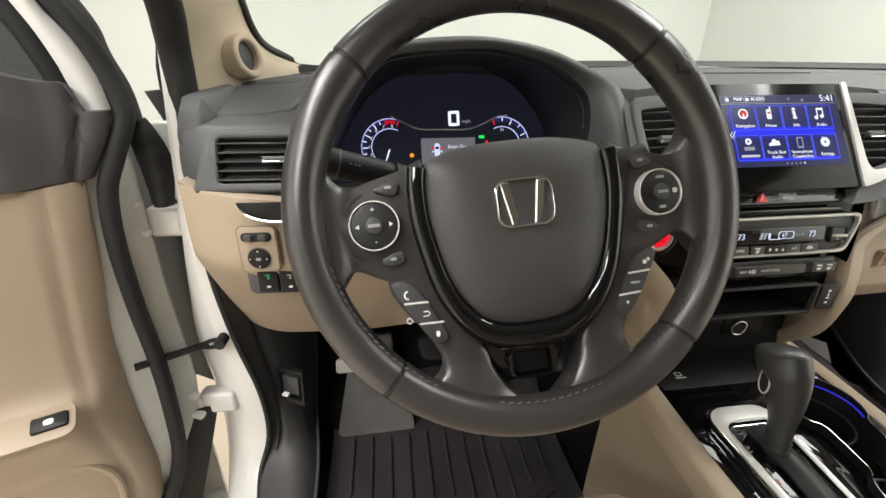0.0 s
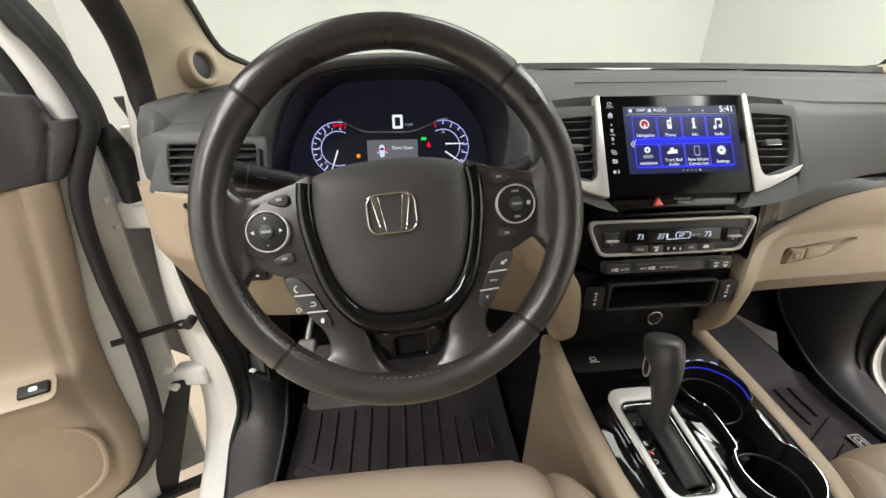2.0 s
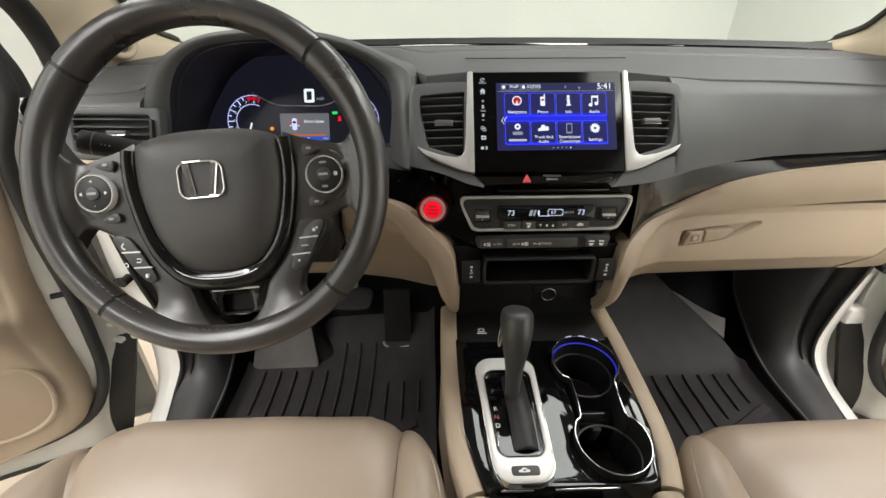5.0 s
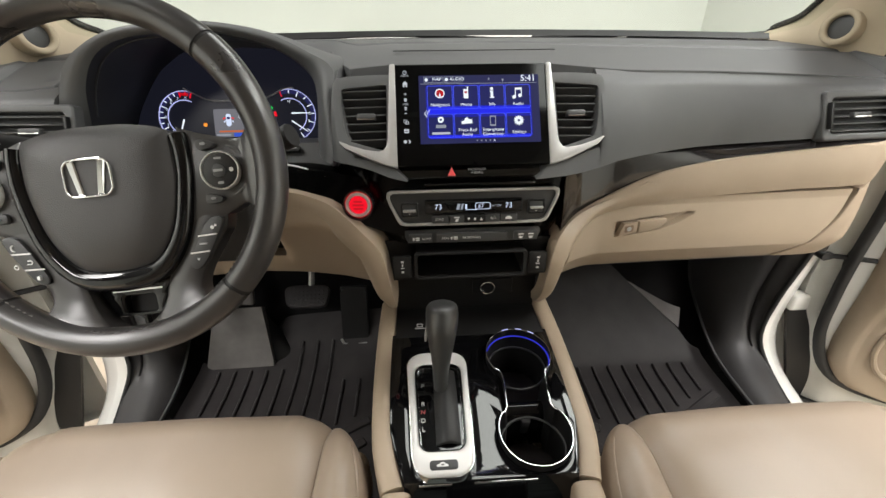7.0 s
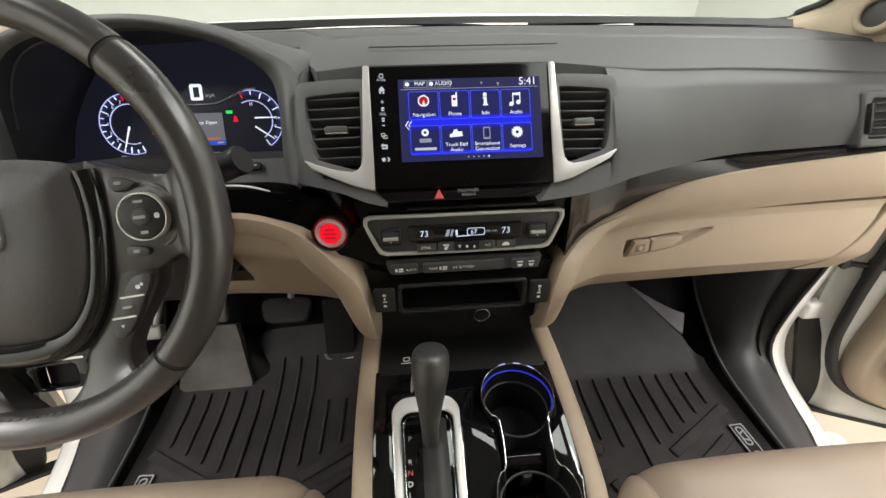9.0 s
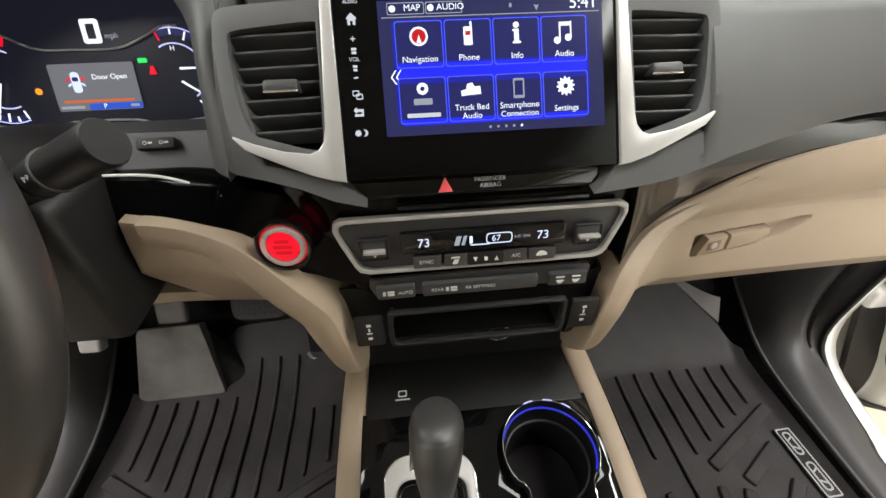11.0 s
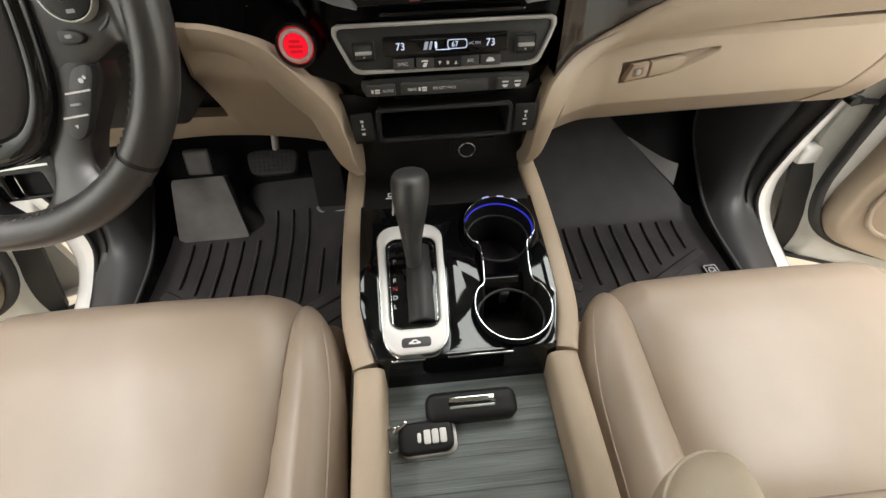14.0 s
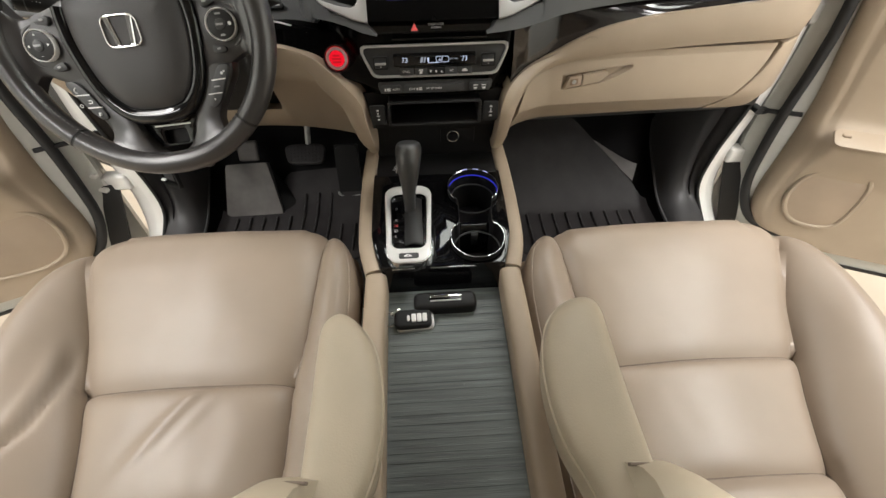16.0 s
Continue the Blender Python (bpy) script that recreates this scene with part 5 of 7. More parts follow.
for x in (0.0770, 0.0930):
    part("printed_icon", slab(rrect(0.0085, 0.0018, 0.0005, 2, x, 0.0032), low, 0.0058), WHITE_P, clim)
    part("printed_icon", slab([(x - 0.0040, -0.0005), (x - 0.0020, -0.0042), (x + 0.0020, -0.0042), (x + 0.0040, -0.0005)], low, 0.0058, 0, (), 1), WHITE_P, clim)
part("panel_gloss", slab(rrect(0.17, 0.004, 0.001, 2, 0.010, 0.0330), ccm, 0.004, 0.001), PIANO, clim)

# lower stack: slot, heater keys, socket
lm = plane((0, 0.459, 0.9335), (0, 0.02, 1))
lower = part("lower_stack_panel", slab([(-0.140, 0.033), (0.140, 0.033), (0.137, -0.010), (0.131, -0.045), (-0.131, -0.045), (-0.137, -0.010)], lm, 0.004, 0.002, (rrect(0.178, 0.046, 0.005, 4, 0, 0.0005),), 2, -0.03), BLACK, dash, "black lower stack panel")
bm = box(0.178, 0.09, 0.047, pose(0, 0.509, 0.934))
bmesh.ops.delete(bm, geom=[f for f in bm.faces if f.calc_center_median().y < 0.47], context="FACES")
part("slot_box", bm, BLACK, lower, "open storage slot")
part("slot_frame", slab(rrect(0.184, 0.050, 0.006, 5, 0, 0.0005), lm, 0.0065, 0.0012, (rrect(0.174, 0.042, 0.005, 5, 0, 0.0005),), 2), KEY_B, lower, "black slot frame")
for s in (-1, 1):
    k = part("heater_key", slab(rrect(0.029, 0.040, 0.003, 4, s * 0.1115, 0.0), lm, 0.0052, 0.0008), KEY_B, lower, "seat heater rocker key")
    for y, w, h in ((0.0105, 0.0045, 0.0035), (0.0040, 0.0020, 0.0050), (-0.0010, 0.0060, 0.0018), (-0.0085, 0.0045, 0.0035)):
        mark(k, lm, w, h, s * 0.1115, y, WHITE_P, lift=0.0055)
part("socket_wall", box(0.262, 0.01, 0.115, pose(0, 0.519, 0.845), 0.002), BLACK, dash, "black recess wall")
part("socket_panel", slab(rrect(0.075, 0.034, 0.004, 4, 0.012, 0), plane((0.038, 0.514, 0.849)), 0.003, 0.001), BLACK, dash)
part("socket_ring", slab(circle(0.0145, 28), plane((0.040, 0.510, 0.848)), 0.004, 0.0015, (circle(0.0115, 28),)), CHROME, dash, "chrome power socket ring")
part("socket_cap", slab(circle(0.0114, 24), plane((0.040, 0.511, 0.848)), 0.001), BLACK, dash)

# beige arms that run from the dash down to the console
for s in (-1, 1):
    if s < 0:
        ridge = [(-0.300, 0.491, 1.0575), (-0.28, 0.489, 1.056), (-0.25, 0.484, 1.050), (-0.21, 0.470, 1.036), (-0.172, 0.455, 1.001), (-0.144, 0.449, 0.965), (-0.136, 0.449, 0.920), (-0.130, 0.462, 0.862), (-0.129, 0.500, 0.818)]
    else:
        ridge = [(0.31, 0.526, 1.042), (0.25, 0.524, 1.014), (0.19, 0.502, 0.998), (0.149, 0.468, 0.977), (0.134, 0.452, 0.945), (0.130, 0.450, 0.915), (0.127, 0.462, 0.862), (0.128, 0.500, 0.818)]
    K = spline(ridge, 49)

    def arm_f(u, v, s=s, K=K):
        p = K[round(v * 48)]
        w = 0.050 - 0.022 * ease(0.35, 0.95, v)
        a = u * math.pi * 0.5
        if s < 0:
            t = (K[min(48, round(v * 48) + 1)] - K[max(0, round(v * 48) - 1)]).normalized()
            w = 0.055 - 0.024 * ease(0.45, 0.95, v)
            return p + Vector((t.z, 0, -t.x)) * w * math.sin(a) + Vector((0, -0.006 * math.sin(2 * a) + w * 1.0 * (1 - math.cos(a)), 0))
        return p + Vector((s * w * math.sin(a), -0.005 * math.sin(2 * a) + w * 1.1 * (1 - math.cos(a)), -0.012 * math.sin(a) * (1 - ease(0.3, 0.7, v))))
    part("console_arm", sheet(arm_f, 10, 48, (-s * 0.1, 1, 0), 0.06 if s < 0 else 0.028, 0.003), TAN, dash, "beige curved arm beside the centre stack")

# ---- centre console ----
console = thing("centre_console", (0, 0.2, 0.43), "beige centre console with gloss black top and open rear tray", "console")


def top_z(y):
    return 0.7855 + 0.075 * (y - 0.25)


KU = Vector((0, 1, 0.075)).normalized()
km2 = plane((0, 0.25, 0.7855), KU)


def kc(x, y):
    return (x, (y - 0.25) / KU.y)


CUP_A, CUP_B = (0.0725, 0.379, 0.0525), (0.0680, 0.2425, 0.0500)


def waist(n=72):
    """The outline of two cup wells that run into each other."""
    pts = []
    for c, a0, a1 in ((CUP_A, -50, 230), (CUP_B, 130, 410)):
        for i in range(n // 2):
            a = radians(a0 + (a1 - a0) * i / (n // 2 - 1))
            pts.append((c[0] + c[2] * math.cos(a), c[1] + c[2] * math.sin(a)))
    return pts


CUPS = [(p[0], p[1]) for p in spline([(a, b, 0) for a, b in waist(40)], 80, True)]


def gate(pts):
    """The gate narrows towards the rear."""
    res = []
    for x, y in pts:
        t = (0.143 - y) / 0.211
        res.append((-0.0622 + 0.0015 * t + (x + 0.0622) * (1 - 0.19 * t), 0.037 + (y - 0.0375) * 0.945))
    return res


cups = [kc(a, b) for a, b in CUPS]
shape = [kc(-0.112, 0.189), kc(0.112, 0.189), kc(0.123, 0.222), kc(0.134, 0.265), kc(0.137, 0.35), kc(0.137, 0.443), kc(-0.137, 0.443), kc(-0.137, 0.35), kc(-0.134, 0.265), kc(-0.123, 0.222)]
part("gloss_top", slab(shape, km2, 0.012, 0.003, (cups, gate(rrect(0.086, 0.196, 0.024, 6, -0.0622, 0.038))), 2, -0.012), PIANO, console, "gloss black console top")
part("front_lip", sheet(lambda u, v: (-0.112 + 0.226 * u, 0.189 - 0.013 * v, 0.781 - 0.060 * v), 6, 4, (0, 1, 0), 0.01, 0.003), PIANO, console)
part("chrome_line", box(0.082, 0.0025, 0.0035, pose(0.018, 0.1865, 0.777), 0.001), CHROME, console, "thin chrome trim line")
part("chrome_line", box(0.042, 0.0025, 0.0035, pose(-0.072, 0.1865, 0.777), 0.001), CHROME, console)
# cup wells
bm = bmesh.new()
lev = [(0.0115, 1.0), (-0.014, 0.985), (-0.020, 0.935), (-0.085, 0.90)]
rings = []
for dz, k in lev:
    ring = []
    for i, (a, b) in enumerate(CUPS):
        c = Vector(CUP_A[:2]) if b > 0.311 else Vector(CUP_B[:2])
        q = c + (Vector((a, b)) - c) * k
        ring.append(bm.verts.new((q.x, q.y, top_z(b) + dz)))
    rings.append(ring)
for a, b in zip(rings, rings[1:]):
    for i in range(len(a)):
        j = (i + 1) % len(a)
        bm.faces.new((a[i], a[j], b[j], b[i]))
well = part("cup_well", bm, BLACK, console, "black double cup well")
for cx, cy, r in (CUP_A, CUP_B):
    part("well_floor", slab(circle(r - 0.003, 36), pose(cx, cy, top_z(cy) - 0.087), 0.002), RUBBER, well, "rubber well floor")
    part("well_step", slab(circle(r - 0.0035, 40), pose(cx, cy, top_z(cy) - 0.022), 0.003, 0.001, (circle(r - 0.0065, 40),)), SOFT2, well, "grey ledge round the well")
part("divider", sheet(lambda u, v: (0.070 + (2 * u - 1) * (0.030 + 0.006 * (2 * v - 1) ** 2), 0.311 + 0.038 * (v - 0.5), top_z(0.31) - 0.026 - 0.018 * (2 * v - 1) ** 2), 8, 12, (0, 0, -1), 0.05, 0.003), GLOSS, well, "gloss black saddle between the wells")
part("divider_tab", box(0.013, 0.008, 0.042, pose(0.069, 0.292, top_z(0.29) - 0.050, 14), 0.002), SOFT, well, "grey sprung tab")
rimpts = [Vector((a, b, top_z(b) + 0.0125)) for a, b in CUPS]
part("chrome_rim", tube(rimpts, 0.0006, 8, False, None, True), CHROME, well, "chrome cup rim")
lit = [Vector((CUP_A[0] + (CUP_A[2] - 0.0015) * math.cos(radians(a)), CUP_A[1] + (CUP_A[2] - 0.0015) * math.sin(radians(a)), top_z(CUP_A[1] + 0.045) - 0.001)) for a in range(-30, 165, 5)]
part("lit_rim", tube(lit, 0.0012, 6), G_CUP, well, "blue lit cup rim")
for a0 in (48, 72, 98):
    part("lit_dash", tube([Vector((CUP_A[0] + CUP_A[2] * math.cos(radians(a0 + k)), CUP_A[1] + CUP_A[2] * math.sin(radians(a0 + k)), top_z(CUP_A[1] + CUP_A[2] * math.sin(radians(a0 + k))) + 0.0140)) for k in range(0, 15, 3)], 0.0008, 6), G_LINE, well, "pale blue light spot")

# shifter
shift = thing("gear_shifter", (-0.06, 0.30, 0.785), "automatic gear lever with black leather knob and silver gate plate", "gear lever")
part("gate_plate", slab(gate(rrect(0.096, 0.211, 0.028, 8, -0.0622, 0.0375)), km2, 0.0165, 0.0035, (gate(rrect(0.075, 0.151, 0.017, 8, -0.0615, 0.0415)),), 3), BRIGHT, shift, "pearl silver gate plate")
part("gate_edge", slab(gate(rrect(0.0985, 0.2135, 0.029, 8, -0.0622, 0.0375)), km2, 0.0132, 0.001, (gate(rrect(0.0955, 0.2105, 0.028, 8, -0.0622, 0.0375)),)), CHROME, shift, "thin chrome edge")
part("gate_floor", slab(gate(rrect(0.077, 0.153, 0.017, 8, -0.0615, 0.0415)), km2, 0.004, 0, (), 2, 0.002), PIANO, shift)
part("gate_rim", slab(gate(rrect(0.0748, 0.1508, 0.017, 8, -0.0615, 0.0415)), km2, 0.0150, 0.001, (gate(rrect(0.0715, 0.1475, 0.0155, 8, -0.0615, 0.0415)),)), GLOSS, shift, "gloss black inner rim")
part("gate_liner", slab(gate(rrect(0.0690, 0.1440, 0.014, 8, -0.0615, 0.0415)), km2, 0.0105, 0.001, (gate(rrect(0.0670, 0.1420, 0.013, 8, -0.0615, 0.0415)),)), CHROME, shift, "fine chrome liner")
part("slide_cover", sheet(lambda u, v: km2 @ Vector((-0.069 + 0.034 * u, -0.018 + 0.122 * v, 0.008 + 0.007 * math.sin(math.pi * u) + 0.006 * math.sin(math.pi * v))), 8, 14, (0, 0, -1), 0.004, 0.002), KEY_B, shift, "dark sliding cover")
for i, (t, mt) in enumerate((("P", GREY_P), ("R", WHITE_P), ("N", RED_P), ("D", WHITE_P), ("L", WHITE_P))):
    letters(t, 0.0095, km2 @ Matrix.Translation((-0.0855, 0.078 - (0, 0.031, 0.0445, 0.0580, 0.0715)[i], 0.006)), mt, shift, "gear_letter")
part("park_key", slab(rrect(0.036, 0.0125, 0.004, 4, -0.0607, -0.0495), km2, 0.0178, 0.001), SOFT2, shift, "grey release key")
part("printed_icon", slab(rounded([(-0.0690, -0.0520), (-0.0690, -0.0495), (-0.0665, -0.0488), (-0.0645, -0.0468), (-0.0605, -0.0468), (-0.0585, -0.0488), (-0.0560, -0.0495), (-0.0560, -0.0520)], 28), km2, 0.0184, 0, (rrect(0.0040, 0.0022, 0.0006, 2, -0.0622, -0.0496),)), WHITE_P, shift)
LEV = spline([(-0.0575, 0.318, 0.786), (-0.0575, 0.322, 0.830), (-0.056, 0.330, 0.865), (-0.0545, 0.343, 0.898), (-0.053, 0.357, 0.919), (-0.0525, 0.363, 0.931)], 60)
part("knob", tube(LEV, lambda t: curve([(0, 0.0100), (0.2, 0.0112), (0.36, 0.0145), (0.52, 0.0195), (0.66, 0.0226), (0.76, 0.0232), (0.85, 0.0222), (0.91, 0.0198), (0.955, 0.0158), (0.985, 0.0100), (1.0, 0.002)], t), 30, True, (1.03, 1.42)), KNOB, shift, "black leather gear knob")
kb = plane((-0.0762, 0.348, 0.889), (0.16, 0.35, 1), (0.10, -1, 0.35))
drop = [(p.x, p.y) for p in spline([(0.000, 0.019), (0.0065, 0.006), (0.0070, -0.006), (0.002, -0.014), (-0.0045, -0.009), (-0.0050, 0.004)], 36, True)]
part("knob_trim", tube([kb @ Vector((a, b, 0.0005)) for a, b in drop], 0.0012, 8, False, None, True), SILVER, shift, "silver rim of the release button")
part("knob_button", slab(drop, kb, 0.004, 0.001, (), 2, -0.003), BLACK, shift, "black release button")
part("lever_collar", tube(spline([(-0.0575, 0.318, 0.780), (-0.0575, 0.319, 0.796)], 4), 0.020, 18, True, (0.9, 1.1)), BLACK, shift)

# front tray and side rails
part("front_tray", box(0.262, 0.085, 0.008, pose(0, 0.478, 0.796), 0.001), BLACK, console, "black charging tray")
part("tray_symbol", slab(rrect(0.011, 0.009, 0.002, 3, -0.088, 0.004), pose(0, 0.462, 0.800), 0.0006, 0, (rrect(0.008, 0.006, 0.002, 3, -0.088, 0.004),)), WHITE_P, console)
part("tray_symbol", slab(rrect(0.018, 0.0016, 0.0004, 1, -0.088, -0.004), pose(0, 0.462, 0.800), 0.0006), WHITE_P, console)
for s in (-1, 1):
    # front rail from the arm's foot to the seat gap
    rail = spline([(s * 0.145, 0.530, 0.797), (s * 0.148, 0.44, 0.789), (s * 0.147, 0.33, 0.780), (s * 0.142, 0.245, 0.773), (s * 0.127, 0.186, 0.766)], 18)
    part("front_rail", sweep(rail, [(-0.015, -0.03), (-0.015, 0.004), (-0.0138, 0.0085), (-0.0105, 0.0118), (-0.005, 0.0132), (0.005, 0.0132), (0.0105, 0.0118), (0.0138, 0.0085), (0.015, 0.004), (0.015, -0.03)]), TAN, console, "beige console side rail")
    part("front_side", sheet(lambda u, v, s=s: (s * (0.142 + 0.014 * ease(0, 1, u) + 0.012 * (1 - v) - 0.018 * (1 - u)), 0.186 + 0.344 * u, 0.43 + (0.33 + 0.02 * u) * v), 10, 8, (-s, 0, 0), 0.004, 0.001), TAN, console, "beige console side")
    rail2 = spline([(s * 0.123, 0.1835, 0.761), (s * 0.121, 0.05, 0.757), (s * 0.114, -0.17, 0.757), (s * 0.110, -0.45, 0.757)], 14)
    part("rear_rail", sweep(rail2, [(-0.019, -0.05), (-0.019, 0.0), (-0.0178, 0.0055), (-0.0145, 0.0095), (-0.009, 0.0118), (0.0, 0.0125), (0.009, 0.0118), (0.0145, 0.0095), (0.0178, 0.0055), (0.019, 0.0), (0.019, -0.05)]), TAN, console, "beige console side rail")
    part("rear_side", sheet(lambda u, v, s=s: (s * (0.140 - 0.016 * u), 0.1835 - 0.63 * u, 0.43 + 0.30 * v), 6, 6, (-s, 0, 0), 0.02, 0.004), TAN, console, "beige console side")
part("tray_mat", sheet(lambda u, v: ((2 * u - 1) * (0.104 - 0.014 * v), 0.180 - 0.61 * v, 0.722), 10, 40, (0, 0, -1), 0.006, 0.001), INSERT, console, "grey-green ribbed tray mat")
for i in range(34):
    y = 0.171 - 0.0172 * i + random.uniform(-0.004, 0.004)
    w = 0.203 - 0.026 * (0.19 - y) / 0.62
    part("tray_rib", box(w, random.uniform(0.004, 0.010), 0.0008, pose(0, y, 0.7225), 0.0003, 1), INSERT, console)

# things in the rear tray
fob = thing("key_fob", (-0.071, 0.112, 0.724), "black smart key fob with four silver buttons on a split ring", "key fob")
fm = pose(-0.058, 0.108, 0.733, 6, 0, 2)
part("shell", slab(rrect(0.066, 0.036, 0.011, 5), fm, 0.014, 0.005, (), 3, -0.008), BLACK, fob)
part("back_shell", slab(rrect(0.067, 0.037, 0.010, 5, 0.003, -0.002), fm, 0.006, 0.002, (), 2, -0.009), SILVER, fob, "silver lower shell")
for i in range(4):
    part("button", slab(rrect(0.0080 if i else 0.0045, 0.016 if i else 0.011, 0.002, 3, (-0.008, 0.0015, 0.0110, 0.0205)[i], -0.001), fm, 0.0078, 0.001), BRIGHT, fob, "silver button")
part("split_ring", tube([fm @ Vector((-0.040 + 0.010 * math.cos(a * math.tau / 20), 0.002 + 0.014 * math.sin(a * math.tau / 20), 0.002)) for a in range(20)], 0.0014, 6, False, None, True), CHROME, fob, "metal split ring")
part("blade", box(0.020, 0.005, 0.003, fm @ pose(-0.030, 0.013, 0.007, 0, 0, 35), 0.001), CHROME, fob)
usb = thing("tray_insert_handle", (0.005, 0.16, 0.724), "black rounded tray lid handle with a chrome strip", "handle")
um = pose(0.000, 0.139, 0.736, 8)
part("body", slab(rrect(0.113, 0.036, 0.012, 6), um, 0.025, 0.009, (), 5, -0.013), BLACK, usb)
part("strip", slab(rrect(0.056, 0.0060, 0.002, 3, 0.001, 0.0060), um, 0.0128, 0.001), CHROME, usb, "chrome strip")
part("slot", slab(rrect(0.058, 0.0040, 0.001, 3, 0.001, 0.0008), um, 0.0124, 0.0004), GLOSS, usb, "gloss black slot")
# Grey bar painted as the reflection below the chrome one.
part("strip", slab(rrect(0.055, 0.0030, 0.001, 3, 0.001, -0.0028), um, 0.0126, 0.0004), STEEL, usb, "grey strip drawn as a second reflection")

# ---- steering wheel ----
wheel = thing("steering_wheel", (-0.416, 0.322, 1.1437), "black leather wrapped steering wheel with gloss black trim", "steering wheel")
R0, TUBE = 0.1787, 0.0163
turn = radians(4.2)
WU = Vector((0, 0.3987, 0.9171))
wm = plane((-0.416, 0.322, 1.1437), WU) @ Matrix.Rotation(turn, 4, "Z")


def rim_ring(a0, a1, n, r=TUBE, k=18):
    """A stretch of the rim, a little deeper than wide, with finger swells near the spokes."""
    bm = bmesh.new()
    rings = []
    for i in range(n + 1):
        a = radians(a0 + (a1 - a0) * i / n)
        swell = 1 + 0.10 * sum(math.exp(-(((math.degrees(a) - c + 180) % 360 - 180) / 13) ** 2) for c in (38, 142))
        row = []
        for j in range(k):
            b = j * math.tau / k
            rr = R0 + r * swell * math.cos(b)
            row.append(bm.verts.new((rr * math.cos(a), rr * math.sin(a), r * 1.12 * math.sin(b))))
        rings.append(row)
    for p, q in zip(rings, rings[1:]):
        for j in range(k):
            bm.faces.new((p[j], p[(j + 1) % k], q[(j + 1) % k], q[j]))
    bm.faces.new(rings[0][::-1])
    bm.faces.new(rings[-1])
    bm.transform(wm)
    return bm


CUTS = (43.6, 135.7, 226, 314)
part("rim_top", rim_ring(44.3, 135.0, 44), WHEEL, wheel, "black leather rim")
part("rim_side", rim_ring(136.4, 225.3, 48), WHEEL, wheel, "black leather rim")
part("rim_side", rim_ring(-45.3, 42.9, 48), WHEEL, wheel, "black leather rim")
part("rim_bottom", rim_ring(226.7, 313.3, 40), WHEEL, wheel, "black leather rim")
for c in CUTS:
    part("rim_joint", rim_ring(c - 0.7, c + 0.7, 2, TUBE * 0.93), SEAL, wheel)
# stitches along the inside of the lower rim
bm = box(0.0014, 0.0040, 0.0012, Matrix(), 0.0003, 1)
stitch = bpy.data.meshes.new("stitch")
bm.to_mesh(stitch)
bm.free()
stitch.materials.append(THREAD)
for a0, a1, n in ((192, 236, 20), (256, 286, 13), (306, 344, 17)):
    for i in range(n):
        a = a0 + (a1 - a0) * i / (n - 1)
        put("stitch", stitch, wm @ pose(0, 0, 0, 0, 0, a) @ pose(R0 - TUBE * 0.86, 0, 0.0090, 0, 40, 18), wheel)

wr = wm
Z0 = -0.010


def spoke(edge_a, edge_b, nv, zs, dome=0.004):
    """A moulded spoke between two edges that run from the hub out to the rim."""
    ea, eb = spline([(a, b, 0) for a, b in edge_a], nv + 1), spline([(a, b, 0) for a, b in edge_b], nv + 1)

    def f(u, v):
        k = round(v * nv)
        q = ea[k].lerp(eb[k], u)
        q.z = curve(zs, v) + dome * (math.sin(math.pi * u) ** 0.6 if 0 < u < 1 else 0.0)
        return wr @ q
    return sheet(f, 18, nv, axis_in, 0.022, 0.005)


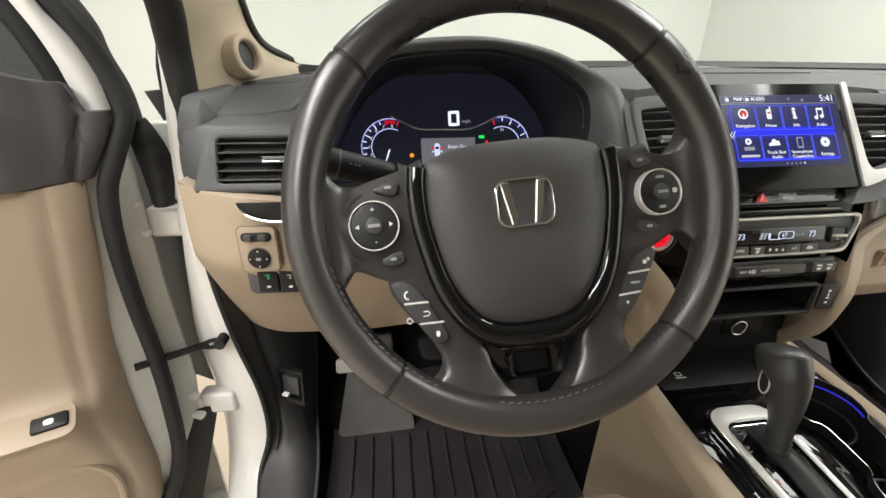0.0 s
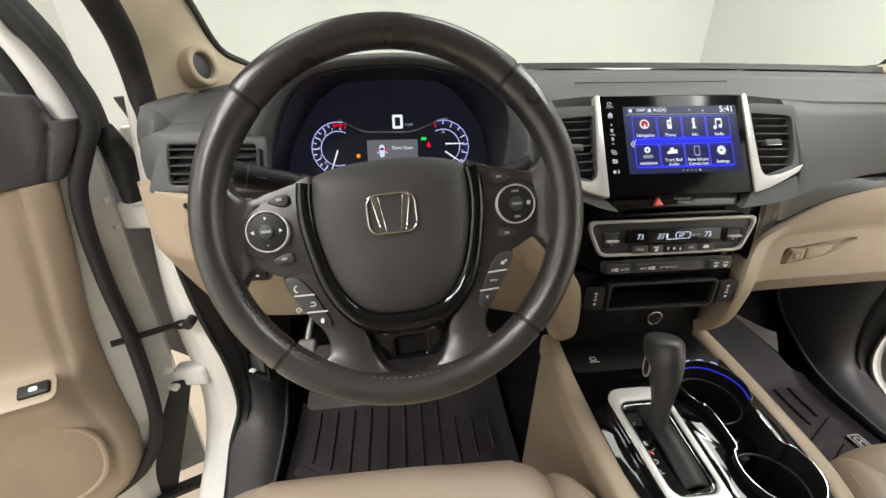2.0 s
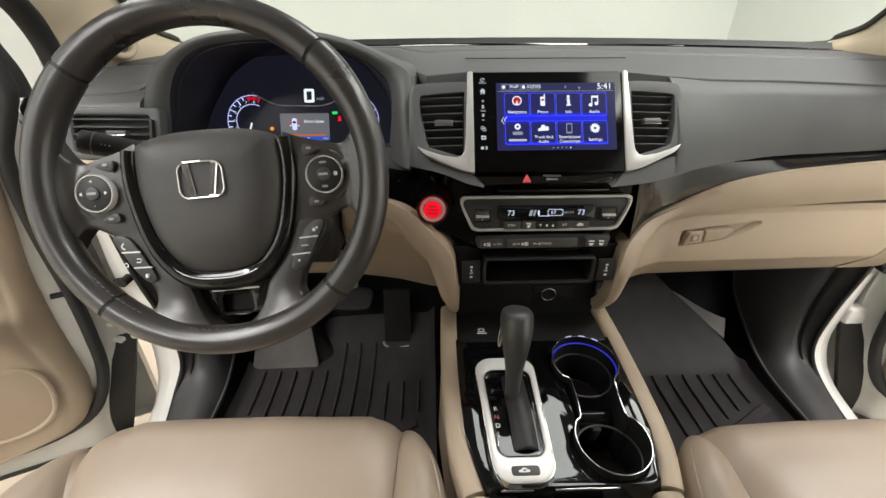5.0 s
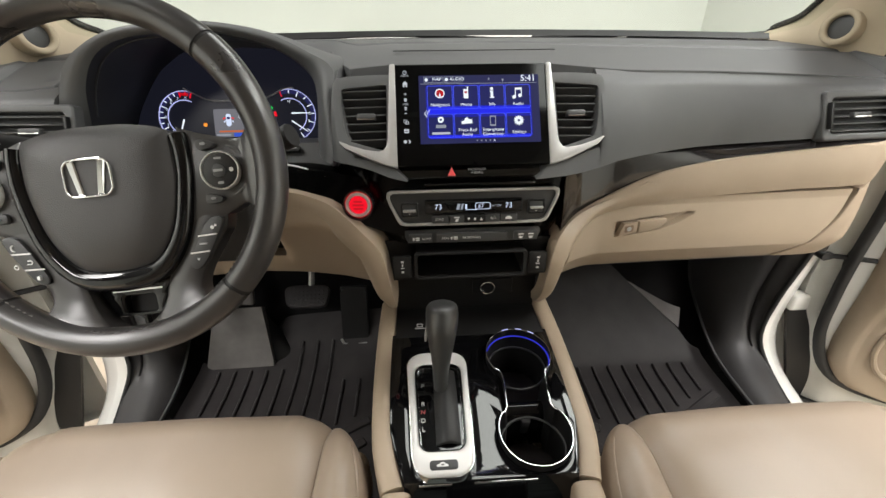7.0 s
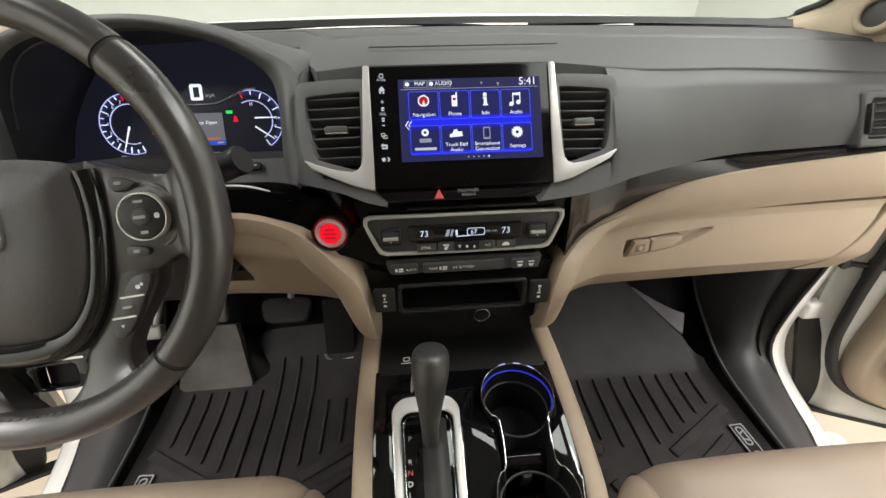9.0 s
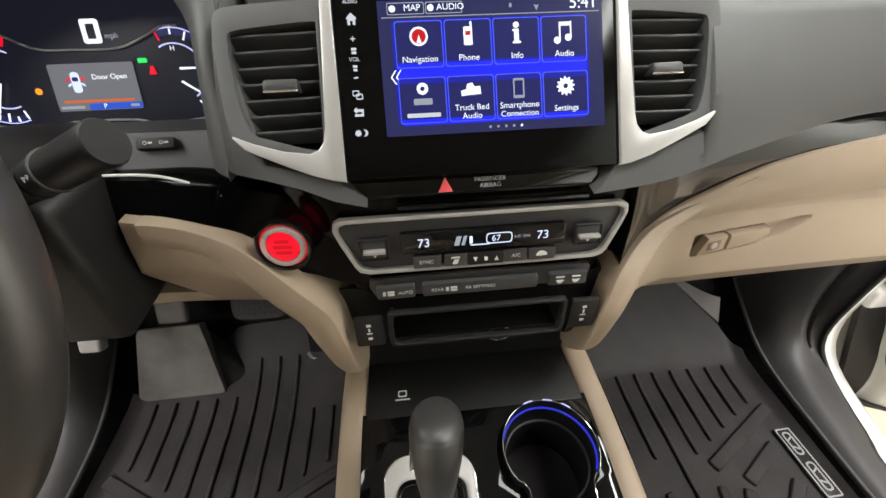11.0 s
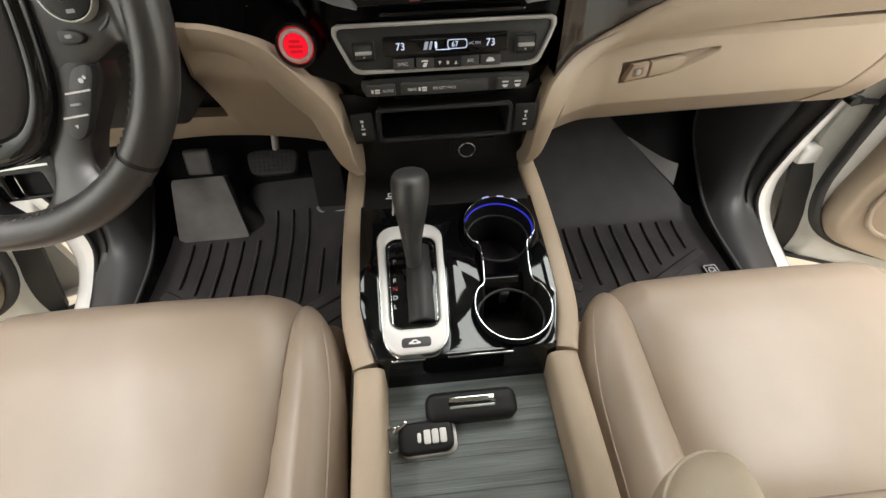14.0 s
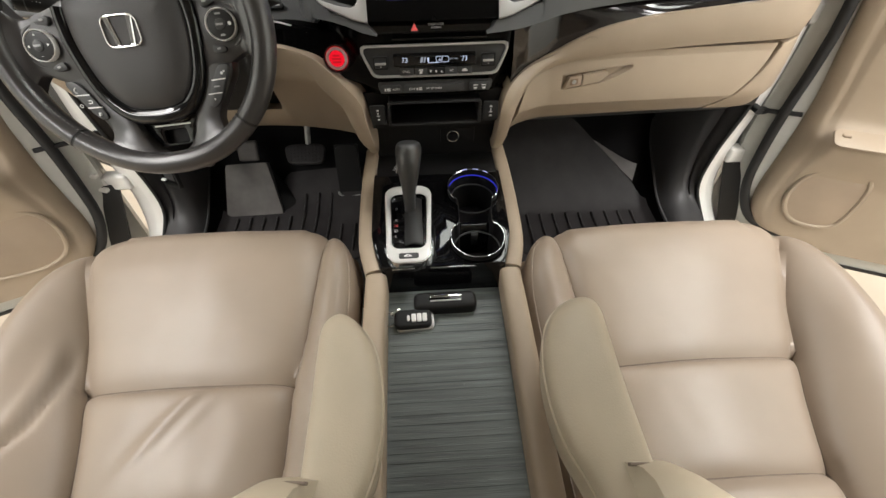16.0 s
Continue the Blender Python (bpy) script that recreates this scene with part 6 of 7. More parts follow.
axis_in = wr.to_3x3() @ Vector((0, 0, -1))
for s in (-1, 1):
    hi = [(s * a, b) for a, b in ((0.080, 0.048), (0.100, 0.040), (0.122, 0.034), (0.144, 0.030), (0.156, 0.040), (0.168, 0.066))]
    lo = [(s * a, b) for a, b in ((0.080, -0.060), (0.104, -0.056), (0.126, -0.048), (0.144, -0.040), (0.154, -0.050), (0.166, -0.072))]
    part("upper_spoke", spoke(lo if s > 0 else hi, hi if s > 0 else lo, 22, [(0, Z0), (0.55, Z0 + 0.001), (0.8, -0.003), (1, 0.002)]), WHEEL, wheel, "black leather upper spoke")
    ou = [(s * a, b) for a, b in ((0.120, -0.040), (0.118, -0.062), (0.106, -0.081), (0.090, -0.104), (0.082, -0.122), (0.084, -0.136), (0.098, -0.146))]
    inn = [(s * a, b) for a, b in ((0.070, -0.060), (0.060, -0.090), (0.048, -0.110), (0.043, -0.124), (0.038, -0.140), (0.028, -0.156), (0.010, -0.170))]
    part("lower_spoke", spoke(inn if s > 0 else ou, ou if s > 0 else inn, 26, [(0, Z0 - 0.002), (0.55, Z0), (0.8, -0.006), (1, 0.001)]), WHEEL, wheel, "black leather lower spoke")
    cx, cy = s * 0.1245, -0.004
    pad = part("round_switch", slab(circle(0.0186, 36, cx, cy), wr, 0.0125, 0.002, (), 2, Z0), KEY_B, wheel, "round four-way switch")
    part("switch_ring", slab(circle(0.0203, 40, cx, cy), wr, 0.0128, 0.0005, (circle(0.0191, 40, cx, cy),), 1, Z0), BRIGHT, pad, "thin silver ring")
    part("switch_centre", slab(circle(0.0074, 24, cx, cy), wr, 0.0150, 0.002, (), 2, Z0), SOFT2, pad)
    mark(pad, wr, 0.0095, 0.0026, cx, cy, GREY_P, "printed_bar", Z0 + 0.0156)
    part("pod_edge", tube([wr @ Vector((cx + s * 0.0275 * math.cos(radians(a)), cy + 0.0275 * math.sin(radians(a)), Z0 + 0.0042 - 0.003 * abs(a / 75) ** 3)) for a in range(-75, 91, 5)], 0.0022, 8), WHEEL, wheel, "raised leather fold round the switch")
    up = Z0 + 0.0130
    if s < 0:
        for q in (-1, 1):
            part("arrow", slab([(cx + q * 0.0152, cy), (cx + q * 0.0120, cy + 0.0020), (cx + q * 0.0120, cy - 0.0020)][::-q], wr, 0.0004, 0, (), 2, up), WHITE_P, pad)
        letters("+", 0.007, wr @ Matrix.Translation((cx, cy + 0.0128, up)), WHITE_P, pad)
        letters("-", 0.007, wr @ Matrix.Translation((cx, cy - 0.0128, up)), WHITE_P, pad)
    else:
        mark(pad, wr, 0.0075, 0.0022, cx, cy + 0.0130, GREY_P, lift=up)
        mark(pad, wr, 0.0060, 0.0026, cx, cy - 0.0130, GREY_P, lift=up)
        mark(pad, wr, 0.0042, 0.0045, cx + 0.0128, cy, WHITE_P, lift=up, r=0.0014)
    for key, (mx, my), wide in ((((0.122, 0.0245), (0.107, 0.0310), (0.1015, 0.0270), (0.1060, 0.0190)), (0.1100, 0.0258), 0.0075), (((0.106, -0.0270), (0.121, -0.0312), (0.119, -0.0372), (0.1045, -0.0365)), (0.1125, -0.0325), 0.0070)):
        edge_pts = [(q.x, q.y) for q in spline([(s * a, b, 0) for a, b in key], 20, True)]
        k1 = part("pod_key", slab(edge_pts if s < 0 else edge_pts[::-1], wr, 0.0085, 0.0015, (), 2, Z0), SOFT2, wheel, "small charcoal key")
        mark(k1, wr, wide * 0.75, 0.0026, s * mx, my, GREY_P, lift=Z0 + 0.0088, r=0.0014)
    col = [(s * a, b) for a, b in ((0.0995, -0.0560), (0.117, -0.0545), (0.106, -0.078), (0.092, -0.1000), (0.083, -0.107), (0.076, -0.104), (0.079, -0.092))]
    edge_pts = [(q.x, q.y) for q in spline([(a, b, 0) for a, b in col], 30, True)]
    lowp = part("lower_switch_column", slab(edge_pts if s < 0 else edge_pts[::-1], wr, 0.0072, 0.0015, (), 2, Z0), SOFT2, wheel, "charcoal lower switch column")
    for x, y in ((0.0985, -0.0710), (0.0880, -0.0890)):
        part("silver_bar", slab(rrect(0.0205, 0.0016, 0.0006, 2), wr @ pose(s * x, y, Z0 + 0.0070, 0, 0, 2 * s), 0.0012), BRIGHT, lowp, "silver divider bar")
    up = Z0 + 0.0074
    if s < 0:
        part("handset_mark", tube([wr @ Vector((-0.1045 + 0.0032 * math.cos(radians(a)), -0.0640 + 0.0032 * math.sin(radians(a)), up)) for a in range(90, 280, 20)], 0.0008, 6), WHITE_P, lowp)
        part("return_mark", tube([wr @ Vector(q) for q in ((-0.0935, -0.0790, up), (-0.0900, -0.0790, up), (-0.0885, -0.0810, up), (-0.0900, -0.0828, up), (-0.0945, -0.0828, up))], 0.0006, 6), WHITE_P, lowp)
        part("icon_mark", slab(circle(0.0026, 16, -0.1060, -0.0850), wr, 0.0004, 0, (circle(0.0018, 16, -0.1060, -0.0850),), 1, up), WHITE_P, lowp)
        mark(lowp, wr, 0.0030, 0.0045, -0.0840, -0.0985, WHITE_P, lift=up, r=0.0012)
    else:
        part("icon_mark", slab(circle(0.0020, 14, 0.1050, -0.0632), wr, 0.0004, 0, (), 1, up), WHITE_P, lowp)
        part("icon_mark", slab(circle(0.0014, 14, 0.1085, -0.0612), wr, 0.0004, 0, (), 1, up), WHITE_P, lowp)
        mark(lowp, wr, 0.0075, 0.0018, 0.0935, -0.0800, GREY_P, lift=up)
        part("arrow", slab([(0.0835, -0.0955), (0.0850, -0.0985), (0.0865, -0.0955)], wr, 0.0004, 0, (), 1, up), WHITE_P, lowp)

hubs = [(q.x, q.y) for q in spline([(a, b, 0) for a, b in ((0.0, 0.050), (0.060, 0.046), (0.094, 0.036), (0.094, -0.040), (0.072, -0.080), (0.048, -0.108), (0.0, -0.112), (-0.048, -0.108), (-0.072, -0.080), (-0.094, -0.040), (-0.094, 0.036), (-0.060, 0.046))], 48, True)]
part("hub_back", slab(hubs[::-1], wr, 0.040, 0.004, (), 2, -0.058), BLACK, wheel, "black hub housing")
padh = [(0.0, 0.055), (0.037, 0.0535), (0.068, 0.047), (0.0775, 0.039), (0.0795, 0.018), (0.0780, -0.014), (0.0670, -0.056), (0.0500, -0.084), (0.030, -0.0985), (0.0, -0.1025)]
pado = padh + [(-a, b) for a, b in padh[-2:0:-1]]
pads = [(p.x, p.y) for p in spline([(a, b, 0) for a, b in pado], 96, True)]
part("airbag_pad", pillow(pads[::-1], wr @ Matrix.Translation((-0.001, 0, -0.016)), 0.016, 14, 0.012, 5.0), PAD, wheel, "charcoal vinyl airbag cover")


def u_trim(z):
    c = ((0.0835, 0.039), (0.0860, 0.020), (0.0845, -0.012), (0.0735, -0.060), (0.0560, -0.0905), (0.0340, -0.1065), (0.0, -0.1110))
    path = [(-a, b, z) for a, b in c] + [(a, b, z) for a, b in c[-2::-1]]
    return [wr @ (p + Vector((-0.001, 0, 0))) for p in spline(path, 72)]


part("gloss_trim", sweep(u_trim(-0.002), [(-0.0085, -0.016)] + [(-0.0085 * math.cos(math.pi * i / 16), -0.003 + 0.0075 * math.sin(math.pi * i / 16)) for i in range(17)] + [(0.0085, -0.016)], wr.to_3x3() @ Vector((0, 0, 1)), lambda t: 1.0 + 0.45 * math.exp(-((t - 0.5) / 0.17) ** 2)), GLOSS, wheel, "gloss black trim round the airbag")
part("lower_plate", slab([(-0.050, -0.108), (0.050, -0.108), (0.040, -0.134), (0.028, -0.156), (-0.028, -0.156), (-0.040, -0.134)][::-1], wr, 0.010, 0.003, (rrect(0.034, 0.020, 0.003, 4, 0.0, -0.1425),), 2, -0.034), GLOSS, wheel, "gloss black lower plate")
part("lower_plate_line", slab(rrect(0.056, 0.0022, 0.0010, 2, 0, -0.1255), wr, 0.0006, 0, (), 1, -0.0238), CHROME, wheel, "thin chrome line")
part("lower_slot", slab(rrect(0.040, 0.026, 0.003, 4, 0.0, -0.1425), wr, 0.002, 0, (), 1, -0.040), BLACK, wheel, "black slot in the lower plate")
# the maker's badge, as a plain shape
badge = part("badge", slab(rrect(0.0490, 0.0400, 0.011, 6, -0.002, 0.0), wr, 0.0050, 0.0015, (rrect(0.0445, 0.0355, 0.009, 6, -0.002, 0.0),), 2, 0.0100), CHROME, wheel, "plain chrome badge")
for s in (-1, 1):
    part("badge_bar", slab([(-0.002 + s * 0.0065, -0.0175), (-0.002 + s * 0.0125, -0.0175), (-0.002 + s * 0.0195, 0.0175), (-0.002 + s * 0.0115, 0.0175)][::s], wr, 0.0045, 0.001, (), 1, 0.0100), CHROME, badge, "slanted chrome bar")

# steering column and stalks
column = thing("steering_column", (-0.416, 0.42, 1.08), "black steering column shroud with wiper and light stalks", "steering column")


def shroud_col(u, v):
    a = u * math.tau
    w = 0.066 + 0.014 * v
    hgt = 0.050 + 0.016 * v
    c = Vector((-0.416, 0.358, 1.128)) + Vector((0, 0.25, -0.085)) * v
    cs, sn = math.cos(a), math.sin(a)
    return c + Vector((w * (abs(cs) ** 0.6) * (1 if cs > 0 else -1), 0, hgt * (abs(sn) ** 0.6) * (1 if sn > 0 else -1)))


part("shroud", sheet(shroud_col, 36, 8, (0, 1, 0), 0), BLACK, column, "black column shroud")
part("shroud_seam", tube([shroud_col(0.0, v / 8) + Vector((0.0005, 0, 0)) for v in range(9)], 0.0012, 6), SEAL, column)
part("lower_cover", box(0.180, 0.13, 0.145, pose(-0.415, 0.515, 1.0275, 0), 0.012, 3), BLACK, column, "black lower column cover")
part("tilt_lever", box(0.07, 0.03, 0.012, pose(-0.43, 0.435, 1.010, -12), 0.004), SOFT2, column, "black tilt lever")
for s in (-1, 1):
    tip = Vector((-0.241, 0.430, 1.158)) if s > 0 else Vector((-0.585, 0.382, 1.172))
    fat = 0.80 if s > 0 else 0.74
    root = Vector((-0.354, 0.457, 1.107)) if s > 0 else Vector((-0.478, 0.412, 1.138))
    d = tip - root
    stalk = part("stalk", tube([root + d * t for t in (0, 0.2, 0.36, 0.42)], lambda t: 0.010 + 0.004 * t, 16), BLACK, column, "black stalk")
    part("stalk_knob", tube([root + d * t for t in (0.40, 0.44, 0.56, 0.90, 0.98, 1.0)], lambda t: fat * curve([(0, 0.0135), (0.2, 0.0165), (0.5, 0.0180), (0.9, 0.0195), (1.0, 0.0180)], t), 24), BLACK, stalk, "ribbed stalk end")
    part("stalk_ring", tube([root + d * t for t in ((0.565, 0.580) if s > 0 else (0.88, 0.892))], 0.0192 * fat, 24), SOFT, stalk)
    for i in range(3):
        q = root + d * ((0.46 if s > 0 else 0.70) + 0.035 * i) + Vector((0, -0.0165, 0.006)) * fat
        part("printed_mark", box(0.003, 0.001, 0.0035, pose(*q)), WHITE_P, stalk)

# ---- front seats ----
PROF = [(-0.36, 0.700), (-0.15, 0.706), (0.0, 0.727), (0.08, 0.744), (0.16, 0.766), (0.22, 0.778), (0.27, 0.780), (0.34, 0.775)]
SEAM_OUT = [(-0.40, 0.525), (-0.15, 0.537), (-0.07, 0.554), (0.01, 0.579), (0.09, 0.602), (0.17, 0.632), (0.25, 0.662), (0.33, 0.690)]
SEAM_IN = [(-0.40, 0.256), (-0.12, 0.247), (0.0, 0.249), (0.07, 0.240), (0.17, 0.231), (0.33, 0.224)]
CROSS = (0.006, -0.161)


def seat_z(y):
    return curve(PROF, y)


def seat(s, lift, xi, xo, yf, label):
    """A front seat; xi, xo: its sides, yf: its front edge, all as distances from the car's middle line."""
    st = thing("front_seat", (s * 0.44, 0.0, 0.43), label, "seat", "front seats")
    ai, bi, ao, bo = 0.115, 0.175, 0.135, 0.185
    ci, co = (xi + ai, yf - bi), (xo - ao, yf - bo)

    def world(x, y, z):
        return Vector((s * x, y, z + lift))

    def rim_y(x):
        """The rounded front edge in plan."""
        if x < ci[0]:
            return ci[1] + bi * math.sqrt(max(0.0, 1 - ((ci[0] - x) / ai) ** 2))
        if x > co[0]:
            return co[1] + bo * math.sqrt(max(0.0, 1 - ((x - co[0]) / ao) ** 2))
        return yf

    def inset(x, y):
        """How far a place lies inside the cushion's edge."""
        d = min(x - xi, xo - x, yf - y)
        if y > ci[1] and x < ci[0]:
            d = min(d, (1 - math.hypot((ci[0] - x) / ai, (y - ci[1]) / bi)) * 0.13)
        if y > co[1] and x > co[0]:
            d = min(d, (1 - math.hypot((x - co[0]) / ao, (y - co[1]) / bo)) * 0.13)
        return max(0.0, d)

    def sink(d, deep, wide):
        return deep * math.exp(-abs(d) / wide)

    def soft(x, y):
        """Height of the padded cushion."""
        a, b = curve(SEAM_IN, y), curve(SEAM_OUT, y)
        z = seat_z(y) + 0.0022 * noise.noise(Vector((x * 9, y * 7, 3.1 * s))) + 0.0008 * noise.noise(Vector((x * 30, y * 22, 1.7 * s)))
        if x < a:
            w = (a - x) / (a - xi)
            z += 0.019 * math.sin(math.pi * min(1.0, w * 0.85)) - sink(x - a, 0.015, 0.009)
            if s < 0:
                z -= 0.0012 * math.exp(-((w - 0.55) / 0.02) ** 2)
        elif x > b:
            w = (x - b) / (xo - b)
            up = 0.046 * (1 - ease(0.02, 0.26, y)) + 0.010
            z += up * math.sin(math.pi * min(1.0, w * 0.72)) - sink(x - b, 0.014, 0.010)
            if s < 0:
                line = curve([(-0.30, 0.74), (-0.16, 0.668), (-0.09, 0.628), (-0.05, 0.608), (0.02, 0.600), (0.10, 0.612)], y)
                z -= (0.007 * math.exp(-((x - line) / 0.007) ** 2) - 0.004 * math.exp(-((x - line - 0.016) / 0.010) ** 2)) * (1 - ease(0.03, 0.10, y))
                k = noise.noise(Vector((x * 16 + y * 9, y * 13, 5.5)))
                z -= 0.0035 * math.exp(-(k / 0.13) ** 2) * ease(0.04, 0.09, x - line) * (1 - ease(0.02, 0.14, y))
        else:
            u = (x - a) / (b - a)
            z += 0.010 * math.sin(math.pi * u) - sink(x - a, 0.017, 0.014) - sink(x - b, 0.016, 0.013)
            z -= sum(sink(y - c, 0.016, 0.009 if y < c else 0.018) for c in CROSS)
            if s < 0 and y < CROSS[0]:
                near = ease(-0.15, -0.06, y) * (1 - ease(-0.012, CROSS[0], y))
                for x0, tall, wide in ((0.405, 0.0050, 0.012), (0.372, 0.0016, 0.010)):
                    z += tall * near * math.exp(-(((x - x0) * 0.80 + (y + 0.03) * 0.60) / wide) ** 2)
        d, r = inset(x, y), 0.056
        return z - (r * (1 - math.sqrt(max(0.0, 1 - (1 - d / r) ** 2))) if d < r else 0.0)

    def panel(y0, y1):
        """A centre panel between two cross seams; with no y1 it rolls over the front edge and down."""
        def f(u, v):
            if y1 is not None:
                y = y0 + (y1 - y0) * v
                a, b = curve(SEAM_IN, y), curve(SEAM_OUT, y)
                return world(a + (b - a) * u, y, soft(a + (b - a) * u, y))
            xe = curve(SEAM_IN, 0.33) + (curve(SEAM_OUT, 0.33) - curve(SEAM_IN, 0.33)) * u
            ye = rim_y(xe)
            if v > 0.84:
                return world(xe, ye - 0.03 * ((v - 0.84) / 0.16), soft(xe, ye) - 0.12 * (v - 0.84) / 0.16)
            y = y0 + (ye - y0) * (1 - (1 - v / 0.84) ** 1.7)
            a, b = curve(SEAM_IN, y), curve(SEAM_OUT, y)
            x = a + (b - a) * u + (xe - (curve(SEAM_IN, ye) + (curve(SEAM_OUT, ye) - curve(SEAM_IN, ye)) * u)) * (v / 0.84) ** 3
            return world(x, y, soft(x, y))
        return f
    part("cushion_front", sheet(panel(CROSS[0], None), 60, 56, (0, 0, -1), 0.02, 0), LEATHER, st, "beige leather thigh panel")
    part("cushion_middle", sheet(panel(CROSS[1], CROSS[0]), 70, 50, (0, 0, -1), 0.02, 0), LEATHER, st, "beige leather middle panel")
    part("cushion_rear", sheet(panel(-0.36, CROSS[1]), 40, 18, (0, 0, -1), 0.02, 0), LEATHER, st, "beige leather rear panel")

    def bolster(tab, side, c, a, b, sg):
        """A side bolster: from its seam to the edge, which curves in to meet the seam at the front."""
        x_end = curve(tab, 0.33)
        y_end = rim_y(x_end)
        k_end = math.acos(max(-1.0, min(1.0, (x_end - c[0]) * sg / a))) if (x_end - c[0]) * sg > 0 else math.pi / 2
        edge = [Vector((side, -0.36 + (c[1] + 0.36) * i / 30, 0)) for i in range(31)]
        edge += [Vector((c[0] + sg * a * math.cos(k_end * i / 30), c[1] + b * math.sin(k_end * i / 30), 0)) for i in range(1, 31)]
        edge[-1] = Vector((x_end, y_end, 0))
        run = [0.0]
        for p, q in zip(edge, edge[1:]):
            run.append(run[-1] + (q - p).length)

        def at(v):
            t = v * run[-1]
            k = min(len(run) - 2, max(i for i in range(len(run)) if run[i] <= t + 1e-9))
            return edge[k].lerp(edge[k + 1], (t - run[k]) / (run[k + 1] - run[k]))

        def f(u, v):
            ys = -0.36 + (y_end + 0.36) * v
            seam, out = Vector((curve(tab, ys), ys, 0)), at(v)
            if u > 0.8:
                w = (u - 0.8) / 0.2
                return world(out.x - sg * 0.02 * w, out.y - 0.02 * w, soft(out.x, out.y) - 0.13 * w)
            p = seam.lerp(out, 1 - (1 - u / 0.8) ** 1.5)
            return world(p.x, p.y, soft(p.x, p.y))
        return f
    fi, fo = bolster(SEAM_IN, xi, ci, ai, bi, -1), bolster(SEAM_OUT, xo, co, ao, bo, 1)
    inner = part("bolster_inner", sheet(fi, 34, 80, (0, 0, -1), 0.02, 0), LEATHER, st, "beige leather bolster")
    outer = part("bolster_outer", sheet(fo, 56, 110, (0, 0, -1), 0.02, 0), LEATHER, st, "beige leather bolster")
    part("piping", tube([fi(0.56, 0.10 + 0.80 * i / 40) + Vector((0, 0, 0.0002)) for i in range(41)], 0.0016, 6), LEATHER, inner)
    for tab in (SEAM_IN, SEAM_OUT):
        line = [(curve(tab, y), y) for y in (-0.32 + (rim_y(curve(tab, 0.33)) + 0.30) * i / 40 for i in range(41))]
        part("seam_line", tube([world(x, y, soft(x, y) + 0.0006) for x, y in line], 0.0013, 6), SEAM, st)
    for c in CROSS:
        a, b = curve(SEAM_IN, c), curve(SEAM_OUT, c)
        part("seam_line", tube([world(a + (b - a) * i / 20, c, soft(a + (b - a) * i / 20, c) + 0.0006) for i in range(21)], 0.0013, 6), SEAM, st)
    part("seat_base", box(0.46, 0.50, 0.14, pose(s * 0.43, 0.0, 0.55 + lift), 0.03), BLACK, st, "black plastic seat base")
    part("side_shield", box(0.05, 0.26, 0.10, pose(s * (xi + 0.042), yf - 0.155, 0.645 + lift, 5), 0.022, 4), TAN, st, "beige plastic seat side shield")
    part("side_valance", sheet(lambda u, v: world(xi + 0.022 + 0.004 * v, 0.10 - 0.46 * u, 0.50 + 0.15 * v), 6, 4, (1, 0, 0), 0.02, 0.004), BLACK, st)
    for q in (0.21, 0.63):
        part("seat_rail", box(0.03, 0.56, 0.06, pose(s * q, 0.04, 0.455), 0.008), STEEL, st, "steel seat rail")
    back = part("backrest", sheet(lambda u, v: world(0.19 + 0.50 * u - (u - 0.5) * 0.10 * v, -0.29 - 0.30 * v - 0.06 * math.sin(math.pi * u), 0.69 + 0.68 * v), 18, 16, (0, -1, -0.2), 0.10, 0.03), LEATHER, st, "beige leather backrest")
    wing = spline([(0.165, -0.215, 0.875), (0.215, -0.212, 0.842), (0.275, -0.232, 0.795), (0.34, -0.262, 0.745)] if s > 0 else [(0.150, -0.215, 0.880), (0.195, -0.205, 0.845), (0.240, -0.212, 0.800), (0.300, -0.245, 0.745)], 18)
    part("backrest_wing", tube([world(p.x, p.y, p.z - lift) for p in wing], lambda t: 0.036 + 0.012 * t, 16), ARMREST, back, "beige vinyl backrest side wing")
    part("piping", tube([world(p.x, p.y + 0.028, p.z + 0.024 - lift) for p in wing], 0.0020, 6), SEAM, back)

    # folded-down armrest on the inboard side: straight towards the seat, bellied towards the console
    plan = ((0.150, 0.028), (0.124, 0.014), (0.102, -0.018), (0.090, -0.062), (0.086, -0.110), (0.092, -0.165), (0.108, -0.215), (0.125, -0.30), (0.168, -0.31), (0.169, -0.20), (0.170, -0.10), (0.172, -0.03), (0.170, 0.010)) if s < 0 else ((0.190, 0.034), (0.160, 0.028), (0.134, 0.004), (0.117, -0.040), (0.112, -0.095), (0.118, -0.150), (0.138, -0.205), (0.160, -0.30), (0.208, -0.31), (0.205, -0.20), (0.204, -0.10), (0.206, -0.03), (0.206, 0.018))
    loop = [(p.x, p.y) for p in spline([(s * a, b, 0) for a, b in plan], 72, True)]
    mid = (sum(a for a, b in loop) / 72, sum(b for a, b in loop) / 72)
    bm = bmesh.new()
    rows = []
    for k, dz in ((0.80, -0.060), (0.93, -0.050), (0.99, -0.030), (1.0, -0.012), (0.985, 0.002), (0.94, 0.012), (0.85, 0.019), (0.65, 0.024), (0.40, 0.026)):
        rows.append([bm.verts.new((mid[0] + (a - mid[0]) * k, mid[1] + (b - mid[1]) * (1 - (1 - k) * 0.45), 0.868 + dz - 0.04 * (0.03 - b))) for a, b in loop])
    for p, q in zip(rows, rows[1:]):
        for i in range(72):
            bm.faces.new((p[i], p[(i + 1) % 72], q[(i + 1) % 72], q[i]))
    bm.faces.new(rows[-1])
    bm.faces.new(rows[0][::-1])
    armp = part("armrest", bm, ARMREST, st, "beige vinyl folding armrest", 60)
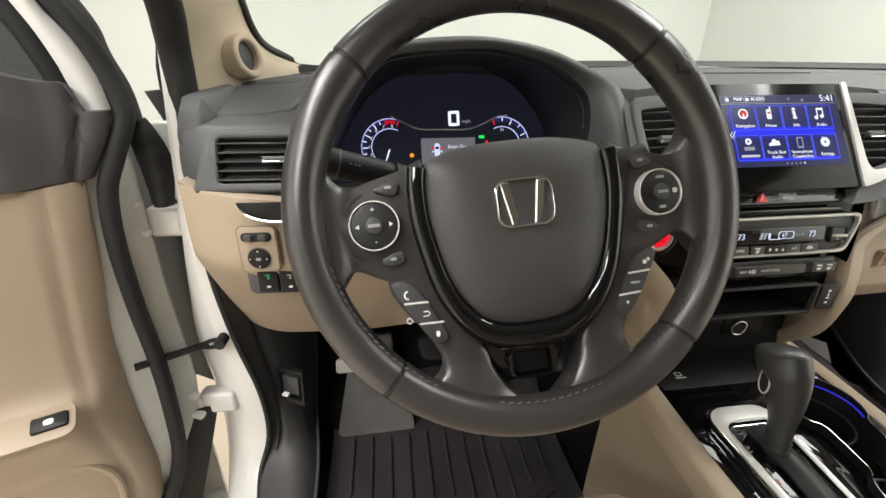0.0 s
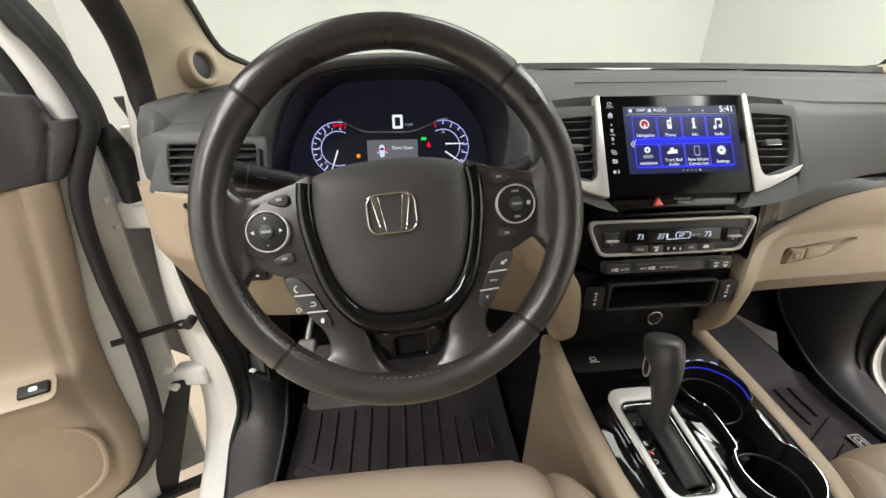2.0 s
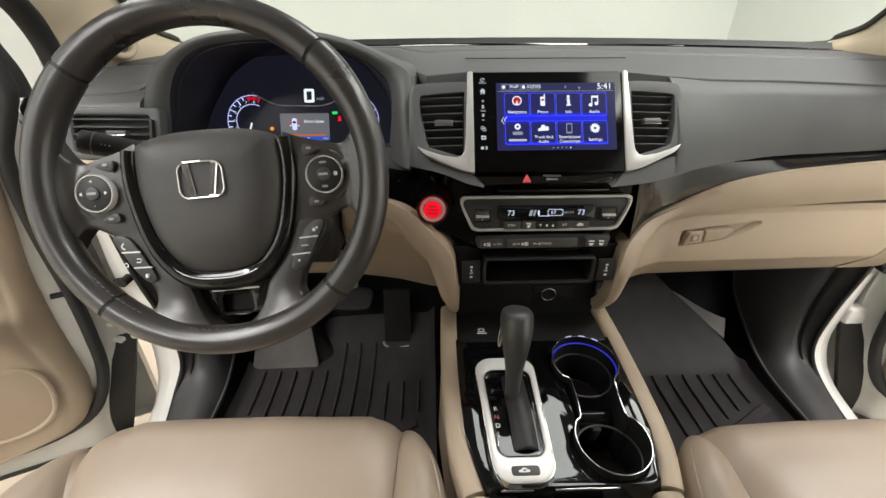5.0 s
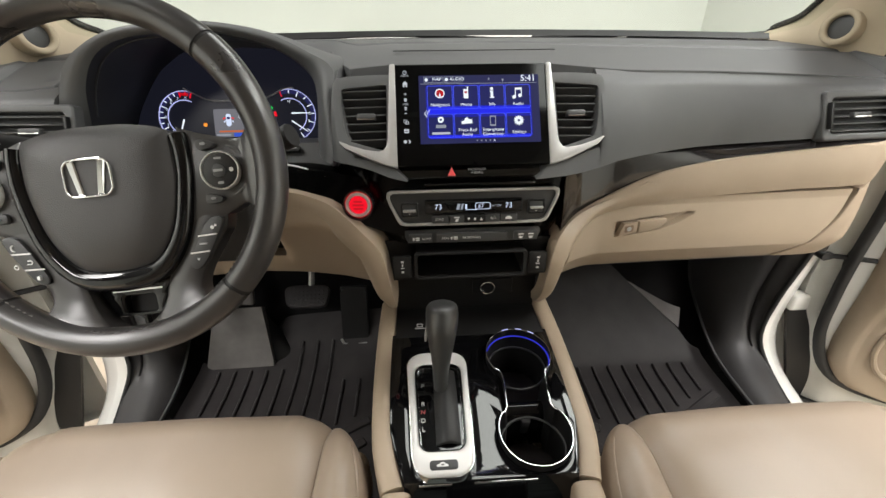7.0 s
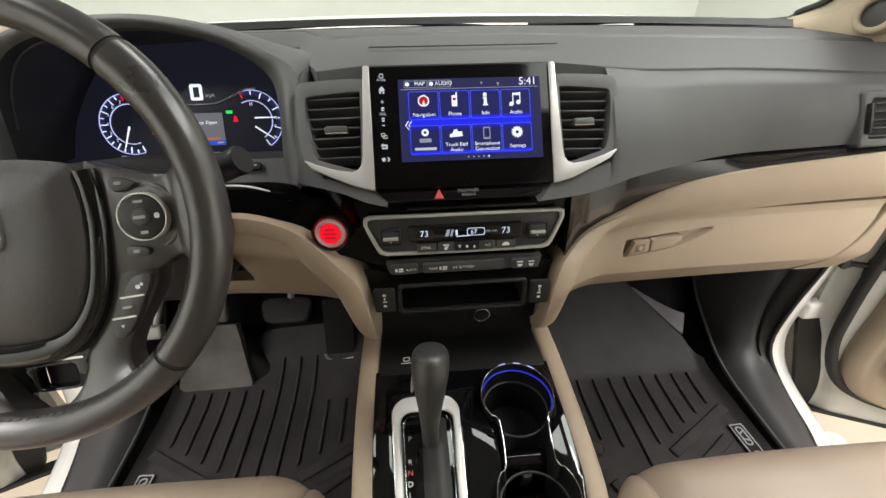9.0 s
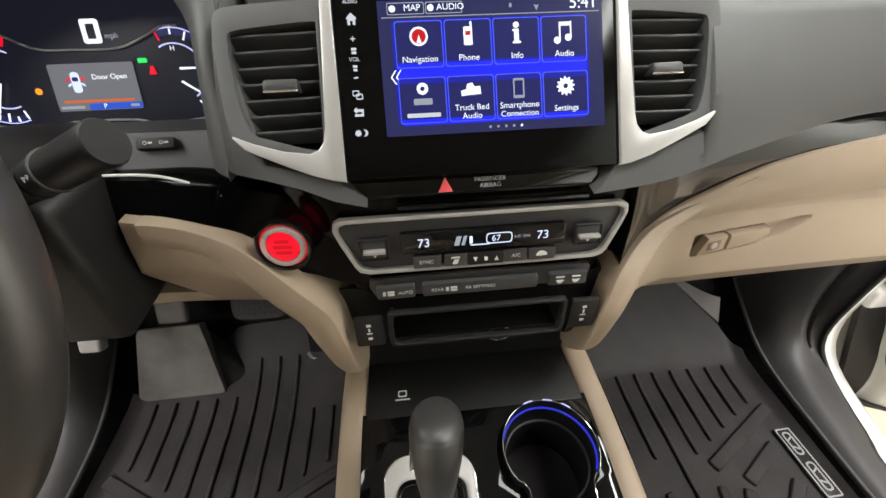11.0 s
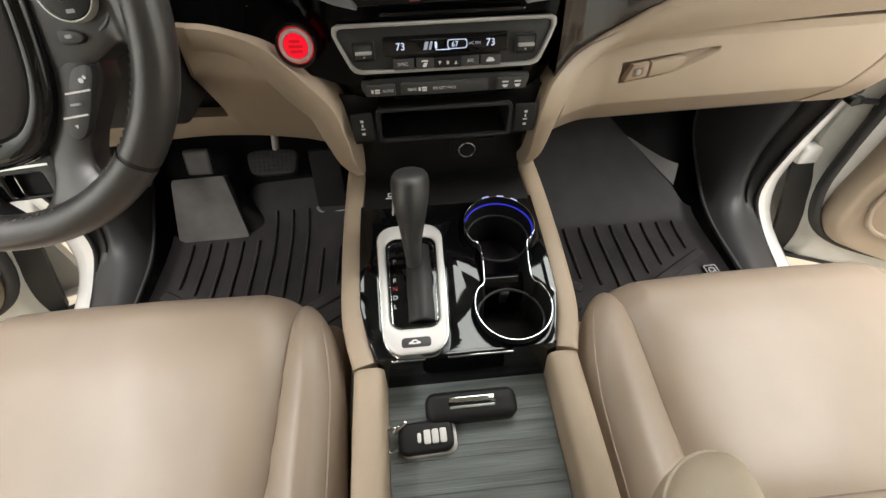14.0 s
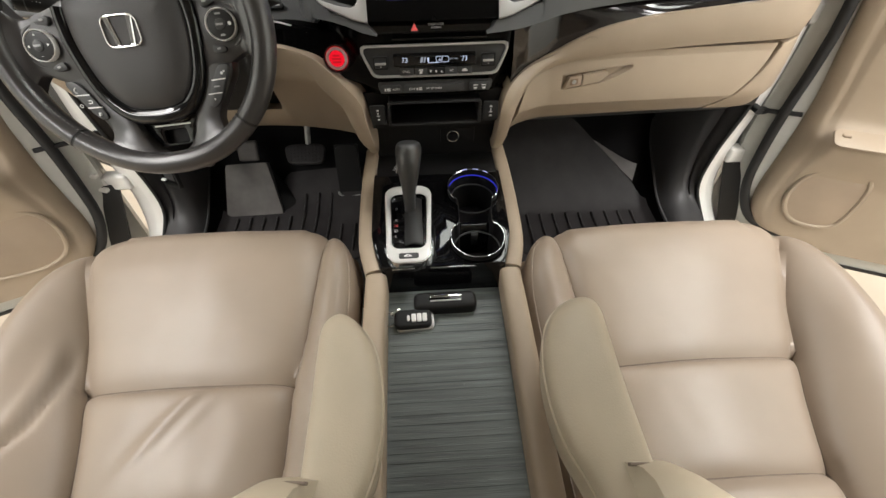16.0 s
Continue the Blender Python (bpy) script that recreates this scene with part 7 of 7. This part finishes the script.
    part("armrest_piping", tube([(mid[0] + (a - mid[0]) * 0.995, mid[1] + (b - mid[1]) * 0.998, 0.868 - 0.004 - 0.04 * (0.03 - b)) for a, b in loop], 0.0024, 6, False, None, True), ARMREST, armp)
    part("armrest_pivot", slab(circle(0.045, 28), plane((s * (0.180 if s < 0 else 0.215), -0.30, 0.84), (0, 0, 1), (0, -s, 0)), 0.03, 0.01), ARMREST, armp)
    return st


seat(-1, 0.006, 0.155, 0.740, 0.324, "beige leather driver seat with creased bolster and folded-down armrest")
seat(1, 0.0, 0.140, 0.728, 0.296, "beige leather passenger seat with folded-down armrest")

# ---- open front doors ----
SWING = radians(66)
DX, DY = math.sin(SWING), -math.cos(SWING)
NX, NY = -math.cos(SWING), -math.sin(SWING)
PX0, PY0 = 0.91, 0.70


def door(s, label):
    dr = thing("front_door", (s * PX0, PY0, 0.33), label, "car door", "front doors")

    slide = -0.035 if s > 0 else 0.0

    def W(a, b, z):
        a += slide
        return Vector((s * (PX0 + a * DX + b * NX), PY0 + a * DY + b * NY, z))
    inward = Vector((s * NX, NY, 0))
    out = -inward
    along = Vector((s * DX, DY, 0))

    part("outer_skin", sheet(lambda u, v: W(0.025 + 1.06 * u, -0.035 + 0.02 * math.sin(math.pi * v) * -1, 0.345 + 0.79 * v), 10, 10, inward, 0.03, 0.004), PAINT, dr, "white painted outer skin")

    FRONT = [(0.34, 0.122), (0.40, 0.118), (0.48, 0.098), (0.57, 0.056), (0.66, 0.018), (0.74, 0.012), (0.92, 0.014), (1.00, 0.012), (1.12, 0.010), (1.20, 0.020)]

    def inner_f(u, v):
        z = 0.352 + 0.800 * v
        a0 = curve(FRONT, z)
        a = a0 + (1.06 - a0) * u ** 1.6
        b = 0.062 - 0.020 * math.exp(-((a - a0) / 0.02) ** 2) + 0.006 * ease(0.05, 0.10, a)
        return W(a, b, z)
    part("inner_sheet", sheet(inner_f, 40, 44, out, 0.030, 0.006), PRIMER, dr, "white painted inner door sheet")
    part("bottom_strip", sheet(lambda u, v: W(0.03 + 1.0 * u, 0.072 - 0.05 * v, 0.362 - 0.022 * v), 8, 3, (0, 0, -1), 0.012, 0.004), SEAL, dr, "black rubber bottom strip")
    def boot_f(u, v):
        z = 0.350 + 0.300 * v
        lo = curve([(0.35, 0.089), (0.45, 0.055), (0.54, 0.024), (0.65, -0.012)], z)
        return W(lo + (curve(FRONT, z) + 0.012 - lo) * u, 0.046, z)
    part("front_boot", sheet(boot_f, 6, 16, out, 0.025, 0.004), SEAL, dr, "black rubber splash flap")
    seal = spline([(0.150, 1.480), (0.066, 1.388), (0.026, 1.312), (0.008, 1.267), (-0.003, 1.222), (-0.004, 1.19), (0.009, 1.16), (0.024, 1.13), (0.041, 1.09), (0.051, 1.02), (0.054, 0.92), (0.052, 0.81), (0.056, 0.70), (0.068, 0.59), (0.106, 0.50), (0.165, 0.453), (0.27, 0.430), (0.50, 0.418), (1.0, 0.412)], 72)
    part("door_seal", tube([W(p.x, 0.078, p.y) for p in seal], 0.0125, 10), SEAL, dr, "black rubber door seal")
    def cover_f(u, v):
        z = 1.052 + 0.130 * v
        lo = curve([(1.052, -0.004), (1.114, -0.001), (1.156, 0.002), (1.170, -0.004), (1.182, -0.014)], z)
        hi = curve([(1.052, -0.031), (1.090, -0.039), (1.122, -0.043), (1.160, -0.034), (1.182, -0.024)], z)
        return W(lo + (hi - lo) * u, 0.050 + 0.010 * math.sin(math.pi * u) + 0.002 * math.sin(24 * v), z)
    part("front_cover", sheet(cover_f, 10, 28, out, 0.010, 0), SEAL, dr, "black cable boot")

    TANF = [(0.42, 0.30), (0.437, 0.25), (0.455, 0.16), (0.48, 0.130), (0.53, 0.108), (0.60, 0.100), (0.72, 0.102), (0.84, 0.098), (0.96, 0.082), (1.11, 0.062)]

    def depth(a, z, a0):
        """How far the trim stands off the sheet: rolled front edge, armrest shelf, pocket dish."""
        e = min(1.0, (a - a0) / 0.055)
        b = 0.070 + 0.040 * math.sqrt(max(0.0, 1 - (1 - e) ** 2))
        b -= 0.006 * math.exp(-((a - a0 - 0.040) / 0.006) ** 2) * ease(0.45, 0.6, z)
        shelf = math.exp(-((z - 0.775) / 0.030) ** 2) if z > 0.775 else math.exp(-((z - 0.775) / 0.075) ** 2)
        b += 0.045 * shelf * ease(0.105, 0.17, a)
        b += 0.012 * ease(0.85, 1.0, z) * ease(0.10, 0.2, a)
        return b

    def tan_f(u, v):
        z = 0.425 + 0.685 * v
        a0 = curve(TANF, z)
        a = a0 + (1.0 - a0) * u ** 1.8
        return W(a, depth(a, z, a0), z)
    tan = part("trim_panel", sheet(tan_f, 60, 66, out, 0.03, 0.003), TAN, dr, "tan moulded trim panel with armrest")

    def dark_f(u, v):
        z0 = 1.112 + 0.085 * v
        a0 = curve([(1.112, 0.050), (1.140, 0.034), (1.164, 0.020), (1.197, 0.008)], z0)
        a = a0 + (1.0 - a0) * u ** 1.8
        z = 1.112 + (0.085 + 0.036 * ease(0.036, 0.050, a) + 0.085 * ease(0.060, 0.26, a)) * v
        e = min(1.0, (a - a0) / 0.016)
        b = 0.076 + 0.018 * math.sqrt(max(0.0, 1 - (1 - e) ** 2)) + 0.030 * ease(0.075, 0.13, a) - 0.045 * ease(0.6, 1, v) * ease(0.08, 0.16, a)
        crease = 0.044 + 0.028 * (1.195 - min(z, 1.195)) / 0.081
        b -= 0.010 * math.exp(-((a - crease) / 0.005) ** 2)
        return W(a, b, z)
    part("upper_trim", sheet(dark_f, 72, 24, out, 0.04, 0.003), KICK, dr, "charcoal upper door trim")
    # window frame: white sash, twin rubber lips outside it, glass channel inside it
    IN = spline([(0.038, 1.185), (0.046, 1.23), (0.052, 1.26), (0.067, 1.306), (0.10, 1.37), (0.17, 1.455), (0.30, 1.55), (0.60, 1.62), (0.95, 1.60)], 61)
    MID = spline([(0.009, 1.185), (0.0135, 1.235), (0.023, 1.272), (0.046, 1.314), (0.080, 1.385), (0.155, 1.475), (0.29, 1.575), (0.60, 1.645), (0.95, 1.625)], 61)
    LIP = spline([(-0.020, 1.180), (-0.017, 1.222), (-0.0055, 1.265), (0.004, 1.311), (0.050, 1.395), (0.135, 1.495), (0.28, 1.60), (0.60, 1.67), (0.95, 1.65)], 61)

    def sash_f(u, v):
        p = IN[round(v * 60)].lerp(MID[round(v * 60)], u)
        return W(p.x, 0.066 + 0.006 * math.sin(math.pi * u), p.y)

    def lip_f(u, v):
        p = MID[round(v * 60)].lerp(LIP[round(v * 60)], u)
        return W(p.x, 0.056 + 0.016 * abs(math.sin(2 * math.pi * u)) ** 0.6, p.y)
    part("sash", sheet(sash_f, 8, 60, out, 0.030, 0.002), PAINT, dr, "white painted window sash")
    part("sash_seal", sheet(lip_f, 16, 60, out, 0.030, 0), SEAL, dr, "black twin-lipped rubber window seal")
    part("glass_channel", tube([W(p.x + 0.010, 0.058, p.y - 0.003) for p in IN], 0.012, 10), SEAL, dr, "black rubber glass channel")

    def pane_f(u, v):
        z = 1.17 + 0.40 * v
        a = curve([(1.185, 0.046), (1.23, 0.052), (1.26, 0.060), (1.306, 0.075), (1.37, 0.11), (1.455, 0.18), (1.55, 0.31), (1.58, 0.42)], z)
        return W(a + (1.0 - a) * u, 0.040, z)
    pane = part("window_pane", sheet(pane_f, 8, 20, out, 0.004, 0), DARKGLASS, dr, "window glass")
    pane.visible_shadow = False

    # armrest scoop with switch, pocket cover
    dm = plane(W(0, 0.112, 0), (0, 0, 1), along if s < 0 else along)
    zdir = dm.to_3x3() @ Vector((0, 0, 1))
    flip = 1 if zdir.dot(inward) > 0 else -1

    def face_plane(a, b, z, tilt=0.0):
        x = along * flip
        return plane(W(a, b, z), Vector((0, 0, 1)) + inward * -tilt, x)
    sp = face_plane(0.178, 0.152, 0.797, 2.2)
    scoop = part("pull_scoop", slab(rrect(0.13, 0.050, 0.014, 5, flip * 0.035, 0.0), sp, 0.004, 0.002), TAN, tan, "tan grab recess")
    if s < 0:
        sw = part("release_switch", slab(rrect(0.040, 0.022, 0.003, 4, flip * -0.002, 0.0), sp, 0.009, 0.002), BLACK, tan, "black release switch")
        part("switch_mark", slab(rrect(0.011, 0.008, 0.003, 3, flip * -0.002, 0.0), sp, 0.0096), BRIGHT, sw)
    else:
        part("pull_tab", slab(rrect(0.018, 0.010, 0.003, 4, flip * -0.005, 0.006), sp, 0.009, 0.003), TAN, tan, "pale door lever")
    pk = face_plane(0.0, 0.112, 0.0)

    def local(a, z):
        q = pk.inverted() @ W(a, 0.112, z)
        return (q.x, q.y)
    ring = [local(p.x, p.y) for p in spline([(0.148, 0.60), (0.160, 0.660), (0.21, 0.692), (0.32, 0.702), (0.50, 0.702), (0.56, 0.65), (0.56, 0.56), (0.50, 0.522), (0.36, 0.508), (0.24, 0.500), (0.172, 0.532)] if s < 0 else [(0.163, 0.59), (0.168, 0.650), (0.200, 0.685), (0.26, 0.692), (0.300, 0.684), (0.318, 0.640), (0.318, 0.560), (0.300, 0.520), (0.24, 0.512), (0.190, 0.535)], 64, True)]
    part("pocket_cover", slab(ring, pk, 0.006, 0.004, (), 3, -0.002), TAN_DARK, tan, "tan fabric pocket panel")
    part("pocket_rim", tube([pk @ Vector((p[0], p[1], 0.003)) for p in ring], 0.006, 8, False, None, True), TAN, tan, "tan raised rim")
    part("sheet_grommet", slab([local(p.x, p.y) for p in spline([(0.053, 0.83), (0.061, 0.80), (0.056, 0.765), (0.046, 0.775), (0.044, 0.81)], 20, True)], face_plane(0, 0.112, 0) @ Matrix.Translation((0, 0, -0.049)), 0.004), SEAL, dr)

    # hinges and check strap tie the door to the body
    for z, x0, x1, x2, y in ((0.652, 0.846, 0.912, 0.944, 0.674), (1.021, 0.858, 0.914, 0.942, 0.684)):
        h = part("hinge", box(x1 - x0, 0.034, 0.050, pose(s * (x0 + x1) / 2, y, z), 0.010, 4), PAINT, dr, "white painted door hinge")
        part("hinge_neck", box(0.030, 0.020, 0.034, pose(s * (x1 + 0.006), y - 0.010, z + 0.003), 0.005, 2), PAINT, h)
        for q in (-1, 1):
            part("hinge_leaf", box(x2 - x1 + 0.036, 0.016, 0.011, pose(s * (x1 + x2 + 0.010) / 2, y - 0.024, z + 0.014 + q * 0.020, 0, q * s * 8, s * 14), 0.004), PAINT, h)
        part("hinge_pin", tube([(s * (x1 + 0.012), y - 0.020, z - 0.020), (s * (x1 + 0.012), y - 0.020, z + 0.040)], 0.007, 12), STEEL, h, "steel hinge pin")
        for q in (-1, 1):
            part("hinge_bolt", tube([(s * (x2 + 0.010), y - 0.040, z + 0.014 + q * 0.030), (s * (x2 + 0.010), y - 0.028, z + 0.014 + q * 0.030)], 0.008, 6), STEEL, h, "steel hinge bolt")
    strap = part("check_strap", tube([Vector((s * 0.862, 0.650, 0.799)), W(0.089 if s > 0 else 0.082, 0.085, 0.810 if s > 0 else 0.806)], 0.0075, 8, True, (1.0, 0.75)), BLACK, dr, "black steel check strap")
    for q in (-1, 1):
        part("strap_fork", tube(spline([(s * 0.872, 0.648, 0.797 + q * 0.002), (s * 0.855, 0.645, 0.801 + q * 0.007), (s * 0.838, 0.644, 0.805 + q * 0.005)], 8), 0.0038, 8), BLACK, strap)
    part("strap_end", tube([Vector((s * 0.836, 0.632, 0.806)), Vector((s * 0.836, 0.664, 0.806))], 0.0095, 14), SEAL, strap, "dark pivot bolt")
    # outside mirror seen past the pillar
    def flat(pts):
        return [(s * a, b) for a, b in pts][::s]
    mirror = part("mirror_housing", slab(flat([(0.820, 1.205), (0.886, 1.212), (0.883, 1.250), (0.870, 1.300), (0.850, 1.350), (0.820, 1.350)]), plane((0, 0.760, 0)), 0.030, 0.006, (), 3, -0.030), BLACK, dr, "black outside mirror housing")
    part("mirror_foot", slab(flat([(0.820, 1.160), (0.884, 1.160), (0.892, 1.180), (0.905, 1.214), (0.820, 1.222)]), plane((0, 0.750, 0)), 0.020, 0.005, (), 2, -0.02), SOFT2, mirror, "charcoal mirror foot")
    return dr


door(-1, "open white driver door with tan trim and black seal")
door(1, "open white passenger door with tan trim and black seal")

# ---- footwells: mats and pedals ----
def mat_z(y, s):
    """Height of a mat along the footwell; the driver's rises less steeply under the pedals."""
    if s < 0:
        return curve([(-0.2, 0.432), (0.64, 0.432), (0.70, 0.436), (0.76, 0.449), (0.82, 0.478), (0.90, 0.540)], y)
    return curve([(-0.2, 0.432), (0.62, 0.432), (0.68, 0.437), (0.72, 0.457), (0.77, 0.497), (0.86, 0.580), (0.95, 0.668)], y)


RIBS = {}


def rib_mesh(w, l, h):
    k = (round(w, 4), round(l, 4))
    if k not in RIBS:
        bm = box(w, l, h, Matrix(), min(h * 0.4, w * 0.3), 1)
        me = bpy.data.meshes.new("rib")
        bm.to_mesh(me)
        bm.free()
        me.shade_smooth()
        me.set_sharp_from_angle(angle=radians(40))
        me.materials.append(RUBBER)
        RIBS[k] = me
    return RIBS[k]


def floor_mat(s, label):
    mt = thing("floor_mat", (s * 0.42, 0.4, 0.425), label, "floor mat", "floor mats")
    mid = 0.422 if s > 0 else 0.430

    def f(u, v):
        xe = 0.172 + 0.516 * u
        ye = curve([(0.17, 0.95), (0.45, 0.93), (0.54, 0.865), (0.62, 0.795), (0.655, 0.764), (0.69, 0.700)], xe) if s > 0 else curve([(0.17, 0.88), (0.48, 0.87), (0.55, 0.80), (0.69, 0.745)], xe)
        y = 0.05 + (ye - 0.05) * v
        lip = 0.022 * (max(0.0, 1 - u / 0.05) ** 2 + max(0.0, 1 - (1 - u) / 0.04) ** 2)
        return (s * xe, y, mat_z(y, s) + lip)
    part("tray", sheet(f, 48, 60, (0, 0, -1), 0.006, 0.002), RUBBER, mt, "black rubber tray")

    def rib(x, y0, y1, name="rib"):
        cuts = [y0] + [c for c in (0.64, 0.68, 0.72, 0.77) if y0 + 0.01 < c < y1 - 0.01] + [y1]
        for ya, yb in zip(cuts, cuts[1:]):
            a = math.atan2(mat_z(yb, s) - mat_z(ya, s), yb - ya)
            put(name, rib_mesh(0.0065, (yb - ya) / math.cos(a) * 1.01, 0.008), pose(s * x, (ya + yb) / 2, (mat_z(ya, s) + mat_z(yb, s)) / 2 + 0.003, math.degrees(a)), mt)
    for k in range(-6, 7):
        x = mid + 0.0425 * k
        if not 0.195 < x < 0.672:
            continue
        low = 0.400 if k == 0 else 0.478 + 0.0225 * abs(k)
        top = 0.683
        if s < 0:
            top = 0.727 if k > 0 else (0.685 if k < -2 else 0.805)
        if top - low > 0.04:
            rib(x, low, top)
    # raised bars in chevrons behind the ribs
    for q in (-1, 1):
        for xa, ya, xb, yb, w in ((0.058, 0.474, 0.245, 0.577, 0.024), (0.108, 0.442, 0.204, 0.500, 0.024), (0.030, 0.350, 0.052, 0.440, 0.016), (0.078, 0.385, 0.100, 0.428, 0.022), (0.120, 0.350, 0.200, 0.432, 0.024), (0.060, 0.270, 0.200, 0.330, 0.024)):
            d = math.hypot(xb - xa, yb - ya)
            xm = mid + q * (xa + xb) / 2
            if 0.19 < xm < 0.665:
                if xm - d / 2 < 0.185:
                    d *= 0.62
                put("bar_rib", rib_mesh(w, d, 0.007), pose(s * xm, (ya + yb) / 2, mat_z((ya + yb) / 2, s) + 0.003, 0, 0, -s * q * math.degrees(math.atan2(xb - xa, yb - ya))), mt)
    lgm = pose(s * 0.660, 0.463, mat_z(0.463, s) + 0.003, 0, 0, 90 + 2 * s)
    badge = part("badge_plate", slab(rrect(0.128, 0.032, 0.003, 3), lgm, 0.005, 0.001), BLACK, mt, "black badge plate")
    part("badge_rim", slab(rrect(0.128, 0.032, 0.003, 3), lgm, 0.0058, 0, (rrect(0.123, 0.027, 0.003, 3),)), GREY_P, badge)
    for cx, wide in ((0.034, 0.046), (-0.028, 0.052)):
        part("printed_loop", slab(rrect(wide, 0.017, 0.007, 4, cx, 0.0), lgm, 0.0060, 0, (rrect(wide - 0.006, 0.011, 0.005, 4, cx, 0.0),)), GREY_P, badge)
        for q in (-1, 1):
            part("printed_bar", slab(rrect(0.0030, 0.014, 0.0008, 2), lgm @ pose(cx + q * wide * 0.2, 0, 0, 0, 0, 28 * q), 0.0062), GREY_P, badge)
    if s > 0:
        # raised flange along the front edge, against the toe board; light painted as paler rubber
        lip = spline([(0.535, 0.868, 0.587), (0.585, 0.826, 0.548), (0.625, 0.790, 0.516), (0.655, 0.764, 0.494)], 21)
        part("mat_lip", sheet(lambda u, v: lip[round(u * 20)] + Vector((0.024 * v * u, 0.045 * v * u + 0.004 * v, 0.034 * u * v + 0.002)), 20, 5, (0, 0.5, -0.5), 0.01, 0.003), RUBBER2, mt, "rubber mat lip, paler for the light it catches")
    return mt


floor_mat(-1, "black rubber all-weather mat with raised ribs on the driver floor")
floor_mat(1, "black rubber all-weather mat with raised ribs on the passenger floor")

rest = thing("footrest", (-0.585, 0.76, 0.44), "worn grey rubber dead pedal on the driver floor", "footrest")
part("pad", sheet(lambda u, v: (-0.682 + 0.034 * v + (0.184 - 0.056 * v) * u, 0.738 + 0.064 * v, 0.443 + 0.157 * v + 0.004 * u), 14, 14, (0, 0.8, -0.6), 0.025, 0.006), RUBBER2, rest)
part("side", sheet(lambda u, v: (-0.500 - 0.022 * v + 0.070 * ease(0, 1, u) * (1 - 0.5 * v), 0.745 + 0.062 * v + 0.03 * u, 0.440 + 0.155 * v * (1 - 0.95 * u)), 10, 8, (0, 0.8, -0.6), 0.01, 0), BLACK, rest)
part("upper_pad", box(0.062, 0.02, 0.062, pose(-0.572, 0.826, 0.632, -25), 0.008, 3), RUBBER2, rest)

brake = thing("brake_pedal", (-0.414, 0.87, 0.55), "black ribbed rubber brake pedal", "pedal")
bmx = plane((-0.414, 0.867, 0.585), (0, 0.76, 0.65))
part("pad", slab(rounded([(-0.058, 0.026), (0.0, 0.032), (0.058, 0.026), (0.060, -0.012), (0.048, -0.032), (0.0, -0.034), (-0.046, -0.031), (-0.060, -0.010)], 36)[::-1], bmx, 0.016, 0.004, (), 3, -0.006), RUBBER, brake, "rubber pad")
for r in range(5):
    for c in range(9):
        put("stud", rib_mesh(0.006, 0.005, 0.002), bmx @ pose(-0.046 + 0.0115 * c, -0.022 + 0.011 * r, 0.0105), brake)
part("arm", tube([(-0.405, 0.880, 0.590), (-0.400, 0.925, 0.67), (-0.40, 0.96, 0.82)], 0.009, 8), STEEL, brake, "steel arm")
gas = thing("accelerator_pedal", (-0.28, 0.84, 0.45), "black plastic accelerator pedal on the floor", "pedal")
part("pad", sheet(lambda u, v: (-0.318 + 0.074 * u, 0.806 + 0.055 * v, 0.466 + 0.150 * v), 8, 12, (0, 0.9, -0.4), 0.022, 0.008), BLACK, gas, "black pad")
part("pad_edge", tube(spline([(-0.322, 0.806, 0.474), (-0.312, 0.798, 0.462), (-0.280, 0.796, 0.460), (-0.248, 0.798, 0.462)], 16), 0.004, 8), STEEL, gas, "worn shiny lower edge")

pb = thing("parking_brake_pedal", (-0.64, 0.70, 0.66), "parking brake pedal with a worn grey pad", "pedal")
part("pad", box(0.038, 0.026, 0.030, pose(-0.638, 0.704, 0.682, -30), 0.007, 3), PADGREY, pb, "worn grey pad")
part("arm", tube(spline([(-0.640, 0.715, 0.685), (-0.632, 0.74, 0.72), (-0.60, 0.74, 0.80), (-0.59, 0.75, 0.92)], 14), 0.007, 8), STEEL, pb, "steel arm")
hr = thing("hood_release", (-0.76, 0.70, 0.65), "black hood release lever in the kick panel", "lever")
hm = plane((-0.752, 0.672, 0.658), (0, 0.1, 1), (0.90, -0.43, 0))
part("housing", slab(rrect(0.062, 0.082, 0.006), hm, 0.010, 0.003, (rrect(0.048, 0.058, 0.004),), 2, -0.02), BLACK, hr)
part("lever", slab(rrect(0.038, 0.042, 0.005, 4, 0, 0.003), hm, 0.008, 0.003, (), 2, -0.018), SOFT2, hr)
part("printed_mark", slab(rrect(0.014, 0.004, 0.001, 2, 0, -0.006), hm, 0.0086), WHITE_P, hr)

write_all()
